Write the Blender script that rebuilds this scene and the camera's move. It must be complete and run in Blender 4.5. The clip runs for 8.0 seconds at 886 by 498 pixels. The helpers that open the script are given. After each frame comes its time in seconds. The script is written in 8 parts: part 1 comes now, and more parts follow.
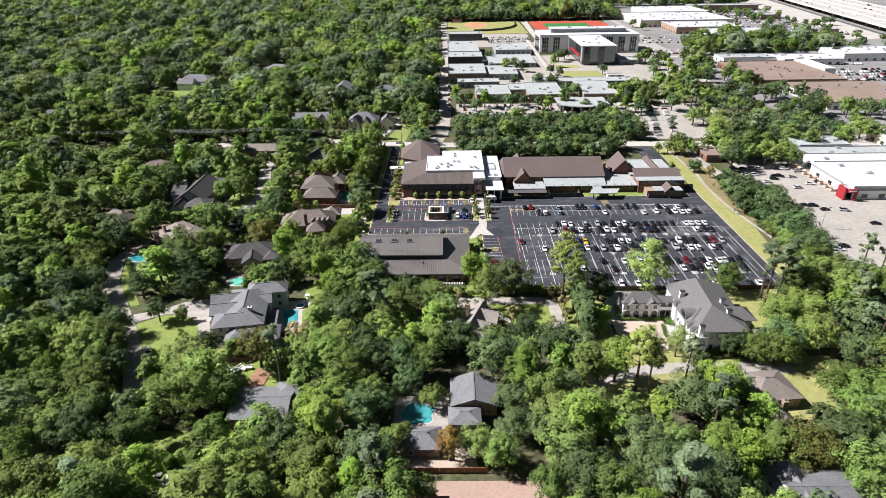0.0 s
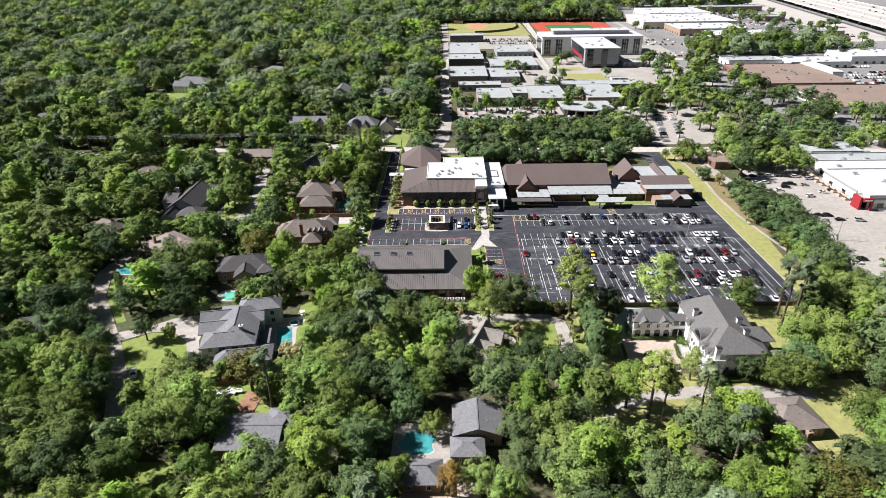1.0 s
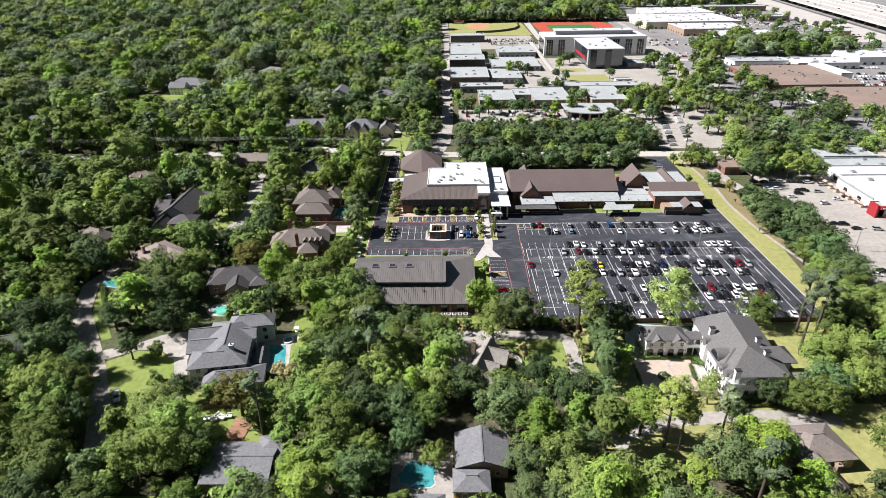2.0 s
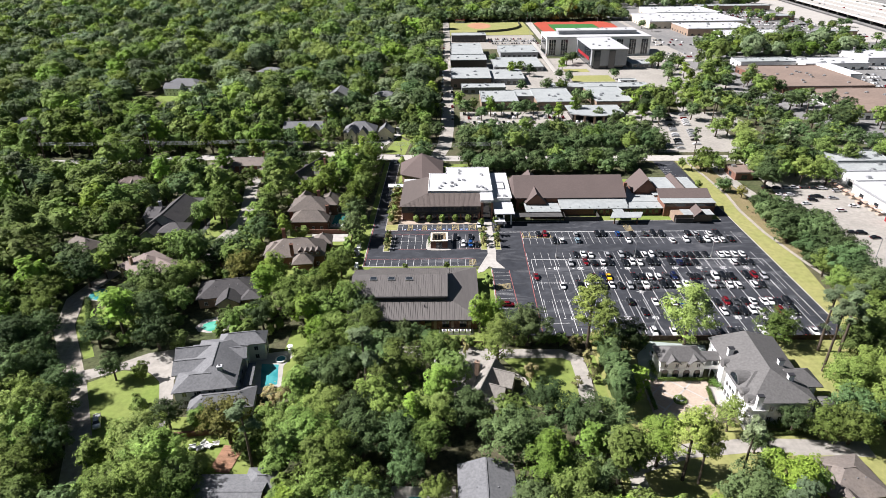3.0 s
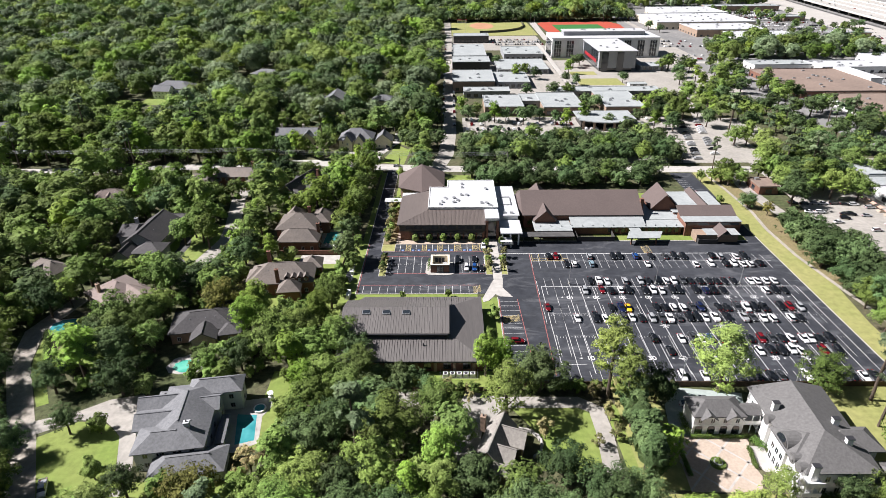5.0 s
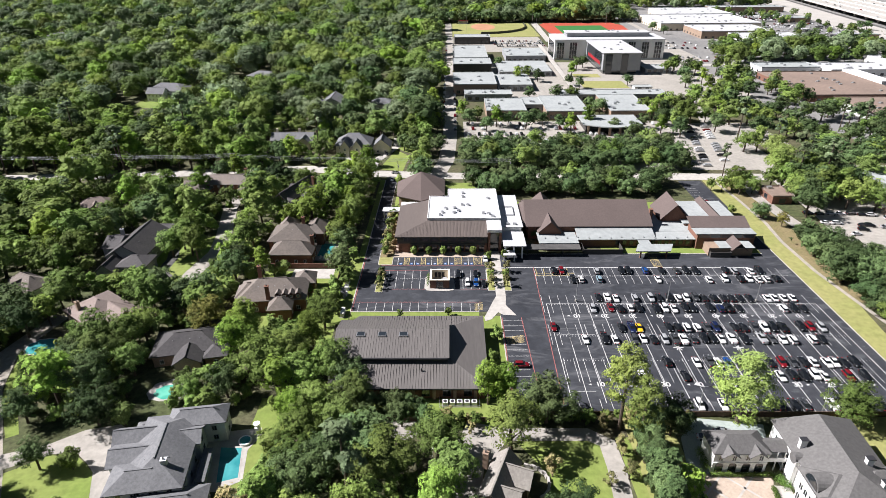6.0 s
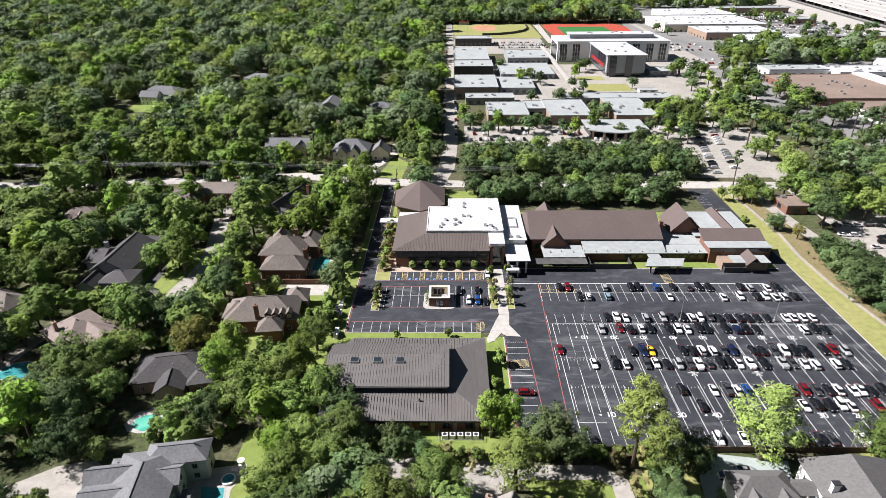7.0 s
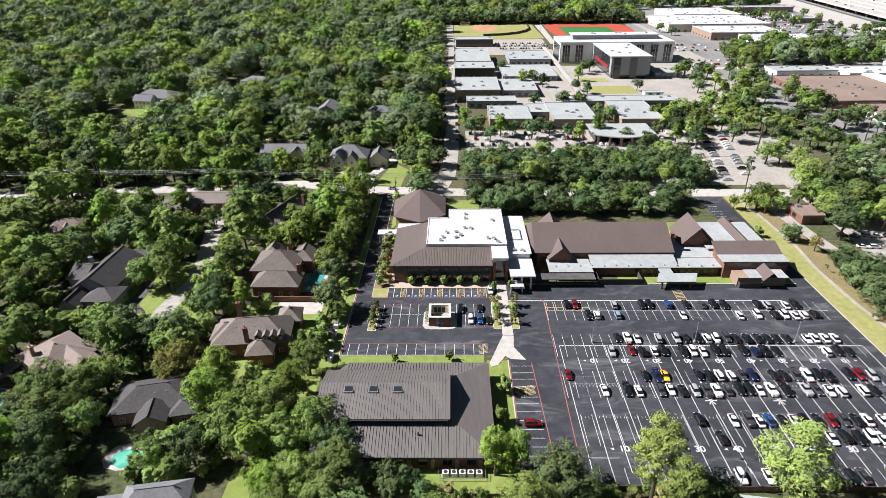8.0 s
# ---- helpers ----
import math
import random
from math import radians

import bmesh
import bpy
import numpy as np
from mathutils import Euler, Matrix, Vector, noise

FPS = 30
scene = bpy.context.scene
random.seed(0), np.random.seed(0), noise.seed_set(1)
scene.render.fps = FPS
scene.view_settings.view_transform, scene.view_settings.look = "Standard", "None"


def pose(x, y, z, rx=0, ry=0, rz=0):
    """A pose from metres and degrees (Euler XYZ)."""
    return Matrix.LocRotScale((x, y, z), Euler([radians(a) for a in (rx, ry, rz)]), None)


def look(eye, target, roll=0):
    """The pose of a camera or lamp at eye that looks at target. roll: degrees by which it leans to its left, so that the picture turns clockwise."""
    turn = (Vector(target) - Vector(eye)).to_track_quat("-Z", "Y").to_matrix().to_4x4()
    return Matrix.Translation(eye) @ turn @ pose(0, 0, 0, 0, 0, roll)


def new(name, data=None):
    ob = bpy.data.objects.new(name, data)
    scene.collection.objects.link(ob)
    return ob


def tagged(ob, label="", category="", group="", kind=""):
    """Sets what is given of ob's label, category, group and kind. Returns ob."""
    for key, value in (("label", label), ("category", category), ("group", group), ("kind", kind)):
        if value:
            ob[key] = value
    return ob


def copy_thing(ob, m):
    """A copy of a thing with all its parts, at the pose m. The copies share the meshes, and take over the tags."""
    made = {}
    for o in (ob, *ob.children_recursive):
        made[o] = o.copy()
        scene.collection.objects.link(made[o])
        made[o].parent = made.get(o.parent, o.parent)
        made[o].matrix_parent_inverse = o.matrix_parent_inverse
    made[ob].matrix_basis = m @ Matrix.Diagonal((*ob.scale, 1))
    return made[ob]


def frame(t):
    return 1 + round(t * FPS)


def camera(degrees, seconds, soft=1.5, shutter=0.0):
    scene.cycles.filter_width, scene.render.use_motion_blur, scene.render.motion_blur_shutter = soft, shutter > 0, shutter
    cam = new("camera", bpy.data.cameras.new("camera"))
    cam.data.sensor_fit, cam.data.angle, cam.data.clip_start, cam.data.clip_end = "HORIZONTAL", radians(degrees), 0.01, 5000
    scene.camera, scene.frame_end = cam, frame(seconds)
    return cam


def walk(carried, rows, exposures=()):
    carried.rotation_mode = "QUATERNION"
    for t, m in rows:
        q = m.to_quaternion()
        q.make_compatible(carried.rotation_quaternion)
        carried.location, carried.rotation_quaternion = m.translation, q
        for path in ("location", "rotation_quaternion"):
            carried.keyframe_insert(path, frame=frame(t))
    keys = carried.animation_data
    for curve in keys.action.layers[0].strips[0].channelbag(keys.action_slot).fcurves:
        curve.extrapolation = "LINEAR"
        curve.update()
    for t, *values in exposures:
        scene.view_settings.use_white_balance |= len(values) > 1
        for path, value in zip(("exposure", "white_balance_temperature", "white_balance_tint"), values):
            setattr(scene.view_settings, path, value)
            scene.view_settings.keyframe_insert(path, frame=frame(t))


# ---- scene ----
cam = camera(73.8, 8.0, soft=0.85)
EXPOSURES = [(0.0, 1.15), (8.0, 1.15)]
ROWS = [
    (0.0, 1.612, -132.82, 114.506, -27.423, 0.711, -0.874),
    (0.5, 1.41, -127.413, 114.428, -27.377, 0.714, -0.817),
    (1.0, 1.142, -121.993, 114.25, -27.369, 0.72, -0.786),
    (1.5, 0.841, -116.531, 113.988, -27.388, 0.728, -0.771),
    (2.0, 0.535, -111.004, 113.659, -27.421, 0.737, -0.761),
    (2.5, 0.248, -105.394, 113.279, -27.46, 0.748, -0.751),
    (3.0, -0.002, -99.692, 112.863, -27.499, 0.76, -0.735),
    (3.5, -0.202, -93.893, 112.428, -27.531, 0.774, -0.709),
    (4.0, -0.343, -87.997, 111.988, -27.553, 0.79, -0.675),
    (4.5, -0.424, -82.011, 111.558, -27.564, 0.808, -0.632),
    (5.0, -0.445, -75.949, 111.152, -27.564, 0.831, -0.585),
    (5.5, -0.414, -69.829, 110.784, -27.553, 0.857, -0.539),
    (6.0, -0.344, -63.676, 110.467, -27.537, 0.89, -0.503),
    (6.5, -0.252, -57.521, 110.214, -27.52, 0.929, -0.485),
    (7.0, -0.16, -51.4, 110.038, -27.51, 0.977, -0.498),
    (7.5, -0.097, -45.355, 109.95, -27.516, 1.035, -0.557),
    (8.0, -0.094, -39.437, 109.964, -27.548, 1.105, -0.678),
]
# seconds, place, pitch, yaw, roll
walk(cam, [(t, pose(x, y, z, 90 + pitch, 0, yaw) @ pose(0, 0, 0, 0, 0, roll)) for t, x, y, z, pitch, yaw, roll in ROWS], EXPOSURES)
# ---- world, sun, exposure ----
SUN_ELEVATION, SUN_AZIMUTH = 44.0, 277.0  # degrees; azimuth clockwise from +y
world = bpy.data.worlds.new("sky")
scene.world = world
world.use_nodes = True
wt = world.node_tree
sky = wt.nodes.new("ShaderNodeTexSky")
sky.sky_type, sky.sun_disc = "NISHITA", False
sky.sun_elevation, sky.sun_rotation = radians(SUN_ELEVATION), radians(SUN_AZIMUTH)
sky.air_density, sky.dust_density = 1.0, 0.6
wt.links.new(sky.outputs[0], wt.nodes["Background"].inputs[0])
wt.nodes["Background"].inputs[1].default_value = 0.018
lamp = bpy.data.lights.new("sun", "SUN")
lamp.energy, lamp.angle, lamp.color = 5.0, radians(0.5), (1.0, 0.955, 0.97)
sun = new("sun", lamp)
ce, az = math.cos(radians(SUN_ELEVATION)), radians(SUN_AZIMUTH)
sun.matrix_world = look((300 * ce * math.sin(az), 300 * ce * math.cos(az), 300 * math.sin(radians(SUN_ELEVATION))), (0, 0, 0))

# ---- materials ----
MATS = {}


def nodes_of(name):
    m = bpy.data.materials.new(name)
    m.use_nodes = True
    t = m.node_tree
    return m, t, t.nodes["Principled BSDF"]


def tex_noise(t, scale, detail=4.0, coords=None, rough=0.6):
    n = t.nodes.new("ShaderNodeTexNoise")
    n.inputs["Scale"].default_value, n.inputs["Detail"].default_value, n.inputs["Roughness"].default_value = scale, detail, rough
    if coords is not None:
        t.links.new(coords, n.inputs["Vector"])
    return n.outputs[0]


def remap(t, value, a, b, lo, hi):
    n = t.nodes.new("ShaderNodeMapRange")
    t.links.new(value, n.inputs[0])
    for i, x in zip((1, 2, 3, 4), (a, b, lo, hi)):
        n.inputs[i].default_value = x
    return n.outputs[0]


def mixed(t, fac, a, b, mode="MIX"):
    n = t.nodes.new("ShaderNodeMix")
    n.data_type, n.blend_type = "RGBA", mode
    if isinstance(fac, float):
        n.inputs[0].default_value = fac
    else:
        t.links.new(fac, n.inputs[0])
    for i, c in ((6, a), (7, b)):
        if isinstance(c, tuple):
            n.inputs[i].default_value = (*c, 1)
        else:
            t.links.new(c, n.inputs[i])
    return n.outputs[2]


def scaled(t, colour, factor):
    """The colour times a grey value."""
    n = t.nodes.new("ShaderNodeMix")
    n.data_type, n.blend_type = "RGBA", "MULTIPLY"
    n.inputs[0].default_value = 1.0
    if isinstance(colour, tuple):
        n.inputs[6].default_value = (*colour, 1)
    else:
        t.links.new(colour, n.inputs[6])
    t.links.new(factor, n.inputs[7])
    return n.outputs[2]


def surface(name, base, other=None, rough=0.8, metal=0.0, big=0.05, small=1.5, spread=0.25, patch=0.5, bump=0.0, random_each=0.0, island=0.0, streak=None):
    """A worn surface: two base colours mixed in large patches, a fine grain, and where asked a tone of its own for each object or island."""
    m, t, p = nodes_of(name)
    co = t.nodes.new("ShaderNodeNewGeometry").outputs["Position"]
    if streak:
        mp = t.nodes.new("ShaderNodeMapping")
        mp.inputs["Scale"].default_value = streak
        t.links.new(co, mp.inputs[0])
        co = mp.outputs[0]
    other = other or tuple(c * 0.75 for c in base)
    col = mixed(t, remap(t, tex_noise(t, big, 5.0, co), 0.5 - patch / 2, 0.5 + patch / 2, 0, 1), base, other)
    col = scaled(t, col, remap(t, tex_noise(t, small, 3.0, co), 0.3, 0.7, 1 - spread, 1 + spread))
    if random_each:
        r = t.nodes.new("ShaderNodeObjectInfo").outputs["Random"]
        col = scaled(t, col, remap(t, r, 0, 1, 1 - random_each, 1 + random_each))
    if island:
        r = t.nodes.new("ShaderNodeNewGeometry").outputs["Random Per Island"]
        col = scaled(t, col, remap(t, r, 0, 1, 1 - island, 1 + island))
    t.links.new(col, p.inputs["Base Color"])
    p.inputs["Roughness"].default_value, p.inputs["Metallic"].default_value = rough, metal
    if rough >= 0.75:
        p.inputs["Specular IOR Level"].default_value = 0.2
    if bump:
        b = t.nodes.new("ShaderNodeBump")
        b.inputs["Strength"].default_value, b.inputs["Distance"].default_value = bump, 0.1
        t.links.new(tex_noise(t, small * 2, 3.0, co), b.inputs["Height"])
        t.links.new(b.outputs[0], p.inputs["Normal"])
    MATS[name] = m
    return m


def scaled_value(t, value, k):
    n = t.nodes.new("ShaderNodeMath")
    n.operation = "MULTIPLY"
    n.inputs[1].default_value = k
    t.links.new(value, n.inputs[0])
    return n.outputs[0]


def leaf(name, base, other, spread=0.22, each=0.44, through_light=0.08):
    """Foliage: a tone for each clump and each tree, with some light passing through."""
    m, t, p = nodes_of(name)
    g = t.nodes.new("ShaderNodeNewGeometry")
    at = t.nodes.new("ShaderNodeAttribute")
    at.attribute_name = "tone"
    add = t.nodes.new("ShaderNodeMath")
    add.operation = "ADD"
    t.links.new(t.nodes.new("ShaderNodeObjectInfo").outputs["Random"], add.inputs[0])
    t.links.new(at.outputs["Fac"], add.inputs[1])
    fr = t.nodes.new("ShaderNodeMath")
    fr.operation = "FRACT"
    t.links.new(add.outputs[0], fr.inputs[0])
    o = fr.outputs[0]
    col = mixed(t, g.outputs["Random Per Island"], base, other)
    col = scaled(t, col, remap(t, tex_noise(t, 0.35, 2.0, g.outputs["Position"]), 0.3, 0.7, 1 - spread, 1 + spread))
    col = scaled(t, col, remap(t, tex_noise(t, 0.085, 1.0, g.outputs["Position"]), 0.3, 0.7, 1 - spread, 1 + spread))
    col = mixed(t, remap(t, tex_noise(t, 0.05, 1.0, g.outputs["Position"]), 0.45, 0.65, 0.0, 0.3), col, (0.148, 0.185, 0.085))
    col = scaled(t, col, remap(t, o, 0, 1, 1 - each, 1 + each))
    # Fine leaf grain; its low end paints shaded gaps between leaves into the colour.
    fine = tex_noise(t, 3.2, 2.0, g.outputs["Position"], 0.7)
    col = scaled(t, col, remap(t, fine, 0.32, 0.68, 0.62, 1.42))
    bp = t.nodes.new("ShaderNodeBump")
    bp.inputs["Strength"].default_value, bp.inputs["Distance"].default_value = 0.9, 0.25
    t.links.new(fine, bp.inputs["Height"])
    t.links.new(bp.outputs[0], p.inputs["Normal"])
    hs = t.nodes.new("ShaderNodeHueSaturation")
    hs.inputs["Saturation"].default_value = 1.1
    t.links.new(col, hs.inputs["Color"])
    w = t.nodes.new("ShaderNodeMath")
    w.operation = "FRACT"
    t.links.new(scaled_value(t, o, 7.3), w.inputs[0])
    t.links.new(remap(t, w.outputs[0], 0, 1, 0.504, 0.476), hs.inputs["Hue"])
    col = hs.outputs[0]
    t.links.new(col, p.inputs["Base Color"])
    p.inputs["Roughness"].default_value = 0.55
    p.inputs["Specular IOR Level"].default_value = 0.06
    tr = t.nodes.new("ShaderNodeBsdfTranslucent")
    t.links.new(col, tr.inputs[0])
    mx = t.nodes.new("ShaderNodeMixShader")
    mx.inputs[0].default_value = through_light
    t.links.new(p.outputs[0], mx.inputs[1])
    t.links.new(tr.outputs[0], mx.inputs[2])
    gap = t.nodes.new("ShaderNodeBsdfTransparent")
    holes = t.nodes.new("ShaderNodeMixShader")
    t.links.new(remap(t, tex_noise(t, 3.4, 1.0, g.outputs["Position"]), 0.575, 0.585, 0, 1), holes.inputs[0])
    t.links.new(mx.outputs[0], holes.inputs[1])
    t.links.new(gap.outputs[0], holes.inputs[2])
    t.links.new(holes.outputs[0], t.nodes["Material Output"].inputs[0])
    MATS[name] = m
    return m


def plain(name, base, rough=0.5, metal=0.0, coat=0.0, spread=0.08):
    m = surface(name, base, tuple(c * 0.9 for c in base), rough, metal, 0.4, 3.0, spread)
    m.node_tree.nodes["Principled BSDF"].inputs["Coat Weight"].default_value = coat
    return m


surface("soil", (0.09, 0.08, 0.05), (0.06, 0.074, 0.03), 0.95, big=0.03, small=0.6, spread=0.45, patch=0.3, bump=0.6)
surface("lawn", (0.135, 0.20, 0.04), (0.19, 0.22, 0.065), 0.95, big=0.05, small=0.5, spread=0.16, patch=0.5, bump=0.3)
surface("dry_lawn", (0.27, 0.255, 0.105), (0.20, 0.22, 0.07), 0.95, big=0.05, small=0.5, spread=0.16, patch=0.5, bump=0.3)
surface("asphalt", (0.0245, 0.027, 0.033), (0.047, 0.050, 0.057), 0.88, big=0.035, small=0.35, spread=0.22, patch=0.35)
def worn_traces(name, colour, lo, hi, most):
    """Pale worn traces with drawn-out shapes over a surface."""
    t = MATS[name].node_tree
    p = t.nodes["Principled BSDF"]
    old = p.inputs["Base Color"].links[0].from_socket
    mp = t.nodes.new("ShaderNodeMapping")
    mp.inputs["Scale"].default_value = (0.5, 1.6, 1.0)
    t.links.new(t.nodes.new("ShaderNodeNewGeometry").outputs["Position"], mp.inputs[0])
    n = t.nodes.new("ShaderNodeTexNoise")
    n.inputs["Scale"].default_value, n.inputs["Detail"].default_value, n.inputs["Roughness"].default_value, n.inputs["Distortion"].default_value = 0.09, 7.0, 0.68, 1.2
    t.links.new(mp.outputs[0], n.inputs["Vector"])
    t.links.new(mixed(t, remap(t, n.outputs[0], lo, hi, 0.0, most), old, colour), p.inputs["Base Color"])


surface("mulch", (0.215, 0.165, 0.095), (0.15, 0.14, 0.06), 0.95, big=0.25, small=1.2, spread=0.25, patch=0.5, bump=0.4)
worn_traces("asphalt", (0.17, 0.173, 0.18), 0.52, 0.74, 0.65)
surface("worn_lot", (0.225, 0.22, 0.21), (0.155, 0.155, 0.152), 0.9, big=0.02, small=0.3, spread=0.2, patch=0.4)
surface("old_asphalt", (0.063, 0.063, 0.063), (0.101, 0.0966, 0.0924), 0.9, big=0.05, small=0.5, spread=0.25)
surface("concrete", (0.336, 0.315, 0.281), (0.252, 0.239, 0.214), 0.85, big=0.06, small=0.5, spread=0.15)
surface("pale_concrete", (0.41, 0.39, 0.36), (0.325, 0.31, 0.284), 0.85, big=0.04, small=0.5, spread=0.15)
surface("road_concrete", (0.336, 0.302, 0.252), (0.252, 0.235, 0.21), 0.9, big=0.05, small=0.6, spread=0.2)
surface("line_white", (0.60, 0.60, 0.59), (0.40, 0.40, 0.395), 0.7, big=0.3, small=3.0, spread=0.2)
surface("line_red", (0.34, 0.10, 0.09), (0.20, 0.075, 0.07), 0.7, big=0.3, small=3.0, spread=0.25)
surface("line_yellow", (0.58, 0.45, 0.19), (0.42, 0.34, 0.16), 0.7, big=0.3, small=3.0, spread=0.25)
surface("line_blue", (0.05, 0.13, 0.33), None, 0.7)
surface("brown_metal", (0.118, 0.097, 0.086), (0.098, 0.081, 0.073), 0.5, big=0.08, small=0.8, spread=0.08, streak=(3.0, 0.3, 1.0))
surface("gym_metal", (0.128, 0.118, 0.111), (0.105, 0.097, 0.092), 0.5, big=0.08, small=0.8, spread=0.1, streak=(3.0, 0.3, 1.0))
surface("brown_shingle", (0.118, 0.093, 0.086), (0.102, 0.081, 0.075), 0.9, big=0.1, small=1.6, spread=0.1, bump=0.15)
surface("grey_shingle", (0.163, 0.166, 0.172), (0.128, 0.131, 0.137), 0.9, big=0.2, small=1.6, spread=0.2, bump=0.3, random_each=0.1)
surface("slate_shingle", (0.122, 0.119, 0.116), (0.108, 0.105, 0.103), 0.9, big=0.06, small=1.6, spread=0.16, bump=0.3)
surface("dark_shingle", (0.0882, 0.084, 0.084), (0.0655, 0.063, 0.0655), 0.9, big=0.2, small=1.6, spread=0.2, bump=0.3, random_each=0.15)
surface("pale_shingle", (0.25, 0.235, 0.21), (0.19, 0.176, 0.158), 0.9, big=0.2, small=1.6, spread=0.2, bump=0.3)
surface("wood_deck", (0.30, 0.165, 0.10), (0.24, 0.14, 0.09), 0.85, big=0.4, small=3.0, spread=0.2, random_each=0.15)
surface("taupe_shingle", (0.175, 0.15, 0.13), (0.125, 0.11, 0.10), 0.9, big=0.2, small=1.6, spread=0.2, bump=0.3, random_each=0.15)
surface("pink_shingle", (0.24, 0.195, 0.175), (0.19, 0.155, 0.14), 0.9, big=0.2, small=1.6, spread=0.15, bump=0.3)
surface("terracotta", (0.32, 0.11, 0.07), (0.23, 0.085, 0.058), 0.85, big=0.2, small=2.5, spread=0.2, bump=0.4, random_each=0.2)
surface("white_roof", (0.48, 0.487, 0.495), (0.41, 0.417, 0.425), 0.6, big=0.05, small=0.4, spread=0.06)
surface("grey_roof", (0.33, 0.35, 0.345), (0.255, 0.275, 0.275), 0.8, big=0.09, small=0.6, spread=0.12)
surface("brown_flat_roof", (0.235, 0.178, 0.145), (0.175, 0.135, 0.112), 0.9, big=0.03, small=0.4, spread=0.12)
surface("brick", (0.202, 0.105, 0.0756), (0.151, 0.0798, 0.0588), 0.9, big=0.25, small=5.0, spread=0.25, bump=0.4)
surface("tan_brick", (0.302, 0.218, 0.16), (0.235, 0.176, 0.134), 0.9, big=0.25, small=5.0, spread=0.2, bump=0.4)
surface("white_wall", (0.77, 0.765, 0.75), (0.67, 0.665, 0.65), 0.85, big=0.2, small=2.0, spread=0.08)
surface("cream_wall", (0.68, 0.61, 0.49), (0.57, 0.51, 0.41), 0.9, big=0.2, small=2.0, spread=0.1)
surface("grey_wall", (0.286, 0.294, 0.302), (0.227, 0.235, 0.252), 0.85, big=0.15, small=1.5, spread=0.1)
surface("pale_grey_wall", (0.50, 0.51, 0.52), (0.43, 0.44, 0.455), 0.85, big=0.15, small=1.5, spread=0.08)
surface("dark_wall", (0.0588, 0.0546, 0.0521), (0.042, 0.0403, 0.0386), 0.7, big=0.2, small=1.5, spread=0.15)
surface("red_panel", (0.30, 0.014, 0.022), None, 0.5, spread=0.08)
surface("red_track", (0.378, 0.0714, 0.042), (0.302, 0.0588, 0.0378), 0.9, big=0.02, spread=0.1)
surface("turf", (0.042, 0.16, 0.042), (0.0336, 0.126, 0.0336), 0.95, big=0.02, spread=0.12)
surface("clay", (0.42, 0.227, 0.134), None, 0.95, spread=0.1)
surface("fence_wood", (0.126, 0.084, 0.0588), (0.0924, 0.0672, 0.0504), 0.9, big=0.4, small=3.0, spread=0.25)
surface("orange_fence", (0.286, 0.134, 0.0672), (0.218, 0.101, 0.0504), 0.9, big=0.4, small=3.0, spread=0.2)
surface("pink_paving", (0.40, 0.33, 0.265), (0.34, 0.28, 0.225), 0.9, big=0.2, small=1.5, spread=0.12)
surface("green_paving", (0.33, 0.375, 0.35), (0.27, 0.31, 0.29), 0.9, big=0.2, small=1.5, spread=0.1)
surface("pink_paver", (0.37, 0.26, 0.21), (0.319, 0.227, 0.185), 0.9, big=0.2, small=1.5, spread=0.12, random_each=0.12)
surface("bark", (0.101, 0.0798, 0.063), (0.0714, 0.0546, 0.042), 0.95, big=0.8, small=4.0, spread=0.3, bump=0.5)
plain("white_trim", (0.78, 0.78, 0.76), 0.6)
plain("metal", (0.45, 0.46, 0.47), 0.4, 0.7)
plain("dark_metal", (0.05, 0.05, 0.055), 0.5, 0.4)
plain("tyre", (0.02, 0.02, 0.02), 0.9)
plain("tan_awning", (0.42, 0.27, 0.21), 0.8)
for k, c in {"white": (0.64, 0.64, 0.64), "black": (0.007, 0.008, 0.010), "silver": (0.42, 0.43, 0.44), "grey": (0.06, 0.063, 0.068), "red": (0.19, 0.009, 0.015), "blue": (0.016, 0.075, 0.26), "navy": (0.012, 0.02, 0.07), "yellow": (0.75, 0.42, 0.02), "pale_blue": (0.28, 0.40, 0.46)}.items():
    plain("paint_" + k, c, 0.2, 0.0 if k in ("white", "black", "yellow") else 0.3, 0.4, 0.02)


def glassy(name, base, rough):
    m, t, p = nodes_of(name)
    p.inputs["Base Color"].default_value = (*base, 1)
    p.inputs["Roughness"].default_value, p.inputs["IOR"].default_value, p.inputs["Specular IOR Level"].default_value = rough, 1.5, 0.8
    MATS[name] = m


glassy("window_glass", (0.02, 0.025, 0.03), 0.06)
glassy("car_glass", (0.012, 0.014, 0.016), 0.05)
glassy("headlight_glass", (0.6, 0.62, 0.64), 0.1)
glassy("taillight_glass", (0.3, 0.01, 0.01), 0.15)


def water(name, deep, shallow):
    m, t, p = nodes_of(name)
    co = t.nodes.new("ShaderNodeNewGeometry").outputs["Position"]
    col = mixed(t, remap(t, tex_noise(t, 0.25, 2.0, co), 0.35, 0.65, 0, 1), deep, shallow)
    t.links.new(col, p.inputs["Base Color"])
    p.inputs["Roughness"].default_value, p.inputs["IOR"].default_value = 0.06, 1.33
    b = t.nodes.new("ShaderNodeBump")
    b.inputs["Strength"].default_value, b.inputs["Distance"].default_value = 0.15, 0.05
    t.links.new(tex_noise(t, 1.8, 2.0, co), b.inputs["Height"])
    t.links.new(b.outputs[0], p.inputs["Normal"])
    MATS[name] = m


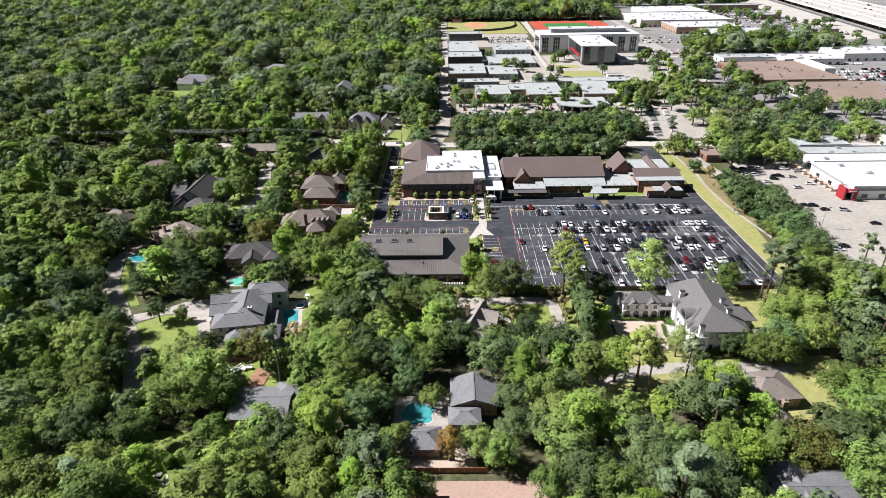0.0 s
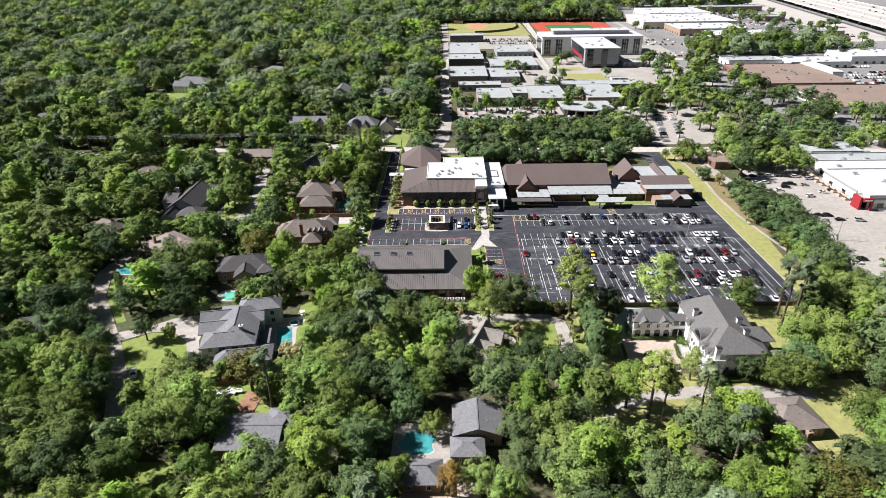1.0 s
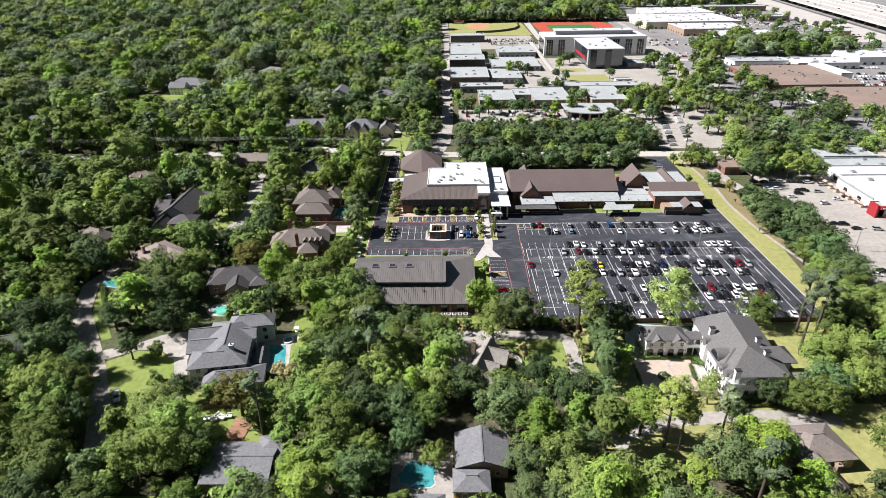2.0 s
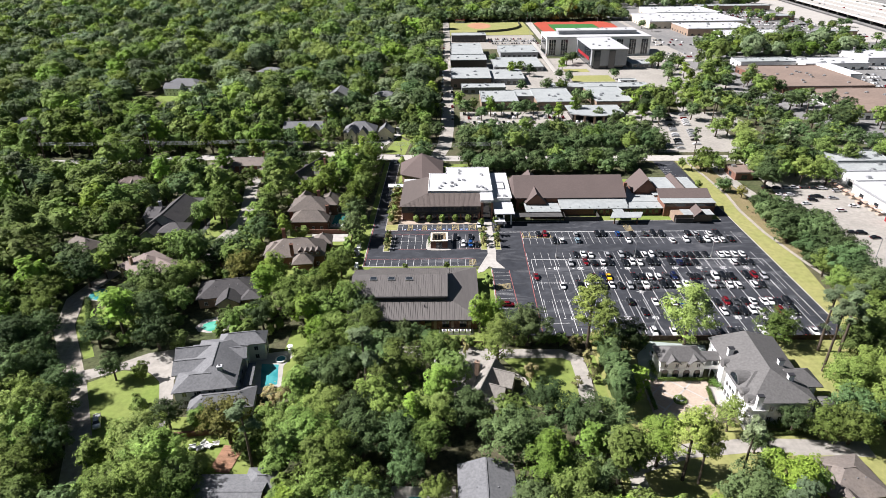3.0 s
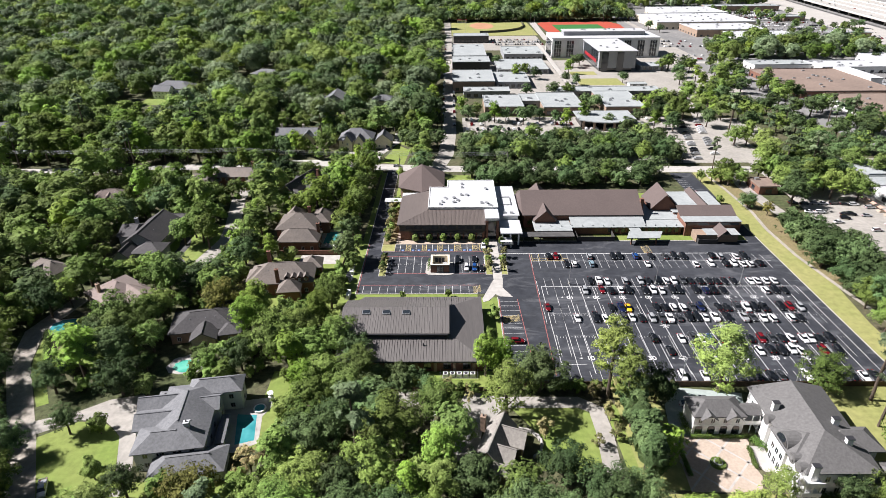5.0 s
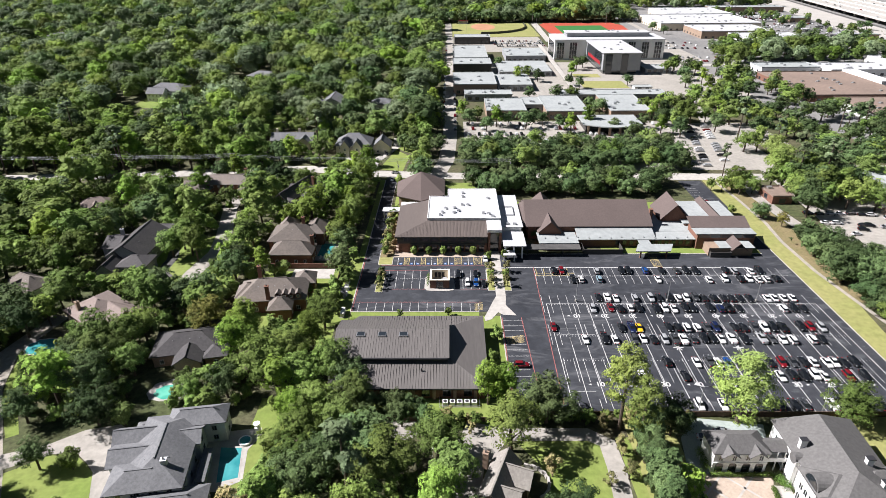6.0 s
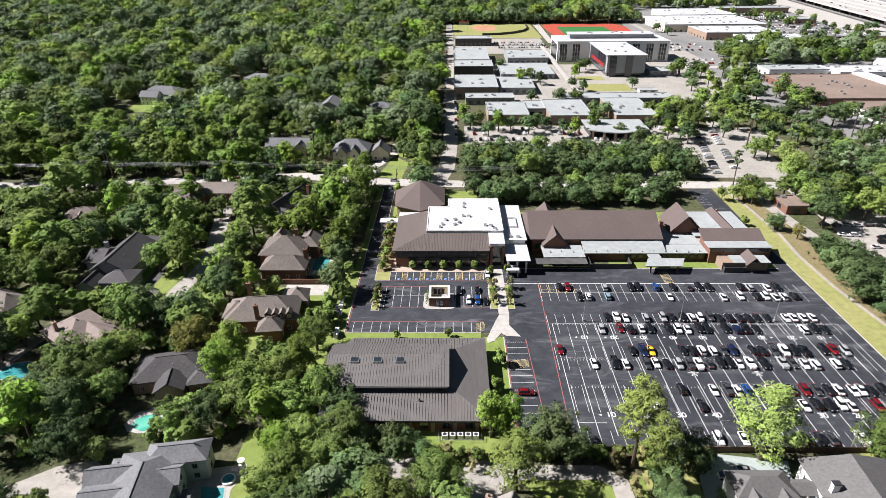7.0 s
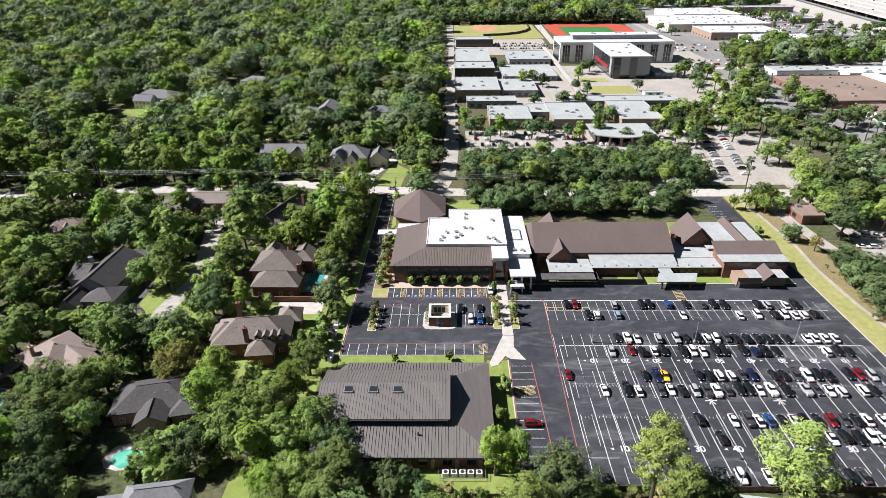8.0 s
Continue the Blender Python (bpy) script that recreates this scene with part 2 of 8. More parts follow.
water("pool_water", (0.03, 0.20, 0.215), (0.07, 0.29, 0.30))
water("green_water", (0.05, 0.30, 0.22), (0.12, 0.40, 0.30))
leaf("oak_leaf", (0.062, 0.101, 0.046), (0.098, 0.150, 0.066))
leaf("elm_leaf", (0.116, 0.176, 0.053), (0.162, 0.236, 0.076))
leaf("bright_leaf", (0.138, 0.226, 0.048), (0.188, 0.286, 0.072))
# Pine green shifted towards blue-grey, so that it also paints haze on distant crowns.
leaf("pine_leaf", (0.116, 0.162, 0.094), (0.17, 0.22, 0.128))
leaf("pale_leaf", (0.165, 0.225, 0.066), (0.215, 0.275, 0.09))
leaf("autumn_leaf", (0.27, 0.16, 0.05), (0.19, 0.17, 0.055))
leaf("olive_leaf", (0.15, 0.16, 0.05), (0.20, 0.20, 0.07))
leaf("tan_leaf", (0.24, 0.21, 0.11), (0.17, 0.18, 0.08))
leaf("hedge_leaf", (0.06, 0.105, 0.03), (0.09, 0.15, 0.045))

# ---- building kit ----


class Geo:
    """Collects corners and faces for one mesh."""

    def __init__(self):
        self.v, self.f = [], []

    def add(self, verts, faces):
        n = len(self.v)
        self.v += [tuple(p) for p in verts]
        self.f += [tuple(n + i for i in q) for q in faces]
        return self

    def box(self, x0, y0, z0, x1, y1, z1):
        return self.add([(x0, y0, z0), (x1, y0, z0), (x1, y1, z0), (x0, y1, z0), (x0, y0, z1), (x1, y0, z1), (x1, y1, z1), (x0, y1, z1)],
                        [(0, 3, 2, 1), (4, 5, 6, 7), (0, 1, 5, 4), (1, 2, 6, 5), (2, 3, 7, 6), (3, 0, 4, 7)])

    def prism(self, ring, z0, z1):
        """A straight-sided body over a plan given counter-clockwise."""
        n = len(ring)
        return self.add([(x, y, z0) for x, y in ring] + [(x, y, z1) for x, y in ring],
                        [tuple(range(n - 1, -1, -1)), tuple(range(n, 2 * n))] + [(i, (i + 1) % n, n + (i + 1) % n, n + i) for i in range(n)])

    def tube(self, a, b, r0, r1, n=8):
        a, b = Vector(a), Vector(b)
        q = (b - a).to_track_quat("Z", "Y").to_matrix()
        ring = [Vector((math.cos(2 * math.pi * i / n), math.sin(2 * math.pi * i / n), 0)) for i in range(n)]
        return self.add([a + q @ p * r0 for p in ring] + [b + q @ p * r1 for p in ring],
                        [(i, (i + 1) % n, n + (i + 1) % n, n + i) for i in range(n)] + [tuple(range(n - 1, -1, -1)), tuple(range(n, 2 * n))])

    def hip(self, x0, y0, x1, y1, z, rise, over=0.6, thick=0.25):
        """A hipped roof with eaves over a plan."""
        x0, y0, x1, y1 = x0 - over, y0 - over, x1 + over, y1 + over
        w, d = x1 - x0, y1 - y0
        k = min(w, d) / 2
        a, b = ((x0 + k, (y0 + y1) / 2), (x1 - k, (y0 + y1) / 2)) if w >= d else (((x0 + x1) / 2, y0 + k), ((x0 + x1) / 2, y1 - k))
        v = [(x0, y0, z), (x1, y0, z), (x1, y1, z), (x0, y1, z)]
        v += [(p[0], p[1], z + thick) for p in v[:4]] + [(*a, z + thick + rise), (*b, z + thick + rise)]
        sides = [(4, 5, 9, 8), (5, 6, 9), (6, 7, 8, 9), (7, 4, 8)] if w >= d else [(4, 5, 8), (5, 6, 9, 8), (6, 7, 9), (7, 4, 8, 9)]
        return self.add(v, [(0, 3, 2, 1), (0, 1, 5, 4), (1, 2, 6, 5), (2, 3, 7, 6), (3, 0, 4, 7)] + sides)

    def gable(self, x0, y0, x1, y1, z, rise, along="x", over=0.6, thick=0.25):
        """A gabled roof whose ridge runs along x or y."""
        x0, y0, x1, y1 = x0 - over, y0 - over, x1 + over, y1 + over
        if along == "x":
            m = (y0 + y1) / 2
            lo = [(x0, y0, z), (x1, y0, z), (x1, y1, z), (x0, y1, z), (x0, m, z + rise), (x1, m, z + rise)]
            f = [(0, 1, 7, 6), (1, 5, 11, 7), (5, 2, 8, 11), (2, 3, 9, 8), (3, 4, 10, 9), (4, 0, 6, 10), (6, 7, 11, 10), (11, 8, 9, 10), (1, 0, 4, 5), (2, 5, 4, 3)]
        else:
            m = (x0 + x1) / 2
            lo = [(x0, y0, z), (x1, y0, z), (x1, y1, z), (x0, y1, z), (m, y0, z + rise), (m, y1, z + rise)]
            f = [(0, 4, 10, 6), (4, 1, 7, 10), (1, 2, 8, 7), (2, 5, 11, 8), (5, 3, 9, 11), (3, 0, 6, 9), (6, 10, 11, 9), (10, 7, 8, 11), (0, 3, 5, 4), (1, 4, 5, 2)]
        return self.add(lo + [(x, y, h + thick) for x, y, h in lo], f)

    def gable_wall(self, x0, y0, x1, y1, z, rise, along="x"):
        """The wall under a gable roof: the triangular prism over the plan."""
        if along == "x":
            m = (y0 + y1) / 2
            return self.add([(x0, y0, z), (x1, y0, z), (x1, y1, z), (x0, y1, z), (x0, m, z + rise), (x1, m, z + rise)], [(0, 3, 2, 1), (0, 1, 5, 4), (2, 3, 4, 5), (0, 4, 3), (1, 2, 5)])
        m = (x0 + x1) / 2
        return self.add([(x0, y0, z), (x1, y0, z), (x1, y1, z), (x0, y1, z), (m, y0, z + rise), (m, y1, z + rise)], [(0, 3, 2, 1), (1, 2, 5, 4), (3, 0, 4, 5), (0, 1, 4), (2, 3, 5)])

    def mesh(self, name, material, smooth=False):
        me = bpy.data.meshes.new(name)
        me.from_pydata(self.v, [], self.f)
        me.materials.append(MATS[material])
        if smooth:
            me.polygons.foreach_set("use_smooth", [True] * len(me.polygons))
        me.update()
        return me


def part(name, geo, material, parent, label="", smooth=False):
    """One mesh object under a thing or a part. geo: a Geo, or a mesh to share."""
    ob = new(name, geo.mesh(name, material, smooth) if isinstance(geo, Geo) else geo)
    ob.parent = parent
    return tagged(ob, label) if label else ob


def thing(name, label, category, x=0, y=0, z=0, rz=0, group=""):
    ob = new(name)
    ob.matrix_world = pose(x, y, z, 0, 0, rz)
    ob.empty_display_size = 0.5
    return tagged(ob, label, category, group)


def single(name, geo, material, label, category, x=0, y=0, z=0, rz=0, group="", kind=""):
    ob = new(name, geo.mesh(name, material) if isinstance(geo, Geo) else geo)
    ob.matrix_world = pose(x, y, z, 0, 0, rz)
    return tagged(ob, label, category, group, kind)


def structure(name, geo, material, label, category="ground"):
    return single(name, geo, material, label, category, kind="structure")


def slab(rects, z, thick=0.3):
    g = Geo()
    for x0, y0, x1, y1 in rects:
        g.box(x0, y0, z - thick, x1, y1, z)
    return g


WINDOWS = {}


def window(parent, x, y, z, w, h, side, frame_material="white_trim"):
    """A window with a frame proud of the wall and its pane: side is the way that it faces (s, n, e, w)."""
    turn = {"s": 0, "e": 90, "n": 180, "w": 270}[side]
    key = (round(w, 2), round(h, 2), frame_material)
    if key not in WINDOWS:
        b = 0.10
        fr = Geo().box(-w / 2, -0.07, 0, w / 2, 0.03, b).box(-w / 2, -0.07, h - b, w / 2, 0.03, h)
        fr.box(-w / 2, -0.07, b, -w / 2 + b, 0.03, h - b).box(w / 2 - b, -0.07, b, w / 2, 0.03, h - b).box(-0.04, -0.06, b, 0.04, 0.03, h - b)
        pane = Geo().box(-w / 2 + b, -0.03, b, w / 2 - b, 0.01, h - b)
        WINDOWS[key] = fr.mesh("window_frame", frame_material), pane.mesh("pane", "window_glass")
    fr, pane = WINDOWS[key]
    ob = part("window", fr, "", parent)
    ob.matrix_local = pose(x, y, z, 0, 0, turn)
    part("pane", pane, "", ob)
    return ob


def windows_along(parent, a, b, other, side, z, w, h, step, frame_material="white_trim"):
    n = max(1, int((b - a) / step))
    for i in range(n):
        c = a + (i + 0.5) * (b - a) / n
        window(parent, *((c, other) if side in "sn" else (other, c)), z, w, h, side, frame_material)
# ---- ground, roads, lawns, parking lot ----
structure("ground", Geo().add([(-3500, -900, 0), (3500, -900, 0), (3500, 4500, 0), (-3500, 4500, 0)], [(0, 1, 2, 3)]), "soil", "brown leaf-strewn earth and thin grass under the trees")


def sheet(name, rings, z, material, label, category="ground"):
    """Thin flat slabs over plans, a little proud of the ground."""
    g = Geo()
    for i, ring in enumerate(rings):
        area = sum(ring[i - 1][0] * ring[i][1] - ring[i][0] * ring[i - 1][1] for i in range(len(ring)))
        g.prism(ring if area > 0 else ring[::-1], -0.2, z + 0.003 * i)
    return structure(name, g, material, label, category)


def rect(x0, y0, x1, y1):
    return [(x0, y0), (x1, y0), (x1, y1), (x0, y1)]


def strip(points, width):
    """Quads along a bent line, as separate rings that meet at the bends."""
    out, edge = [], []
    for i, (x, y) in enumerate(points):
        a, b = points[max(i - 1, 0)], points[min(i + 1, len(points) - 1)]
        d = Vector((b[0] - a[0], b[1] - a[1])).normalized()
        edge.append(((x - d.y * width / 2, y + d.x * width / 2), (x + d.y * width / 2, y - d.x * width / 2)))
    for (a, b), (c, d) in zip(edge, edge[1:]):
        out.append([b, d, c, a])
    return out


def blob(cx, cy, rx, ry, n=24, wobble=0.12, seed=0):
    r = random.Random(seed)
    k = [1 + wobble * r.uniform(-1, 1) for _ in range(n)]
    return [(cx + rx * k[i] * math.cos(2 * math.pi * i / n), cy + ry * k[i] * math.sin(2 * math.pi * i / n)) for i in range(n)]


sheet("road_east_west", strip([(-700, 226), (-420, 227), (-226, 231), (-154, 236), (-112, 241), (-78, 244), (-45, 236), (0, 232), (160, 229), (230, 222), (420, 216)], 9.5), 0.05, "pale_concrete", "pale concrete street running past the church", "road")
sheet("road_north", strip([(-8, 234), (-3, 256), (-1, 300), (-1, 420), (-1, 620), (-4, 860), (-6, 1000)], 9), 0.055, "concrete", "pale concrete street between the woods and the school", "road")
sheet("road_west", strip([(-87, -60), (-89.5, -3), (-95, 10), (-108.5, 32), (-129, 62), (-135.4, 80), (-131, 100)], 6.2), 0.05, "road_concrete", "narrow shaded concrete residential street", "road")
sheet("road_cul_de_sac", strip([(-97, 108), (-98, 128), (-95, 146), (-97, 160), (-104, 190), (-107, 236)], 6.5), 0.05, "concrete", "narrow concrete residential street", "road")
sheet("road_south", strip([(3, 49.5), (12.4, 46.8), (24, 46.9), (34, 46.9), (38.2, 44), (38.6, 36), (37.9, 26), (40, 16), (44, 6)], 4.4), 0.05, "concrete", "concrete lane behind the parking lot", "road")
sheet("road_garden", strip([(42, -40), (44, -10), (44, 2), (58, 7.5), (76, 9.5), (90, 9), (104, 7.5)], 4.6), 0.05, "concrete", "pale concrete driveway curving between lawns", "road")
sheet("lawn_estate", [[(-106, 34), (-98.2, 39.6), (-91, 39), (-88, 37), (-84.6, 34), (-80.6, 23.5), (-80, 12), (-86, 4), (-92.5, 10), (-99, 21)], [(-127, 66), (-124, 60), (-113, 45), (-110.5, 46.5), (-120.5, 61), (-130, 81), (-131.4, 80)], rect(-78, -1, -46, 20), rect(-52, 30, -40, 60), rect(-38, 40, -22, 58)], 0.03, "lawn", "mown green front lawn of a grey house", "lawn")
sheet("lawn_houses", [rect(-118, 118, -80, 160), rect(-74, 84, -38, 130), [(-40, 243), (-26.5, 239.5), (-24.5, 265), (-33, 276)], [(-72, 251), (-47, 247), (-47, 260), (-70, 263)], [(-33, 279), (-22, 268), (-20, 300), (-30, 300)], rect(-246, 380, -206, 432), rect(-122, 62, -98, 82), rect(-80, -27, -66, -16), rect(-54, 94, -43.5, 108)], 0.028, "lawn", "green lawns round brick houses", "lawn")
sheet("lawn_villa", [rect(40, -8, 112, 17), rect(98, 18, 130, 54), rect(44, 18, 56, 52), rect(90, -34, 118, 14)], 0.026, "dry_lawn", "sun-dried yellow-green lawns under tall pines", "lawn")
sheet("lawn_lane", [[(15.4, 44.9), (36.7, 44.9), (36.7, 27), (30, 22), (20.5, 24.5), (22.4, 31), (20.6, 37)], [(40.6, 46), (44, 46), (44, 18), (41.5, 18)]], 0.03, "lawn", "green lawn beside a curving lane", "lawn")
sheet("lawn_gym", [rect(-34, 95.2, 9, 102.2), rect(9.8, 62, 16, 100), rect(-26, 50, 16, 60), rect(-41.5, 95, -34.4, 142), rect(-37, 142, -34.4, 226)], 0.03, "lawn", "clipped bright green grass strips beside the lot", "lawn")
sheet("lawn_east_strip", [[(127.4, 146), (128.2, 190), (129.3, 226), (136.4, 226), (137.4, 200), (138.2, 173), (136.2, 154), (136.8, 130), (138.4, 108), (135.5, 84), (135, 56), (127.6, 56)]], 0.03, "dry_lawn", "yellow-green grass strip along the parking lot", "lawn")
sheet("path_east_strip", strip([(142, 84), (138.4, 110), (135.8, 130), (135.4, 154), (137.4, 173), (136.6, 200), (134.6, 226)], 1.5), 0.04, "road_concrete", "pale footpath under the trees", "pavement")
sheet("bare_verge", [[(136.5, 226), (146, 226), (145, 190), (146, 150), (143, 108), (138.5, 108), (136.9, 130), (136.3, 154), (138.3, 173), (137.5, 200)]], 0.028, "mulch", "bare tan earth beside a footpath under trees", "ground")
sheet("store_drive", strip([(150, 226), (147, 204), (148.2, 186), (150, 170), (154, 156), (164, 150)], 6.0), 0.045, "concrete", "pale shaded drive between the trees and a store", "road")
sheet("lawn_church", [rect(60, 143.8, 122, 150), rect(29, 184.5, 116, 196), rect(-3, 203, 12, 222), rect(-27, 178, -22, 222)], 0.032, "lawn", "green grass beside the church walls", "lawn")

LOT = 0.05
sheet("parking_lot", [rect(16.2, 54.5, 127.2, 143.4), rect(-34.2, 102.5, 11, 140.9), rect(11, 102.5, 16.2, 143.4), rect(-34.2, 140.9, -28.4, 230)], LOT, "asphalt", "fresh black asphalt parking lot marked as a football field", "parking lot")
sheet("driveway_church_east", [rect(122.5, 143.4, 127.2, 158), rect(116.5, 186, 128, 224)], LOT, "asphalt", "dark asphalt drive beside the church", "road")
kerb = Geo()
for x0, y0, x1, y1 in [(127.2, 54.5, 127.5, 158), (16.2, 143.4, 122.5, 143.8), (-34.5, 102.2, -34.2, 226), (-34.2, 102.2, 9, 102.5), (15.9, 56, 16.2, 100), (30, 54.2, 127.2, 54.5), (-23.2, 140.9, 15.2, 141.1), (-28.6, 135, -28.4, 222), (-28.4, 134.7, -23.0, 135.0), (-23.2, 135.0, -23.0, 140.9), (12.8, 116.0, 13.0, 131.5), (12.8, 131.5, 15.3, 131.7), (12.8, 115.8, 15.3, 116.0), (21.0, 116.0, 21.2, 131.5), (18.9, 131.5, 21.2, 131.7), (18.9, 115.8, 21.2, 116.0), (-27.6, 115.0, -27.4, 128.4), (-25.0, 115.0, -24.8, 128.4), (-27.6, 114.8, -24.8, 115.0), (-27.6, 128.4, -24.8, 128.6)]:
    kerb.box(x0, y0, -0.2, x1, y1, 0.17)
structure("kerb", kerb, "pale_concrete", "pale concrete kerb round the parking lot", "kerb")

paint = {"white": Geo(), "red": Geo(), "yellow": Geo(), "blue": Geo()}


def line(colour, x0, y0, x1, y1, w=0.12):
    """A painted stroke on the asphalt."""
    d = Vector((x1 - x0, y1 - y0)).normalized() * (w / 2)
    z = LOT + {"white": 0.008, "red": 0.012, "yellow": 0.016, "blue": 0.006}[colour]
    paint[colour].add([(x0 + d.y, y0 - d.x, z), (x1 + d.y, y1 - d.x, z), (x1 - d.y, y1 + d.x, z), (x0 - d.y, y0 + d.x, z)], [(0, 1, 2, 3)])


YARD, FIFTY, SIDE_N = 0.9144, 78.0, 107.3
SIDE_S = SIDE_N - 53.33 * YARD
for k in range(-10, 11):  # lines every five yards
    x = FIFTY + 5 * YARD * k
    line("white", x, max(SIDE_S, 56), x, SIDE_N, 0.18)
for y in (SIDE_N, SIDE_N - 20 * YARD, SIDE_N - 33.33 * YARD):  # hash marks, one a yard
    for k in range(-49, 50):
        x = FIFTY + YARD * k
        if k % 5:
            line("white", x, y - 0.55, x, y + 0.05, 0.10)
line("white", FIFTY - 50 * YARD, SIDE_N, FIFTY + 50 * YARD, SIDE_N, 0.2)
line("white", FIFTY - 50 * YARD, 63, FIFTY - 42 * YARD, 63, 0.15)
STALL = 2.93
ROW_A, ROW_B, ROW_C, ROW_D, ROW_E = 126.3, 107.3, 89.6, 72.2, 57.2
for yc, half, x0, x1 in ((ROW_A, 5.6, 31, 124), (ROW_B, 5.6, 31, 124), (ROW_C, 5.6, 31, 124), (ROW_D, 5.4, 33, 124)):
    for i in range(int((x1 - x0) / STALL) + 1):
        line("white", x0 + i * STALL, yc - half, x0 + i * STALL, yc + half)
for i in range(30):
    line("white", 34 + i * STALL, 54.8, 34 + i * STALL, 60.0)
line("white", 31, ROW_A, 124, ROW_A)
line("white", 17, 132.6, 112, 132.6, 0.35)
line("white", 33, ROW_C, 45, ROW_C)
for k in range(5):
    line("yellow", 31 + k * STALL, ROW_A + 0.4, 31 + (k + 1) * STALL, ROW_A + 0.4, 0.16)
    line("yellow", 31 + k * STALL, ROW_A + 2.0, 31 + (k + 1) * STALL, ROW_A + 2.0, 0.16)
    line("yellow", 31.6 + k * STALL, ROW_A + 0.2, 31.6 + k * STALL, ROW_A + 5.6, 0.16)
line("red", 29.9, 58, 30.9, 133, 0.22)
line("red", 24.0, 62, 22.8, 99, 0.22)
line("red", 16.4, 57, 16.4, 99, 0.25)
line("red", -33.9, 102.8, -33.9, 142, 0.25)
line("red", -27, 117, 15, 117, 0.2)
line("red", -33, 108.4, 10, 108.4, 0.2)
line("red", -28, 134.5, 15, 134.5, 0.2)
line("red", -26, 130.6, -9, 130.6, 0.2)
for i in range(15):
    line("white", -32 + i * STALL, 102.8, -32 + i * STALL, 108.0)
for i in range(5):
    line("white", -23.5 + i * STALL, 117.2, -23.5 + i * STALL, 130.4)
line("white", -24.5, 124.3, -10, 124.3)
for i in range(6):
    line("white", 1 + i * STALL, 117.2, 1 + i * STALL, 130.4)
for x in (-21.0, -14.5, -7.9, -1.3, 6.3):  # stalls before the church door, with striped spaces between them
    line("white", x, 135.0, x, 140.8, 0.16)
for x0, x1 in ((-18.6, -16.7), (-12.0, -10.3), (-5.7, -3.9), (1.1, 3.8), (8.5, 11.5)):
    line("yellow", x0, 135.0, x0, 140.8, 0.16)
    line("yellow", x1, 135.0, x1, 140.8, 0.16)
    for j in range(8):
        line("yellow", x0 + 0.1, 135.1 + 0.64 * j, x1 - 0.1, 135.1 + 0.64 * j + 0.4 * (x1 - x0), 0.11)
for x in (-19.8, -15.7, -13.3, -9.2, -6.6, -2.6, -0.1, 5.1, 7.5):
    paint["blue"].box(x - 0.55, 135.2, LOT, x + 0.55, 136.5, LOT + 0.006)
    line("white", x - 0.3, 135.6, x + 0.3, 136.1, 0.3)
for i in range(7):  # stalls of the drive beside the nave
    line("white", 117, 196 + 2.8 * i, 121.6, 196 + 2.8 * i)
for j in range(8):
    line("yellow", 7.6, 103.0 + 0.6 * j, 10.4, 103.9 + 0.6 * j, 0.14)
    line("yellow", 16.9, 84.4 + 0.5 * j, 22.4, 85.6 + 0.5 * j, 0.14)
for y in (63.5, 66.4, 69.3, 72.2, 75.4, 78.6, 81.6, 84.2, 88.6, 91.6, 94.6, 97.4):
    line("white", 16.6, y, 22.8, y)
for j in range(9):  # crosswalk to the portico
    line("yellow", 77.2, 133.2 + 0.9 * j, 79.8, 133.6 + 0.9 * j, 0.2)
line("yellow", 77.0, 132.8, 77.0, 141, 0.14)
line("yellow", 80.0, 132.8, 80.0, 141, 0.14)
for cx in (68.9, 87.1):  # painted crosses on the middle of the field
    for k in range(3):
        d = Vector((math.cos(radians(60 * k)), math.sin(radians(60 * k)))) * 1.6
        line("white", cx - d.x, 82.9 - d.y, cx + d.x, 82.9 + d.y, 0.3)
for colour, g in paint.items():
    structure("lot_marking_" + colour, g, "line_" + colour, "painted " + colour + " parking and field lines", "road marking")


def yard_number(text, x, y, turn):
    """A field number with its arrow, painted flat on the lot."""
    cu = bpy.data.curves.new("yard_number", "FONT")
    cu.body, cu.size, cu.align_x, cu.align_y, cu.extrude, cu.offset = text, 2.6, "CENTER", "CENTER", 0.002, 0.04
    ob = new("yard_number_text", cu)
    me = bpy.data.meshes.new_from_object(ob)
    bpy.data.objects.remove(ob)
    me.materials.append(MATS["line_white"])
    ob = new("yard_number", me)
    ob.matrix_world = pose(x, y, LOT + 0.022, 0, 0, turn)
    ob["kind"] = "structure"
    return tagged(ob, "white painted yard number " + text, "road marking")


for k, text in zip(range(-4, 5), ("10", "20", "30", "40", "50", "40", "30", "20", "10")):
    yard_number(text, FIFTY + 10 * YARD * k, SIDE_N - 8 * YARD, 180)
    yard_number(text, FIFTY + 10 * YARD * k, SIDE_S + 8 * YARD, 0)
    if k:
        s = 1 if k > 0 else -1
        for y in (SIDE_N - 8 * YARD, SIDE_S + 8 * YARD):
            x = FIFTY + 10 * YARD * k + 2.5 * s
            arrow = Geo().add([(x, y - 0.4, LOT + 0.02), (x + 0.9 * s, y, LOT + 0.02), (x, y + 0.4, LOT + 0.02)], [(0, 1, 2)])
            structure("yard_arrow", arrow, "line_white", "white painted arrow beside a yard number", "road marking")

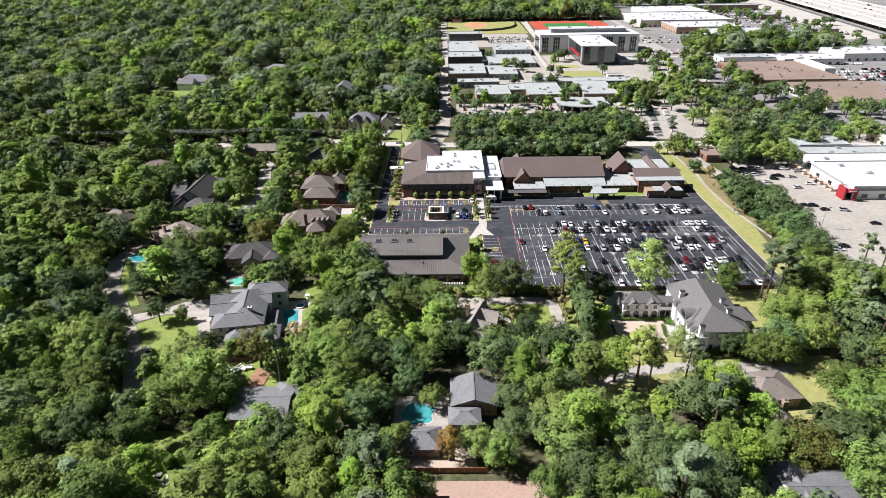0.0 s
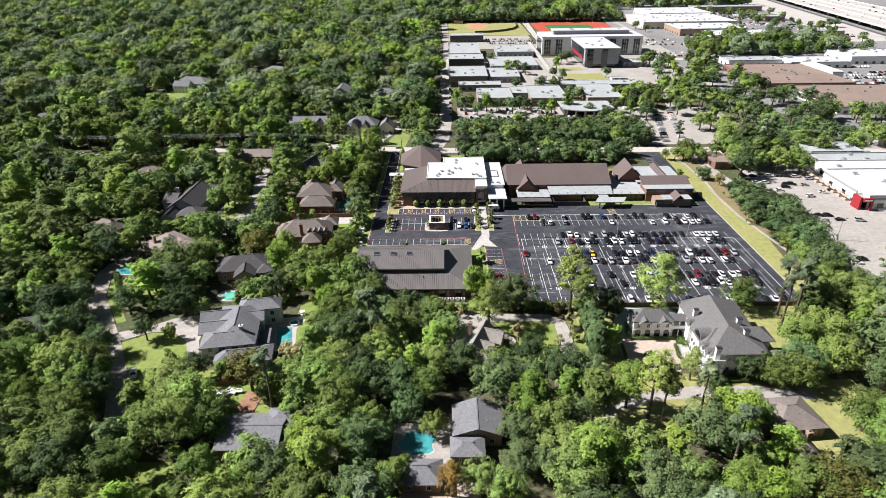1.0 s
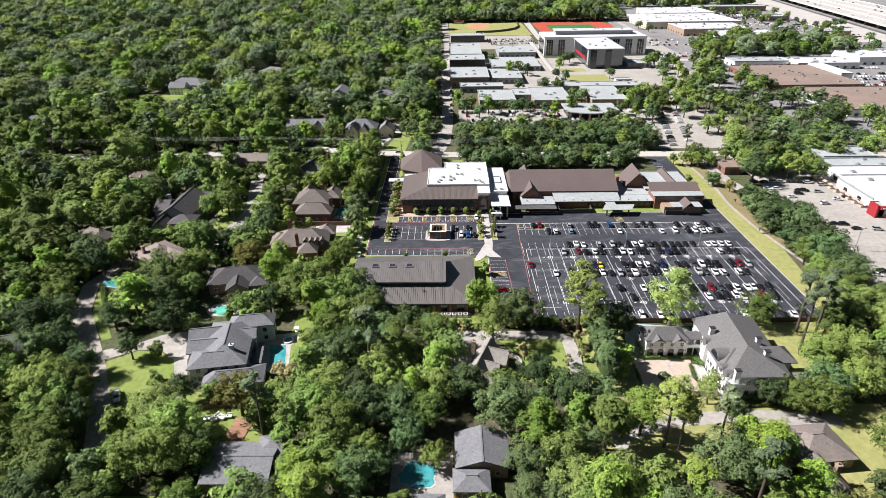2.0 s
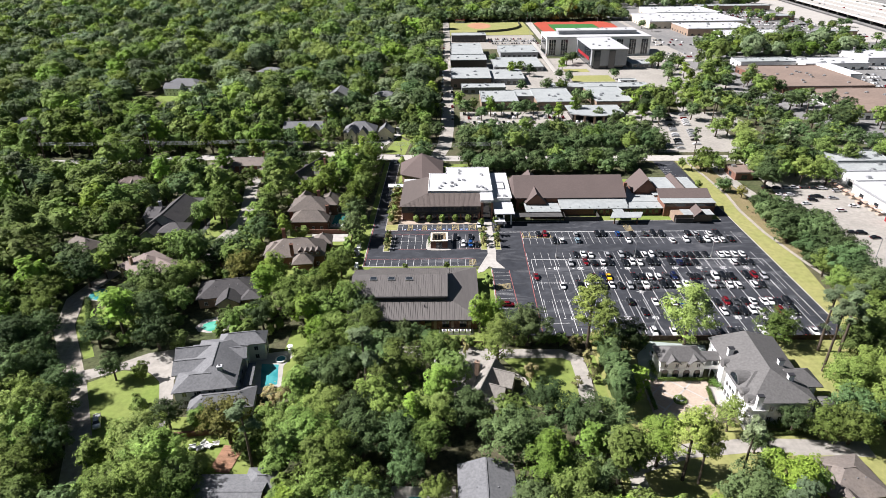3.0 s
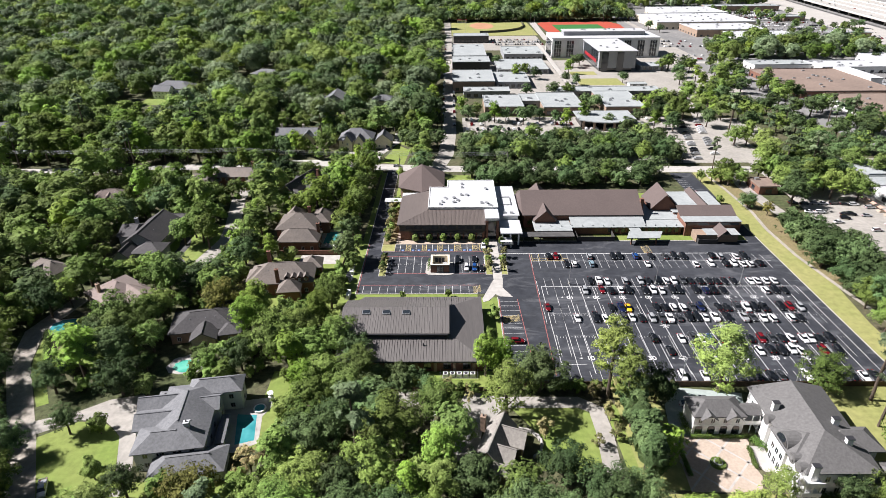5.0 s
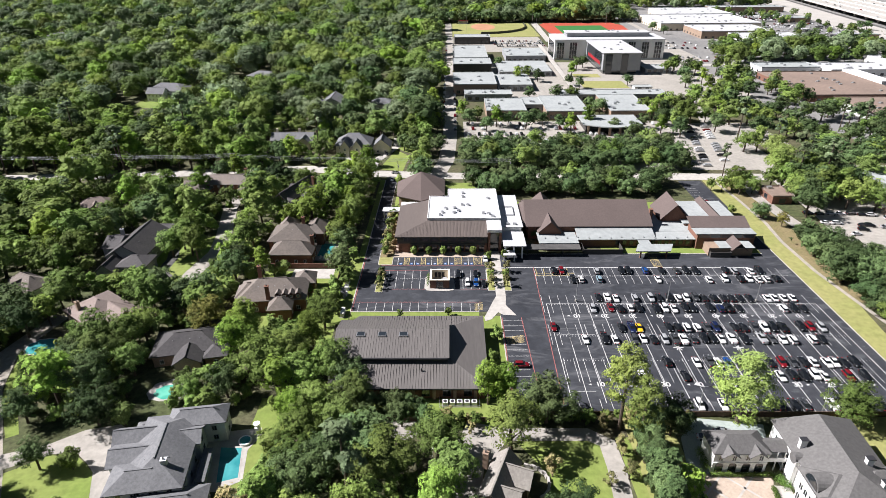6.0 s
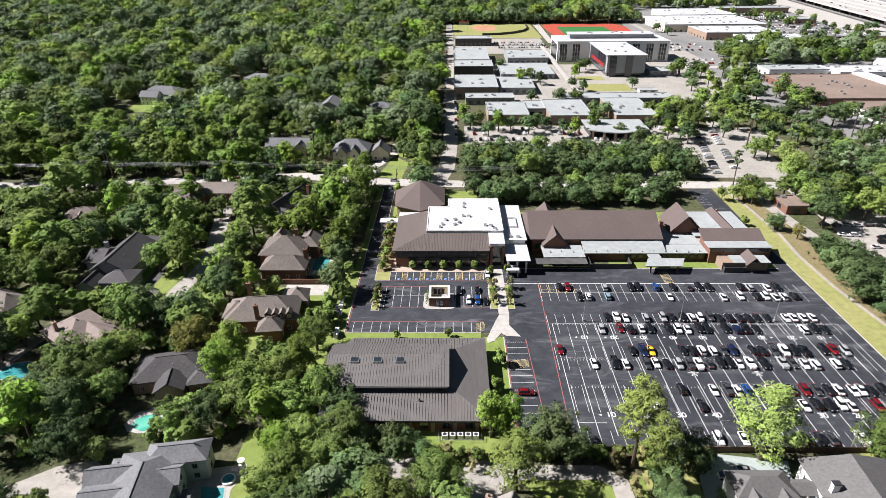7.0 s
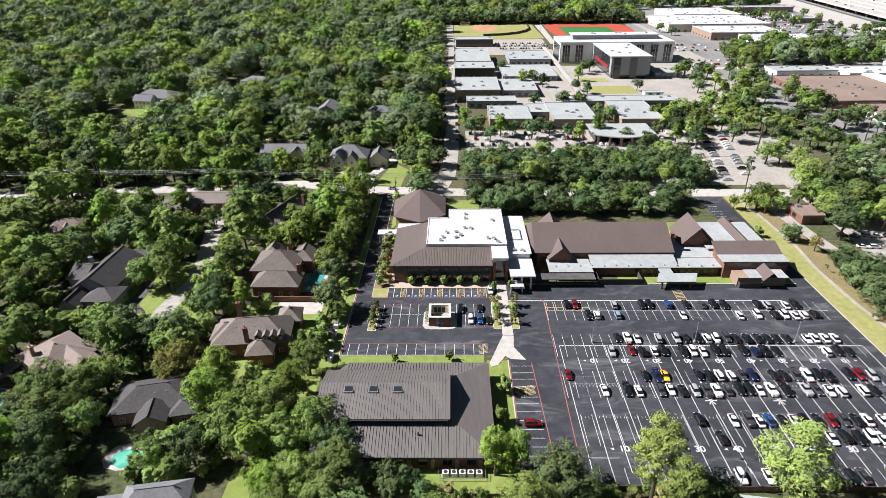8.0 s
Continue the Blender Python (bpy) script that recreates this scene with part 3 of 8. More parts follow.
# paved walks, islands and terraces of the church
sheet("church_walk", [rect(15.4, 112.4, 18.8, 146), [(10.6, 98.9), (10.9, 96.9), (13.0, 98.0), (15.5, 102.1), (17.0, 100.6), (21.4, 100.2), (18.3, 106.5), (18.8, 112.3), (15.4, 112.3), (14.0, 108.6)]], 0.12, "pale_concrete", "pale concrete walk with a star-shaped plaza", "pavement")
sheet("church_terrace", [rect(-23.0, 141.1, 15.3, 147), rect(-22.8, 147, -19.8, 178)], 0.11, "pink_paving", "pinkish paved terrace before the church", "pavement")
sheet("planting_island", [rect(13.0, 116, 15.3, 131.5), rect(18.9, 116, 21.0, 131.5), rect(-27.4, 115, -25.0, 128.4), rect(-28.4, 135, -23.2, 140.8)], 0.15, "dry_lawn", "kerbed planting island with low shrubs", "pavement")
sheet("planting_bed", [rect(-28.4, 141, -23.1, 147), rect(-28.4, 147, -22.9, 178)], 0.10, "mulch", "tan mulched planting bed beside the church drive", "planting bed")
sheet("courtyard_paving", [[(54, 17.5), (70, 17.5), (72, 22), (71.2, 26), (72.4, 30), (74.4, 34.6), (55, 34.6)]], 0.06, "pink_paving", "pink paved forecourt of the villa", "pavement")
band = Geo()
for a, b in (((54, 18), (70, 34.5)), ((54.5, 34.5), (70, 19)), ((54.4, 26.2), (62.4, 34.5)), ((62.4, 17.8), (71.2, 26.8)), ((54.4, 26.2), (62.4, 17.8)), ((62.4, 34.5), (71.2, 25.4))):
    d = Vector((b[0] - a[0], b[1] - a[1])).normalized() * 0.25
    band.add([(a[0] + d.y, a[1] - d.x, 0.075), (b[0] + d.y, b[1] - d.x, 0.075), (b[0] - d.y, b[1] + d.x, 0.075), (a[0] - d.y, a[1] + d.x, 0.075)], [(0, 1, 2, 3)])
structure("courtyard_band", band, "pale_concrete", "pale stone bands crossing the pink forecourt", "pavement")
sheet("villa_yard", [[(55, 34.7), (59.9, 34.7), (59.9, 42), (77, 42), (79.5, 50.5), (63, 52.8), (57, 46)]], 0.05, "green_paving", "pale green-grey paved yard beside the villa", "pavement")
sheet("villa_walk", [[(73, 31.4), (71.9, 26), (73.2, 23.4), (76, 23), (76.4, 31)]], 0.07, "pale_concrete", "pale curved drive before the villa door", "pavement")
sheet("villa_drive", [rect(84, 6, 104, 10.5)], 0.055, "concrete", "pale drive beside the villa", "pavement")
sheet("estate_drive", [[(-112, 39), (-107.4, 34.8), (-98.2, 40.1), (-91, 39.5), (-88.3, 37.5), (-85, 34.5), (-80.4, 23.7), (-79.6, 16), (-76, 16), (-76.9, 24.3), (-81.0, 35), (-81.4, 47), (-86, 50), (-94.2, 47.9), (-100.2, 43.5)]], 0.06, "concrete", "pale concrete driveway widening before a house", "road")
sheet("terrace", [[(-62, 47), (-62, 29), (-54, 29), (-48.8, 32.2), (-50.4, 41.5), (-48.3, 46.4), (-49, 49), (-57, 47.6)]], 0.08, "pale_concrete", "pale pool terrace", "pavement")
sheet("putting_green", [blob(-27.5, 44, 3.2, 2.6, 18, 0.1, 3)], 0.06, "turf", "small bright putting green with a pale rim", "lawn")
sheet("stone_patio", [[(0, 26), (6, 27), (7.4, 36), (13, 44), (7.5, 49.5), (0, 44)], blob(-13, 49, 4.6, 4.0, 20, 0.08, 4)], 0.045, "concrete", "shaded paved yard beside a stone house", "pavement")
sheet("garden_terrace", [blob(-79.2, 63.0, 5.6, 4.6, 22, 0.1, 9), rect(-60, 124.6, -44.4, 131.8), rect(-55.4, 138.6, -46.6, 155.6)], 0.05, "pale_concrete", "pale paved yard and pool terrace of a brick house", "pavement")
sheet("cream_house_drive", strip([(-43.5, 238), (-43.5, 256), (-38, 270), (-33, 284), (-34, 300)], 5.0) + strip([(-60, 262), (-52, 258), (-43.6, 252)], 4.0), 0.052, "pale_concrete", "pale driveway curving past a cream house", "road")
sheet("house_drive", strip([(-117, 158), (-113.5, 150), (-110.5, 140), (-110.5, 130), (-106, 125)], 4.2), 0.045, "old_asphalt", "grey driveway beside a dark-roofed house", "road")
sheet("carport_drive", [rect(-69, -38.5, -58, -32.5)], 0.045, "pale_concrete", "pale driveway with a parked car", "road")
sheet("patio", [rect(-14, -24, 1, -3)], 0.05, "concrete", "grey concrete pool deck", "pavement")
sheet("garage_apron", [rect(-11, -30, 8, -22.6)], 0.056, "pink_paving", "tan concrete garage apron", "pavement")
sheet("pink_plaza", [rect(-2, -60, 24, -33)], 0.06, "pink_paver", "pink paver drive by a tiled house", "pavement")
sheet("store_lot", [[(150, 66), (330, 50), (360, 240), (205, 248), (166, 240), (163, 180)]], 0.03, "concrete", "pale concrete parking ground of a supermarket", "parking lot")
sheet("commercial_lot", [[(255, 250), (900, 230), (1500, 900), (1500, 1500), (480, 1500), (270, 1000), (225, 700), (215, 540)]], 0.03, "worn_lot", "wide worn grey parking ground of the shops", "parking lot")
for ring, label in ((rect(8, 284, 150, 338), "pale concrete car park before the school"), (rect(130, 240, 182, 283.5), "pale concrete car park under tall trees"), (rect(150, 284, 204, 332), "pale concrete car park between tall trees"), (rect(84, 240, 129.5, 262), "pale concrete strip behind the oaks"), (rect(3, 626, 112, 740), "pale concrete car park behind the school"), (rect(38, 400, 240, 560), "pale concrete school yard"), (rect(190, 560.5, 260, 640), "pale concrete yard beside the school block")):
    sheet("school_lot", [ring], 0.04, "concrete", label, "parking lot")
# ---- church and parish hall ----


def seams(parent, ax, ay, az, bx, by, bz, ux, uy, n, material):
    """Raised ribs of a metal roof: n alike ribs that run from a to b, each set on by u. One shared mesh."""
    me = Geo().tube((0, 0, 0), (bx - ax, by - ay, bz - az), 0.06, 0.06, 4).mesh("rib", material)
    for i in range(n):
        ob = part("rib", me, "", parent)
        ob.matrix_local = pose(ax + ux * i, ay + uy * i, az)


def gym():
    t = thing("parish_hall", "low brick hall with a grey-brown ribbed metal roof", "hall")
    x0, y0, x1, y1 = -33.8, 58.8, 9.8, 93.4
    g = Geo().prism([(x0 + 1, y0 + 1.2), (x1 - 1, y0 + 1.2), (x1 - 1, y1 - 1), (-29.8, y1 - 1), (x0 + 1, 83)], 0, 4.6)
    part("wall", g, "brick", t, "red brick wall")
    piers = Geo().box(-0.45, -0.5, 0, 0.45, 0, 4.3).mesh("pier", "tan_brick")
    for i in range(8):
        ob = part("pier", piers, "", t)
        ob.matrix_local = pose(-33 + i * 5.6, y0 + 1.2, 0)
    windows_along(t, -33, 7, y0 + 1.17, "s", 0.9, 2.2, 2.6, 5.6, "dark_metal")
    # lower hip roof round the raised middle
    e, m = 4.5, 7.0
    ring = [(x0, y0, e), (x1, y0, e), (x1, y1, e), (-29.6, y1, e), (x0, 68.8, m), (-0.7, 68.8, m), (-0.7, 84.0, m), (x0, 82.8, m)]
    g = Geo().add(ring + [(x, y, z - 0.3) for x, y, z in ring[:4]], [(0, 1, 5, 4), (1, 2, 6, 5), (2, 3, 7, 6), (4, 5, 6, 7), (0, 8, 9, 1), (1, 9, 10, 2), (2, 10, 11, 3), (3, 11, 8, 0), (8, 11, 10, 9)])
    g.add([(x0, y0, e), (x0, 68.8, m), (x0, 82.8, m), (-29.6, y1, e)], [(0, 1, 2, 3)])
    lower = part("lower_roof", g, "gym_metal", t, "ribbed grey-brown metal roof")
    # the raised gable over the middle
    xe, s, n, ez, rz_, ry = -1.4, 67.6, 85.0, 8.2, 10.6, 77.4
    g = Geo().add([(x0, s, m - 0.4), (xe, s, m - 0.4), (xe, n, m - 0.4), (x0, n, m - 0.4), (x0, s, ez), (xe, s, ez), (xe, n, ez), (x0, n, ez), (x0, ry, rz_), (xe, ry, rz_)],
                  [(0, 1, 5, 4), (1, 2, 6, 9, 5), (2, 3, 7, 6), (3, 0, 4, 8, 7)])
    part("clerestory_wall", g, "dark_wall", t, "dark upper wall")
    o = 0.5
    zs, zn = ez - o * (rz_ - ez) / (ry - s), ez - o * (rz_ - ez) / (n - ry)
    top = [(x0, s - o, zs), (xe + o, s - o, zs), (xe + o, ry, rz_), (x0, ry, rz_), (x0, n + o, zn), (xe + o, n + o, zn)]
    g = Geo().add(top + [(x, y, z + 0.22) for x, y, z in top], [(6, 7, 8, 9), (9, 8, 11, 10), (0, 3, 2, 1), (3, 4, 5, 2), (0, 1, 7, 6), (5, 4, 10, 11), (1, 2, 8, 7), (2, 5, 11, 8)])
    upper = part("upper_roof", g, "gym_metal", t, "ribbed grey-brown raised roof")
    k = 0.78
    seams(upper, -33.4, s - o, zs + 0.24, -33.4, ry, rz_ + 0.24, k, 0, 41, "gym_metal")
    seams(upper, -33.4, n + o, zn + 0.24, -33.4, ry, rz_ + 0.24, k, 0, 41, "gym_metal")
    seams(lower, -33.4, y0, e + 0.03, -33.4, 67.4, 6.75, k, 0, 42, "gym_metal")
    seams(lower, -29.2, y1, e + 0.03, -29.2, 85.4, 6.7, k, 0, 38, "gym_metal")
    for i in range(12):  # ribs that run out on the hips
        x = -0.3 + i * k
        f = (9.6 - x) / 10.3
        for ya, yb in ((y0, y0 + 10.0 * f), (y1, y1 - 9.4 * f)):
            part("rib", Geo().tube((x, ya, e + 0.03), (x, yb, e + 2.5 * f + 0.03), 0.06, 0.06, 4), "gym_metal", lower)
    for x in (-26.4, -20.2, -14.1):
        sk = part("skylight", Geo().box(x - 1.2, 74.3, 9.4, x + 1.2, 76.5, 10.5), "metal", t, "grey framed skylight")
        part("pane", Geo().box(x - 1.0, 74.5, 10.5, x + 1.0, 76.3, 10.57), "window_glass", sk)
    part("gutter", Geo().box(x0, s - 0.8, zs - 0.15, xe, s - 0.5, zs + 0.05), "dark_metal", t)
    part("fascia", Geo().box(x0, y0 - 0.15, e - 0.45, x1, y0 - 0.03, e), "dark_metal", t)
    part("roof_vent", Geo().tube((-8.5, 64.4, 5.4), (-8.5, 64.4, 6.8), 0.3, 0.2, 8), "dark_metal", t)


def sanctuary():
    t = thing("church_office_building", "two-storey brick church building with brown metal and white flat roofs", "church building", -0.4, -1.9)
    part("wall", Geo().box(-21, 147.2, 0, 14.2, 176, 7.6), "brick", t, "red-brown brick wall")
    part("upper_band", Geo().box(-21.3, 146.9, 4.1, 14.3, 147.17, 7.4), "dark_wall", t, "dark storey band")
    part("plinth_band", Geo().box(-16.4, 146.75, 3.3, 13.6, 147.17, 4.07), "dark_wall", t)
    windows_along(t, -16, 13.4, 147.15, "s", 0.5, 2.1, 2.6, 2.45, "dark_metal")
    windows_along(t, -19, 13.4, 146.88, "s", 5.0, 3.0, 1.7, 3.6, "dark_metal")
    a = [(-22.2, 145.9, 7.5), (14.4, 145.9, 7.5), (14.4, 156.4, 9.8), (-9.6, 156.4, 9.8), (-9.6, 178, 9.8), (-22.2, 177, 7.5)]
    g = Geo().add(a + [(-22.2, 145.9, 7.2), (14.4, 145.9, 7.2), (-22.2, 177, 7.2), (-9.6, 177, 7.2), (14.4, 156.4, 7.2)],
                  [(0, 1, 2, 3), (0, 3, 4, 5), (6, 7, 1, 0), (8, 6, 0, 5), (9, 8, 5, 4), (7, 10, 2, 1)])
    roof = part("sloped_roof", g, "brown_metal", t, "brown ribbed metal roof")
    for i in range(64):  # ribs of the south and west slopes
        x = -21.8 + i * 0.57
        if x < -9.6:
            f = (x + 22.2) / 12.6
            part("rib", Geo().tube((x, 145.9, 7.53), (x, 145.9 + 10.5 * f, 7.53 + 2.3 * f), 0.045, 0.045, 4), "brown_metal", roof)
    seams(roof, -9.4, 145.9, 7.53, -9.4, 156.4, 9.83, 0.57, 0, 42, "brown_metal")
    part("upper_wall", Geo().box(-9.4, 156.6, 6, 20, 179.6, 10.4).box(-1.2, 179.6, 0, 20, 188.2, 10.4).box(14.4, 147.4, 8.6, 20, 156.6, 9.7), "white_wall", t, "pale upper wall")
    part("flat_roof", Geo().box(-9.5, 156.5, 10.4, 20.1, 179.7, 10.65).box(-1.3, 179.7, 10.4, 20.1, 188.3, 10.65).box(14.3, 146.9, 9.7, 20.1, 156.5, 9.95), "white_roof", t, "white membrane flat roof")
    par = Geo()
    for q in ((-9.6, 156.4, 14.3, 156.7), (-9.6, 156.7, -9.3, 179.8), (-1.4, 188.1, 20.2, 188.4), (-9.3, 179.5, -1.4, 179.8), (-1.4, 179.8, -1.1, 188.1), (19.9, 156.5, 20.2, 188.1), (14.3, 156.4, 19.9, 156.7)):
        par.box(q[0], q[1], 10.65, q[2], q[3], 10.9)
    part("parapet", par, "white_trim", t)
    part("entrance_tower", Geo().box(14.6, 147.0, 0, 15.6, 154, 8.6).box(19.0, 147.0, 0, 20.0, 154, 8.6), "brick", t)
    part("entrance_glass", Geo().box(15.6, 147.8, 0.2, 19.0, 153.6, 8.6), "window_glass", t, "tall dark entrance glazing")
    part("east_wall", Geo().box(20.3, 154.9, 0, 28.6, 187, 7.5), "white_wall", t)
    part("east_roof", Geo().box(20.25, 154.4, 7.5, 29.2, 188, 7.8), "white_roof", t, "white lower flat roof")
    part("canopy", Geo().box(20.4, 141.2, 5.4, 29.2, 154.35, 5.8), "white_roof", t, "white entrance canopy")
    part("low_canopy", Geo().box(20.2, 138.8, 2.9, 24.9, 142.9, 3.1), "white_roof", t, "low white porch canopy")
    for x in (20.6, 24.5):
        part("column", Geo().box(x - 0.15, 139.2, 0, x + 0.15, 139.5, 2.9), "white_wall", t)
    for x in (21.2, 24.5, 27.8):
        part("column", Geo().box(x - 0.3, 142.0, 0, x + 0.3, 142.6, 5.4), "white_wall", t)
    part("west_annex", Geo().box(-22, 177.2, 0, -9.7, 184.5, 5.6), "brick", t)
    part("annex_roof", Geo().box(-22.4, 177.25, 5.6, -9.6, 185, 5.9), "white_roof", t)
    part("west_canopy", Geo().box(-30.5, 178, 4.0, -22.4, 182.5, 4.35), "white_roof", t, "white side canopy")
    for x in (-29.8, -23.2):
        part("column", Geo().box(x - 0.2, 178.4, 0, x + 0.2, 178.8, 4.0), "white_wall", t)
    units = Geo().box(-0.7, -0.5, 0, 0.7, 0.5, 0.7).mesh("roof_unit", "metal")
    for x, y in ((-3.5, 160), (-2.2, 164), (1.5, 164.5), (-4.4, 157.5), (3.2, 161.6), (4.8, 168), (7.2, 167.6), (5.2, 177), (5.3, 181), (13.4, 159), (15.6, 158.6), (17, 156), (23, 155), (26, 154.4), (1.4, 159.8), (16, 175)):
        part("roof_unit", units, "", t).matrix_local = pose(x, y + 2.2, 10.65 if x < 20 else 7.8, 0, 0, 20 * x)
    part("roof_screen", Geo().box(22.4, 165.4, 7.8, 26.4, 165.6, 8.3).box(22.4, 174, 7.8, 26.4, 174.2, 8.3).box(22.2, 165.4, 7.8, 22.4, 174.2, 8.3).box(26.4, 165.4, 7.8, 26.6, 174.2, 8.3), "metal", t)


def chapel_hall():
    t = thing("church_hall", "brick hall under a brown many-sided tent roof", "hall")
    ring = [(-14.0, 184.8), (-3.3, 192.4), (-3.4, 212), (-9, 218), (-20, 218), (-26.6, 209), (-25.6, 191)]
    part("wall", Geo().prism([(-14.6 + (x + 14.6) * 0.92, 202 + (y - 202) * 0.92) for x, y in ring], 0, 5.6), "tan_brick", t)
    n = len(ring)
    g = Geo().add([(x, y, 5.3) for x, y in ring] + [(x, y, 5.6) for x, y in ring] + [(-14.9, 207, 11.7)],
                  [tuple(range(n - 1, -1, -1))] + [(i, (i + 1) % n, n + (i + 1) % n, n + i) for i in range(n)] + [(n + i, n + (i + 1) % n, 2 * n) for i in range(n)])
    part("roof", g, "brown_shingle", t, "brown tent roof")


def nave():
    t = thing("church", "long brick church with steep brown roof and grey flat aisles", "church", -0.4, -1.5)
    part("wall", Geo().box(32, 158.6, 0, 82, 184, 6).gable_wall(32, 158.6, 82, 184, 6, 6.2), "brick", t, "red-brown brick wall")
    part("roof", Geo().gable(31.5, 158.4, 82.4, 184.2, 5.8, 6.4, "x", 0.6, 0.3), "brown_shingle", t, "steep plain brown roof")
    part("west_hip", Geo().add([(29.6, 160, 5.6), (31.0, 158.6, 5.6), (31.0, 171.3, 12.2), (31.0, 184, 5.6), (29.6, 182.6, 5.6)], [(0, 1, 2), (0, 2, 4), (2, 3, 4)]), "brown_shingle", t)
    # pointed porches
    for x0, y0, x1, y1 in ((35.8, 155.2, 45.4, 168), (35.8, 174.5, 45.4, 187.6)):
        part("porch_wall", Geo().box(x0 + 0.3, y0 + 0.5, 0, x1 - 0.3, y1 - 0.5, 4.4).gable_wall(x0 + 0.3, y0 + 0.5, x1 - 0.3, y1 - 0.5, 4.4, 4.6, "y"), "brick", t)
        part("porch_roof", Geo().gable(x0, y0, x1, y1, 4.3, 4.9, "y", 0.35), "brown_shingle", t, "steep brown gable roof")
    part("aisle_wall", Geo().box(37, 148.2, 0, 50.5, 157.8, 3.3).box(50.5, 151.6, 0, 97.6, 158.2, 3.4).box(82.6, 158.6, 0, 101, 168, 3.6), "brick", t)
    part("aisle_roof", Geo().box(35.2, 147.6, 3.3, 51, 158.1, 3.65).box(82.5, 150.6, 3.4, 98.2, 158.1, 3.7).add([(51, 150.6, 3.4), (82.5, 150.6, 3.4), (82.5, 158.4, 5.2), (51, 158.4, 5.2), (51, 150.6, 3.7), (82.5, 150.6, 3.7), (82.5, 158.4, 5.5), (51, 158.4, 5.5)], [(0, 3, 2, 1), (4, 5, 6, 7), (0, 1, 5, 4), (1, 2, 6, 5), (2, 3, 7, 6), (3, 0, 4, 7)]).box(82.6, 158.1, 3.6, 101.6, 168.6, 3.85), "grey_roof", t, "weathered grey flat roof")
    windows_along(t, 66, 97, 151.57, "s", 0.9, 1.6, 1.8, 2.6, "dark_metal")
    part("link_roof", Geo().box(75, 145.9, 3.1, 79.5, 150.55, 3.4), "grey_roof", t)
    part("chimney", Geo().box(82.9, 164, 3, 84.3, 165.6, 10.8), "brick", t, "brick chimney")
    vents = Geo().tube((0, 0, 0), (0, 0, 0.5), 0.25, 0.2, 6).mesh("vent", "metal")
    for i in range(14):
        part("vent", vents, "", t).matrix_local = pose(38 + 4.4 * i, 151.4 + 0.5 * (i % 2), 3.8)
    # tented chancel
    part("chancel_wall", Geo().box(89.8, 167.6, 0, 100.8, 181, 4.9).gable_wall(89.8, 167.6, 100.8, 181, 4.9, 6.4, "y"), "brick", t)
    part("chancel_roof", Geo().gable(89.2, 167.0, 101.2, 181.4, 4.8, 6.8, "y", 0.4), "brown_shingle", t, "steep brown gable roof")
    part("choir_roof", Geo().prism([(82.6, 169), (89, 169), (89, 181), (82.6, 176)], 3.2, 3.7), "grey_roof", t)
    # east wing
    part("east_wing_wall", Geo().box(98.2, 149.6, 0, 121, 160, 6.3), "brick", t)
    part("east_wing_roof", Geo().box(97.6, 149.6, 6.3, 121.4, 155.2, 6.6), "grey_roof", t)
    part("east_shed_roof", Geo().add([(97.6, 155.2, 6.3), (121.4, 155.2, 6.3), (121.4, 162, 8.5), (97.6, 162, 8.5), (97.6, 155.2, 6.7), (121.4, 155.2, 6.7), (121.4, 162, 8.9), (97.6, 162, 8.9)], [(0, 3, 2, 1), (4, 5, 6, 7), (0, 1, 5, 4), (1, 2, 6, 5), (2, 3, 7, 6), (3, 0, 4, 7)]), "brown_shingle", t)
    part("north_wing", Geo().box(98, 163, 0, 121, 186, 4.6), "brick", t)
    part("north_wing_roof", Geo().box(97.4, 163.1, 4.6, 121.6, 187, 4.95), "grey_roof", t)
    part("north_ridge_roof", Geo().gable(111.2, 165, 115.2, 188, 4.95, 1.6, "y", 0.3), "brown_shingle", t)
    part("east_porch", Geo().box(101, 143.6, 0, 118, 149.55, 3.4), "tan_brick", t)
    part("east_porch_roof", Geo().box(105, 143.2, 3.4, 118.6, 149.55, 3.65), "grey_roof", t)
    part("east_porch_gable", Geo().gable(109.5, 142.2, 114.5, 149.5, 3.0, 3.0, "y", 0.5), "brown_shingle", t, "small brown gable")
    part("window_band", Geo().box(98.8, 149.5, 4.9, 120.4, 149.58, 6.1), "window_glass", t, "dark strip of upper windows")
    for x in (103.1, 107.4, 111.7, 116.0):
        part("mullion", Geo().box(x - 0.1, 149.42, 4.9, x + 0.1, 149.49, 6.1), "brick", t)
    for x, y, w, d in ((52.5, 145.0, 15.5, 6.0), (101.3, 142.2, 8, 1.2)):  # screened yards
        part("yard_screen", Geo().box(x, y - 0.2, 0, x + w, y, 2.2).box(x, y, 0, x + 0.2, y + d, 2.2).box(x + w - 0.2, y, 0, x + w, y + d, 2.2), "dark_wall", t, "dark yard screen")
    part("carport_roof", Geo().box(28.9, 143.0, 3.0, 51, 147.4, 3.25), "old_asphalt", t, "dark flat carport roof")
    for x in (30, 37, 44, 50):
        part("carport_post", Geo().box(x - 0.15, 143.4, 0, x + 0.15, 143.7, 3.0), "dark_metal", t)
    part("bell_shelter_roof", Geo().add([(71.6, 141, 3.1), (85.2, 141, 3.1), (87.8, 146.6, 3.4), (74, 146.6, 3.4), (71.6, 141, 3.4), (85.2, 141, 3.4), (87.8, 146.6, 3.7), (74, 146.6, 3.7)], [(0, 3, 2, 1), (4, 5, 6, 7), (0, 1, 5, 4), (1, 2, 6, 5), (2, 3, 7, 6), (3, 0, 4, 7)]), "grey_roof", t, "grey drive-through canopy")
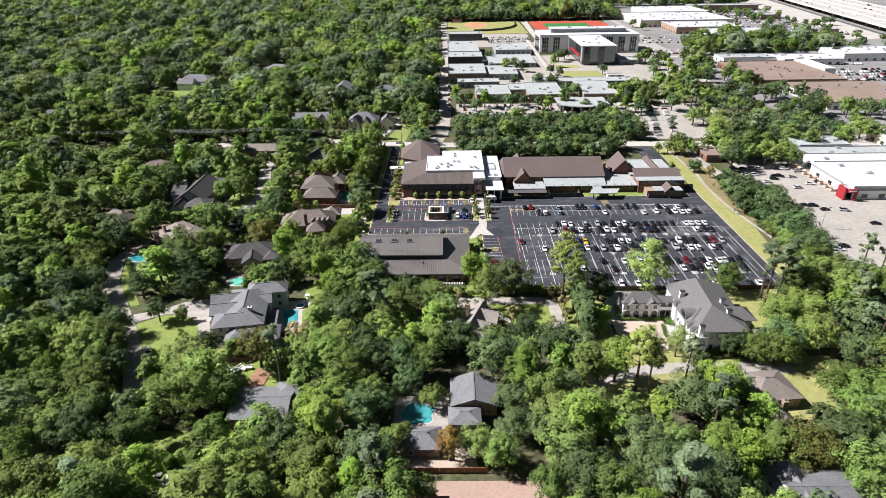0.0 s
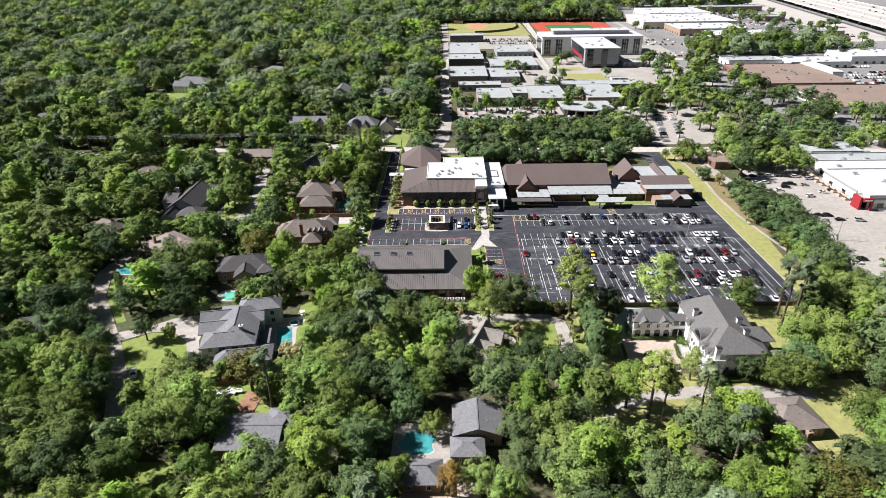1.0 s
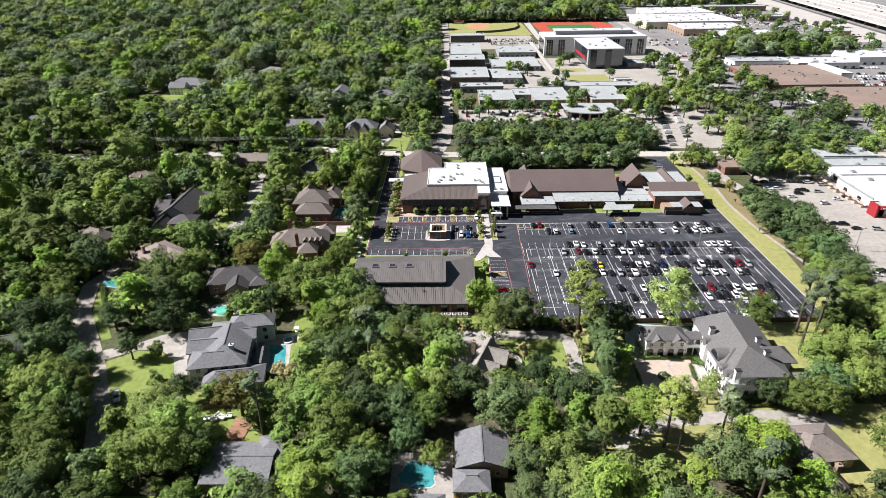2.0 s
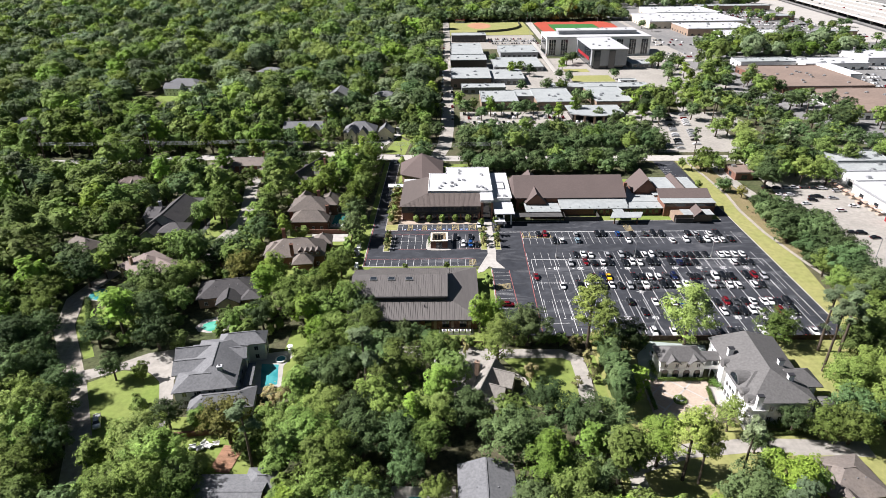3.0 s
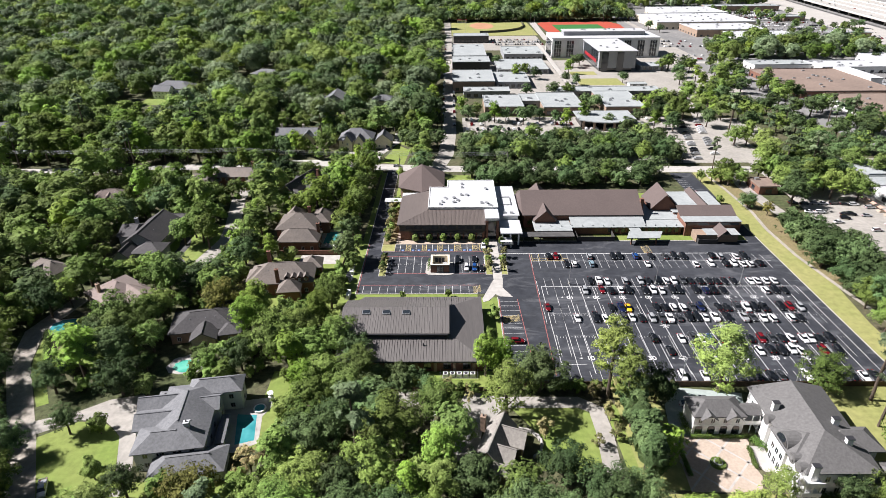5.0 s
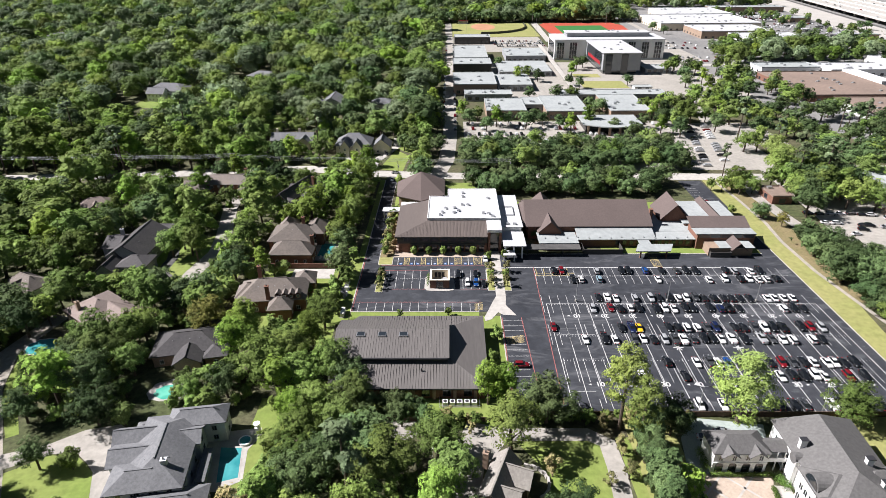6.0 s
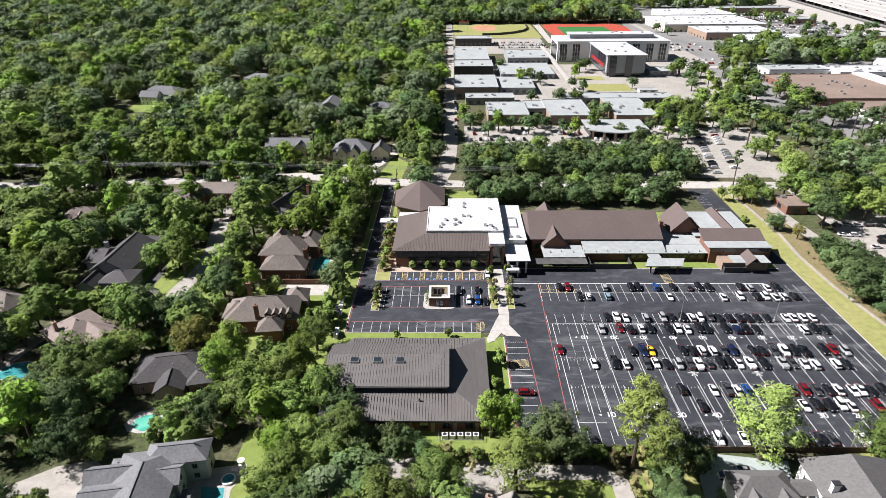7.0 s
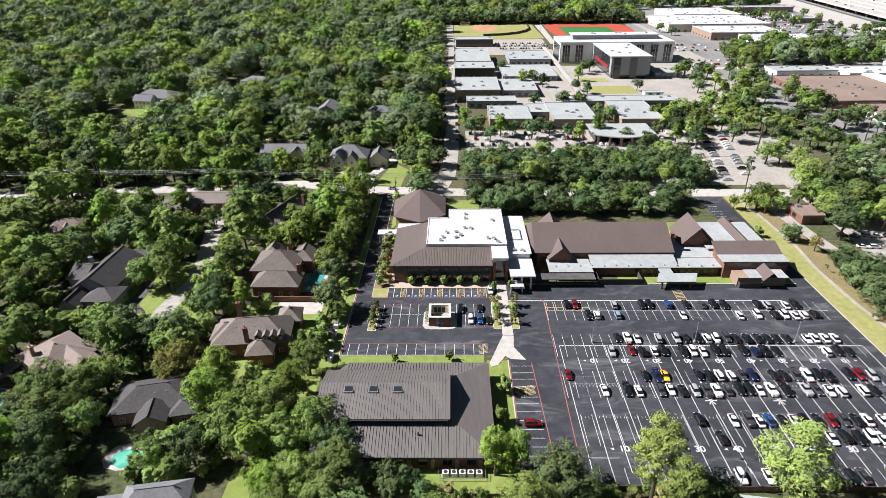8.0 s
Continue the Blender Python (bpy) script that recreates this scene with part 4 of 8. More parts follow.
    for x in (74, 84):
        part("canopy_post", Geo().box(x - 0.25, 141.6, 0, x + 0.25, 142.1, 3.1), "brick", t)


gym(), sanctuary(), chapel_hall(), nave()


def kiosk():
    t = thing("utility_enclosure", "brick walled utility enclosure on a kerbed island", "enclosure")
    ring = [(-10.0, 117.6), (-9.0, 116.0), (-7.0, 115.6), (-1.6, 115.6), (0.4, 116.2), (1.0, 117.6), (0.4, 125.6), (-8.6, 126.4), (-9.8, 125.4)]
    part("island", Geo().prism(ring, 0, 0.18), "pale_concrete", t)
    w = Geo().box(-7.9, 117.4, 0.18, -5.7, 117.9, 3.4).box(-3.1, 117.4, 0.18, -1.0, 117.9, 3.4).box(-7.9, 117.9, 0.18, -7.4, 125.2, 3.4).box(-1.5, 117.9, 0.18, -1.0, 125.2, 3.4).box(-7.4, 124.7, 0.18, -1.5, 125.2, 3.4)
    part("wall", w, "brick", t, "red brick screen wall")
    lining = Geo().box(-7.38, 117.92, 0.3, -7.3, 124.6, 3.38).box(-1.6, 117.92, 0.3, -1.52, 124.6, 3.38).box(-7.3, 124.6, 0.3, -1.6, 124.68, 3.38)
    part("lining", lining, "cream_wall", t, "pale inner wall face")
    part("coping", Geo().box(-8.05, 117.25, 3.4, -0.85, 118.0, 3.6).box(-8.05, 118.0, 3.4, -7.3, 125.4, 3.6).box(-1.6, 118.0, 3.4, -0.85, 125.4, 3.6).box(-7.3, 124.6, 3.4, -1.6, 125.4, 3.6), "cream_wall", t)
    part("floor_pad", Geo().box(-7.4, 117.9, 0.18, -1.5, 124.7, 0.3), "concrete", t)
    part("lintel", Geo().box(-5.7, 117.5, 2.9, -3.1, 117.8, 3.38), "brick", t)
    gate = part("gate", Geo().box(-5.7, 117.55, 0.25, -4.45, 117.65, 2.85).box(-4.35, 117.55, 0.25, -3.1, 117.65, 2.85), "dark_metal", t, "dark steel gate")
    for x in (-5.4, -5.1, -4.75, -4.05, -3.7, -3.4):
        part("gate_bar", Geo().box(x - 0.04, 117.48, 0.3, x + 0.04, 117.54, 2.8), "metal", gate)
    louvre = Geo().box(-0.5, -0.1, 0, 0.5, 0, 2.0)
    for k in range(5):
        louvre.box(-0.5, -0.18, 0.15 + 0.4 * k, 0.5, -0.1, 0.25 + 0.4 * k)
    me = louvre.mesh("louvre", "dark_metal")
    for x in (-5.9, -4.6, -3.3):
        part("louvre", me, "", t).matrix_local = pose(x, 124.58, 0.7)
    part("cabinet", Geo().box(-3.4, 120.4, 0.3, -1.9, 122.8, 1.7), "grey_wall", t)
    rng = np.random.default_rng(5)
    c = np.array([(-8.5, 118.2 + 0.5 * i, 1.1 + 0.5 * (i % 3)) for i in range(14)])
    p, f = leaf_cloud(c, np.full(14, 0.75), 1.0, 900, 0.13, rng)
    g = Geo()
    g.v, g.f = [tuple(q) for q in p.tolist()], [tuple(q) for q in f.tolist()]
    part("hedge", g, "hedge_leaf", t, "clipped green hedge")



# air-conditioning units behind the hall, with their fence
for i in range(5):
    t = thing("air_conditioner", "pale grey outdoor cooling unit in a fenced yard", "air conditioner", -2.0 + i * 1.95, 57.6, 0.03, 0, "cooling units behind the hall")
    part("casing", Geo().box(-0.7, -0.6, 0.1, 0.7, 0.6, 1.3), "white_wall", t)
    part("fan_grille", Geo().tube((0, 0, 1.3), (0, 0, 1.36), 0.5, 0.5, 12), "dark_metal", t)
    part("pad", Geo().box(-0.9, -0.8, 0, 0.9, 0.8, 0.1), "concrete", t)
t = thing("yard_fence", "low dark rail fence round cooling units", "fence")
for x0, y0, x1, y1 in ((-3.6, 56, 7.2, 56.06), (-3.6, 56, -3.54, 59.6), (7.2, 56, 7.26, 59.6)):
    for z in (0.5, 1.1):
        part("rail", Geo().box(x0, y0, z, x1, y1, z + 0.06), "metal", t)
t = thing("back_fence", "grey board fence behind the hall lawn", "fence")
me = Geo().box(0, -0.05, 0, 2.35, 0.05, 1.5).mesh("fence_panel", "fence_wood")
for i in range(16):
    part("fence_panel", me, "", t).matrix_local = pose(-25 + i * 2.4, 51.4, 0)
t = thing("yard_wall", "long dark board fence along the parking lot", "fence")
for x0, x1 in ((17, 128),):
    me = Geo().box(0, -0.06, 0, 2.4, 0.06, 1.8).mesh("fence_panel", "fence_wood")
    for i in range(int((x1 - x0) / 2.46)):
        part("fence_panel", me, "", t).matrix_local = pose(x0 + i * 2.46, 53.4, 0)

# ---- houses ----


def house(label, x, y, rz, wings, wall="brick", roof="taupe_shingle", chimneys=(), dormers=(), group="houses", trim="white_trim"):
    """A house of wings (x0, y0, x1, y1, eave, rise, roof form): each with its wall, roof and windows."""
    t = thing("house", label, "house", x, y, 0, rz, group)
    for x0, y0, x1, y1, eave, rise, form in wings:
        w = Geo().box(x0, y0, 0, x1, y1, eave)
        r = Geo()
        if form == "hip":
            r.hip(x0, y0, x1, y1, eave, rise)
        else:
            r.gable(x0, y0, x1, y1, eave, rise, form)
            w.gable_wall(x0 + 0.02, y0 + 0.02, x1 - 0.02, y1 - 0.02, eave, rise, form)
        part("wall", w, wall, t)
        ob = part("roof", r, roof, t)
        k, q, zr = (min(x1 - x0, y1 - y0) / 2 if form == "hip" else 0), 0.16, eave + rise + 0.25
        if form == "x" or form == "hip" and x1 - x0 >= y1 - y0:
            m = (y0 + y1) / 2
            part("ridge_cap", Geo().box(x0 + k - 0.5, m - q, zr - 0.08, x1 - k + 0.5, m + q, zr + 0.06), roof, ob)
        else:
            m = (x0 + x1) / 2
            part("ridge_cap", Geo().box(m - q, y0 + k - 0.5, zr - 0.08, m + q, y1 - k + 0.5, zr + 0.06), roof, ob)
        for level in range(1 if eave < 5 else 2):
            z = 0.9 + 2.9 * level
            windows_along(t, x0 + 0.6, x1 - 0.6, y0, "s", z, 1.2, 1.5, 3.2, trim)
            windows_along(t, y0 + 0.6, y1 - 0.6, x0, "w", z, 1.2, 1.5, 3.6, trim)
            windows_along(t, y0 + 0.6, y1 - 0.6, x1, "e", z, 1.2, 1.5, 3.6, trim)
    for cx, cy, h in chimneys:
        c = part("chimney", Geo().box(cx - 0.6, cy - 0.5, 2, cx + 0.6, cy + 0.5, h).box(cx - 0.72, cy - 0.62, h, cx + 0.72, cy + 0.62, h + 0.25), wall, t, "masonry chimney")
        part("flue", Geo().tube((cx, cy, h + 0.25), (cx, cy, h + 0.7), 0.2, 0.18, 8), "dark_metal", c)
    for dx, dy, z in dormers:
        part("dormer", Geo().box(dx - 0.8, dy - 0.2, z, dx + 0.8, dy + 2.2, z + 1.4), wall, t)
        part("dormer_roof", Geo().gable(dx - 0.8, dy - 0.2, dx + 0.8, dy + 2.4, z + 1.4, 0.9, "y", 0.2, 0.1), roof, t)
        window(t, dx, dy - 0.2, z + 0.25, 0.9, 1.0, "s")
    vent = Geo().tube((0, 0, 0), (0, 0, 0.5), 0.14, 0.14, 6).mesh("roof_vent", "metal")
    x0, y0, x1, y1, eave, rise, form = wings[0]
    for k in (0.3, 0.55, 0.7):
        part("roof_vent", vent, "", t).matrix_local = pose(x0 + (x1 - x0) * k, y0 + (y1 - y0) * 0.3, eave + rise * 0.6)
    return t


house("large grey-roofed two-storey house beside a pool", -66, 36, 9, [(-7.6, -11.2, 4.9, 11.4, 5.6, 3.4, "hip"), (-10.8, -11.22, 2, -3.4, 5.58, 2.3, "hip"), (-12.6, -3.3, -1, 3.3, 5.4, 2.2, "x"), (-13.4, 3.4, -1, 8.6, 5.4, 2.4, "x"), (-10.5, 8.7, -4, 12.2, 3.6, 1.2, "hip"), (-2, 7.0, 11.0, 12.8, 6.3, 2.4, "hip"), (-6.2, -17.0, 10.0, -9.8, 3.2, 2.1, "hip"), (-1, 1.5, 6.1, 6.7, 5.5, 2.0, "x"), (7.2, -7.6, 8.2, 1.4, 2.8, 0.25, "hip")], "pale_grey_wall", "grey_shingle", ((0.9, -6.4, 9.2),), trim="grey_wall")
house("low house with a plain grey gable roof", -50, -9, 0, [(-7.5, -6, 7.5, 6, 3.2, 2.0, "x"), (3, 2, 10, 8, 3.2, 1.6, "hip")], "tan_brick", "grey_shingle", ())
house("dark low house beside a kidney pool", 4, -10, 0, [(-2, -1.0, 10, 9.5, 3.6, 2.4, "y"), (-2.6, -7.4, 5, -1.6, 3.2, 1.6, "hip"), (-15.2, -15.6, -5.4, -8.8, 3.0, 2.2, "hip")], "tan_brick", "grey_shingle", ())
house("stone house with steep pale shingle gables in the trees", 11, 28.5, -21, [(-3.6, -6.5, 2, 6.5, 3.9, 3.4, "y"), (-1, 0.4, 5.6, 5.2, 3.9, 3.0, "x"), (-1, -5.2, 4.6, -0.8, 3.6, 2.7, "x"), (0, -8.2, 4.8, -5.8, 3.1, 1.6, "x")], "tan_brick", "pale_shingle", ((-5.4, 4.4, 6.6),))
house("low ranch house with a spreading grey-brown roof", 90, -8, 6, [(-6, -1, 7, 10, 3.2, 3.0, "hip"), (-9, 2, -3, 10, 3.1, 2.2, "x"), (-5.5, -11, -1, -0.5, 3.2, 2.0, "y")], "tan_brick", "taupe_shingle", ((-1, -5, 6.2),))
house("big blue-grey roofed house with white dormer ends", 88, -41, 0, [(-13, -8, 12, 5, 5.4, 3.4, "x"), (-14, -8, -6, 5.5, 5.4, 3.0, "y")], "white_wall", "grey_shingle", ((9, 1, 9.6),))
house("house with a red clay tile roof", -8, -48, 0, [(-8, -6, 8.5, 6.5, 4.2, 2.6, "x")], "cream_wall", "terracotta", ())
house("two-storey house with a long dark gabled roof", -124.4, 143, -1, [(-6.5, -11, 7.6, 12, 5.2, 4.8, "y"), (-12, -4, -6.2, 8, 5.1, 2.6, "x"), (0, -17, 10.6, -8, 4.2, 2.6, "hip"), (-6, -20, 0, -11.2, 3.8, 2.8, "y"), (2, 12, 8, 18, 4.4, 2.4, "x")], "grey_wall", "dark_shingle", ((-7.4, 4, 9.6),), ((-3, -12.0, 5.0),))
house("house with a pinkish hipped roof and dark chimney", -115, 97, -35, [(-9, -7, 7, 7, 4.6, 4.0, "hip"), (0, -2, 12, 6, 4.4, 3.0, "x")], "tan_brick", "pink_shingle", ((-3, -5, 9.0),))
house("low house with a dark hipped roof", -79, 81, 12, [(-10, -6, 9, 6, 3.8, 3.4, "hip"), (-3, -11, 4, -5, 3.6, 2.6, "y"), (5, -9, 11, -3, 3.4, 2.0, "hip")], "tan_brick", "dark_shingle", ())
house("brick house with a tall brown hipped roof and dormers", -61, 108, 6, [(-11, -6, 11, 7, 4.8, 4.8, "hip"), (-12, -3, -4, 4.6, 4.6, 3.6, "hip"), (0, -11.5, 7, -5.4, 4.4, 3.0, "hip"), (6.5, 5, 13, 12, 4.4, 3.0, "hip")], "brick", "taupe_shingle", ((-5.6, 7.6, 10.6), (-0.8, -5.8, 10.2)), ((2.4, -6.0, 5.4), (4.6, -6.0, 5.4), (6.8, -6.0, 5.4), (9.0, -6.0, 5.4)))
house("brick house with stepped brown hips beside a pool", -63, 148, 0, [(-9.6, -4, 6.6, 10.6, 5.6, 4.4, "hip"), (-6.8, -13.2, 9.0, -4.2, 4.5, 3.7, "hip"), (3, 4, 10.4, 16, 5.2, 3.0, "hip"), (-8.6, 6, -2, 16, 5.4, 3.4, "hip")], "brick", "taupe_shingle", ((8.4, -6.4, 9.4), (2.0, 7.6, 10.8)))
house("long house with a flat-pitched brown roof", -110, 212, 0, [(-10, -6, 8, 8, 5.6, 2.4, "x"), (-22, -8, -8, 4, 3.6, 2.4, "x"), (6, -10, 14, 2, 3.6, 2.0, "hip")], "brick", "taupe_shingle", ((6, 6, 9.5),))
house("house with steep crossing dark gables", -73, 199, -20, [(-5, -14, 3, 12, 4.6, 4.2, "y"), (-4, -4, 9, 4, 4.4, 3.6, "x"), (-2, -16, 8, -9, 3.6, 2.8, "hip")], "brick", "dark_shingle", ((3, 8, 9.6),))
house("cream two-storey house with grey gables", -55, 272, 0, [(-12, -6, 8, 8, 6.2, 5.2, "hip"), (-9, -9, -4, -4, 5.6, 4.2, "y"), (-2, -9, 3, -4, 5.6, 4.2, "y"), (9, -3, 19, 7, 4.2, 4.6, "y")], "cream_wall", "grey_shingle", ())
house("grey-roofed house behind a clipped hedge", -96, 286, 0, [(-13, -5, 12, 6, 4.4, 3.6, "x"), (4, -9, 11, -3, 4.2, 3.4, "y"), (-4, -8, 2, -4, 4.2, 3.0, "y")], "cream_wall", "grey_shingle", ((-11, 4, 9.4), (3, 3, 9.4)))
house("white-walled two-storey house among trees", -226, 416, -8, [(-17, -9, 15, 9, 6.6, 4.6, "hip"), (-12, -16, 2, -7, 5.8, 4.0, "x"), (3, -12, 12, -7, 3.4, 2.0, "hip")], "white_wall", "grey_shingle", ())
house("grey two-storey house among trees", -85, 368, 0, [(-8, -10, 6, 10, 8.0, 4.2, "y"), (-20, -4, -6, 10, 5.6, 3.6, "hip")], "grey_wall", "grey_shingle", ())
house("cream house behind tall trees", -50, 366, 0, [(-8, -6, 8, 6, 6.8, 3.2, "hip")], "cream_wall", "grey_shingle", ())
for i, (hx, hy, hw, hr, rm) in enumerate(((-163, 184, 7, 20, "pink_shingle"), (-150, 114, 7, -25, "taupe_shingle"), (-135.5, 37, 6, 15, "grey_shingle"), (-112, -8, 7, 25, "dark_shingle"), (-152, 300, 8, 0, "dark_shingle"), (-185, 266, 7, 5, "taupe_shingle"), (-293, 304, 8, 10, "grey_shingle"), (-169, 481, 13, -15, "grey_shingle"), (-510, 754, 20, 0, "grey_shingle"), (-601, 734, 14, 20, "grey_shingle"), (-481, 916, 15, -10, "taupe_shingle"), (-640, 900, 14, 0, "grey_shingle"), (-120, 1000, 14, 0, "grey_shingle"))):
    house("house roof half hidden in the woods", hx, hy, hr, [(-hw, -hw * 0.6, hw, hw * 0.6, 4.6, 3.4, "hip"), (-hw * 0.4, -hw, hw * 0.5, 0, 4.2, 2.8, "y")], "white_wall" if i % 2 else "tan_brick", rm)


def villa():
    t = thing("villa", "large white stucco villa with grey hipped roofs and arches", "villa")
    part("wall", Geo().prism([(77.2, 16.6), (93.0, 16.6), (95.0, 43.8), (77.2, 43.8)], 0, 7.5), "white_wall", t, "white stucco wall")
    ring = [(76.5, 15.9), (93.6, 15.9), (95.7, 44.4), (76.5, 44.4)]
    part("roof", Geo().add([(x, y, 7.5) for x, y in ring] + [(x, y, 7.75) for x, y in ring] + [(84.2, 24.4, 12.2), (85.2, 41.4, 12.2)], [(0, 3, 2, 1), (0, 1, 5, 4), (1, 2, 6, 5), (2, 3, 7, 6), (3, 0, 4, 7), (4, 5, 8), (5, 6, 9, 8), (6, 7, 9), (7, 4, 8, 9)]), "slate_shingle", t, "grey shingle main roof")
    part("cornice", Geo().box(76.9, 16.2, 7.1, 93.3, 16.57, 7.48).box(76.8, 16.6, 7.1, 77.17, 43.8, 7.48), "white_trim", t)
    blocks = [(76.2, 20.4, 86, 29.6, 7.3, 3.2, "hip"), (86, 22.9, 97.8, 29.6, 7.3, 2.8, "hip"), (78, 31, 86, 36, 7.3, 2.4, "hip"), (93.4, 15.4, 100.4, 22.4, 3.8, 2.4, "hip")]
    for i, (x0, y0, x1, y1, e, r, f) in enumerate(blocks):
        part("wall", Geo().box(x0 + 0.5 + 0.03 * i, y0 + 0.5 + 0.03 * i, 0, x1 - 0.5, y1 - 0.5, e), "white_wall", t, "pale stucco wall")
        part("roof", Geo().hip(x0, y0, x1, y1, e, r) if f == "hip" else Geo().gable(x0, y0, x1, y1, e, r, f), "slate_shingle", t, "grey shingle roof")
    for y in (23.4, 25.2, 27.0, 36, 38.5, 41):
        window(t, 77.18 if y > 30 else 75.58, y, 4.0, 1.3, 1.8, "w"), window(t, 77.18 if y > 30 else 75.58, y, 0.8, 1.3, 2.2, "w")
    windows_along(t, 81, 92.6, 16.58, "s", 4.4, 1.2, 1.8, 2.8), windows_along(t, 81, 92.6, 16.58, "s", 0.8, 1.2, 2.0, 2.8)
    part("annex_wall", Geo().box(60, 35, 0, 72.2, 41.6, 6.2), "white_wall", t)
    part("annex_roof", Geo().hip(60, 35, 72.2, 41.6, 6.2, 2.4, 0.5), "slate_shingle", t)
    part("gallery_roof", Geo().gable(72.4, 36.2, 77.6, 40.0, 5.6, 1.3, "x", 0.3, 0.2), "slate_shingle", t, "low grey roof over an open gallery")
    part("gallery_floor", Geo().box(72.3, 35.6, 2.9, 77.1, 40.0, 3.2), "white_wall", t)
    for x in (72.9, 74.9, 76.7):
        for y in (35.9, 39.6):
            part("gallery_column", Geo().tube((x, y, 0), (x, y, 5.6), 0.17, 0.15, 8), "white_trim", t)
    part("gallery_rail", Geo().box(72.3, 35.6, 3.2, 77.1, 35.7, 4.1), "white_trim", t)
    for x in (61.6, 64.7, 67.8, 70.8):
        arch = part("arch_window", Geo().prism([(x - 0.9 + 0.9 * (1 - math.cos(math.pi * k / 8)), 0.4 + 1.9 + (0.9 * math.sin(math.pi * k / 8))) for k in range(9)][::-1] + [(x - 0.9, 0.4), (x + 0.9, 0.4)], -0.06, 0.06), "window_glass", t, "arched dark window")
        arch.matrix_local = pose(0, 34.98, 0, 90, 0, 0)
        window(t, x, 35, 3.9, 1.1, 1.6, "s")
    for x in (63.2, 69.4):
        part("gable", Geo().gable(x - 1.8, 33.8, x + 1.8, 37, 6.0, 1.6, "y", 0.3, 0.15), "slate_shingle", t)
    part("cornice", Geo().box(59.8, 34.7, 5.7, 72.4, 34.97, 6.15).box(59.8, 34.8, 3.25, 72.4, 34.97, 3.45), "white_trim", t)
    for cx, cy, h in ((78.6, 34.6, 11.2), (89.4, 28.6, 11.8), (88.9, 22.4, 11.8), (78.0, 15.4, 10.8)):
        part("chimney", Geo().box(cx - 0.7, cy - 0.5, 2.5, cx + 0.7, cy + 0.5, h - 0.4).box(cx - 0.82, cy - 0.62, h - 0.4, cx + 0.82, cy + 0.62, h - 0.15), "white_wall", t, "white stucco chimney")
        part("chimney_cap", Geo().box(cx - 0.82, cy - 0.62, h - 0.145, cx + 0.82, cy + 0.62, h + 0.05), "dark_metal", t, "dark chimney cap")
    part("barrel_dormer", Geo().tube((76.0, 25.2, 7.7), (82.5, 25.2, 7.7), 2.5, 2.5, 22), "slate_shingle", t, "rounded roof over the entrance bay")
    part("arch_glass", Geo().tube((75.9, 25.2, 7.7), (75.98, 25.2, 7.7), 2.15, 2.15, 22), "window_glass", t, "round-headed dark window")
    part("bay_wall", Geo().box(75.6, 22.4, 0, 76.7, 28.0, 7.5), "white_wall", t)
    for y in (20.6, 17.9, 32.7):
        part("small_barrel", Geo().tube((76.0, y, 7.4), (79.5, y, 7.4), 1.25, 1.25, 14), "slate_shingle", t, "small rounded roof")
        part("small_bay", Geo().box(76.1, y - 1.3, 0, 77.15, y + 1.3, 7.3), "white_wall", t)
    for z in (0, 3.1, 6.2):
        part("balcony_slab", Geo().box(75.6, 13.6, z, 79.8, 16.5, z + 0.3), "white_wall", t)
        part("balcony_rail", Geo().box(75.6, 13.6, z + 0.3, 79.8, 13.7, z + 1.2).box(75.6, 13.7, z + 0.3, 75.7, 16.5, z + 1.2), "white_trim", t)
    for x in (75.9, 77.7, 79.5):
        part("column", Geo().tube((x, 13.9, 0.3), (x, 13.9, 6.2), 0.2, 0.18, 10), "white_wall", t)


villa()
t = thing("fountain", "round planted stone fountain in the forecourt", "fountain", 63.1, 25.7, 0.06)
part("ring_hedge", Geo().tube((0, 0, 0), (0, 0, 0.5), 1.9, 1.8, 20), "hedge_leaf", t, "low clipped ring hedge")
part("basin", Geo().tube((0, 0, 0), (0, 0, 0.8), 1.1, 1.0, 16), "grey_wall", t)
part("planting", Geo().tube((0, 0, 0.8), (0, 0, 2.1), 0.9, 0.2, 9), "hedge_leaf", t)
# pools
for name, ring, m, label in (("swimming_pool", [(-57.2, 42.2), (-54.6, 31.5), (-50.1, 33.0), (-52.0, 42.0)], "pool_water", "rectangular blue swimming pool with pale coping"), ("swimming_pool", blob(-7.6, -10, 4.6, 4.0, 20, 0.15, 1), "pool_water", "kidney-shaped blue swimming pool in shade"), ("swimming_pool", rect(-53.4, 142, -47.8, 153), "pool_water", "blue swimming pool beside a brick house"),
                             ("swimming_pool", blob(-78.8, 62.4, 3.9, 2.9, 20, 0.15, 6), "green_water", "irregular green swimming pool"), ("swimming_pool", blob(-127, 83, 5, 4.2, 20, 0.1, 7), "pool_water", "round blue pool under trees")):
    t = thing(name, label, "pool", group="garden pools")
    cx, cy = sum(p[0] for p in ring) / len(ring), sum(p[1] for p in ring) / len(ring)
    part("coping", Geo().prism([(cx + (x - cx) * 1.12, cy + (y - cy) * 1.12) for x, y in ring], 0, 0.11), "pale_concrete", t, "pale stone edge")
    part("water", Geo().prism(ring, 0, 0.118), m, t, "clear blue water")
t = thing("hot_tub", "round raised spa beside the pool", "hot tub", -51.8, 44.2, 0.08)
part("rim", Geo().tube((0, 0, 0), (0, 0, 0.5), 1.7, 1.7, 20), "white_wall", t)
part("water", Geo().tube((0, 0, 0.5), (0, 0, 0.51), 1.3, 1.3, 20), "pool_water", t)
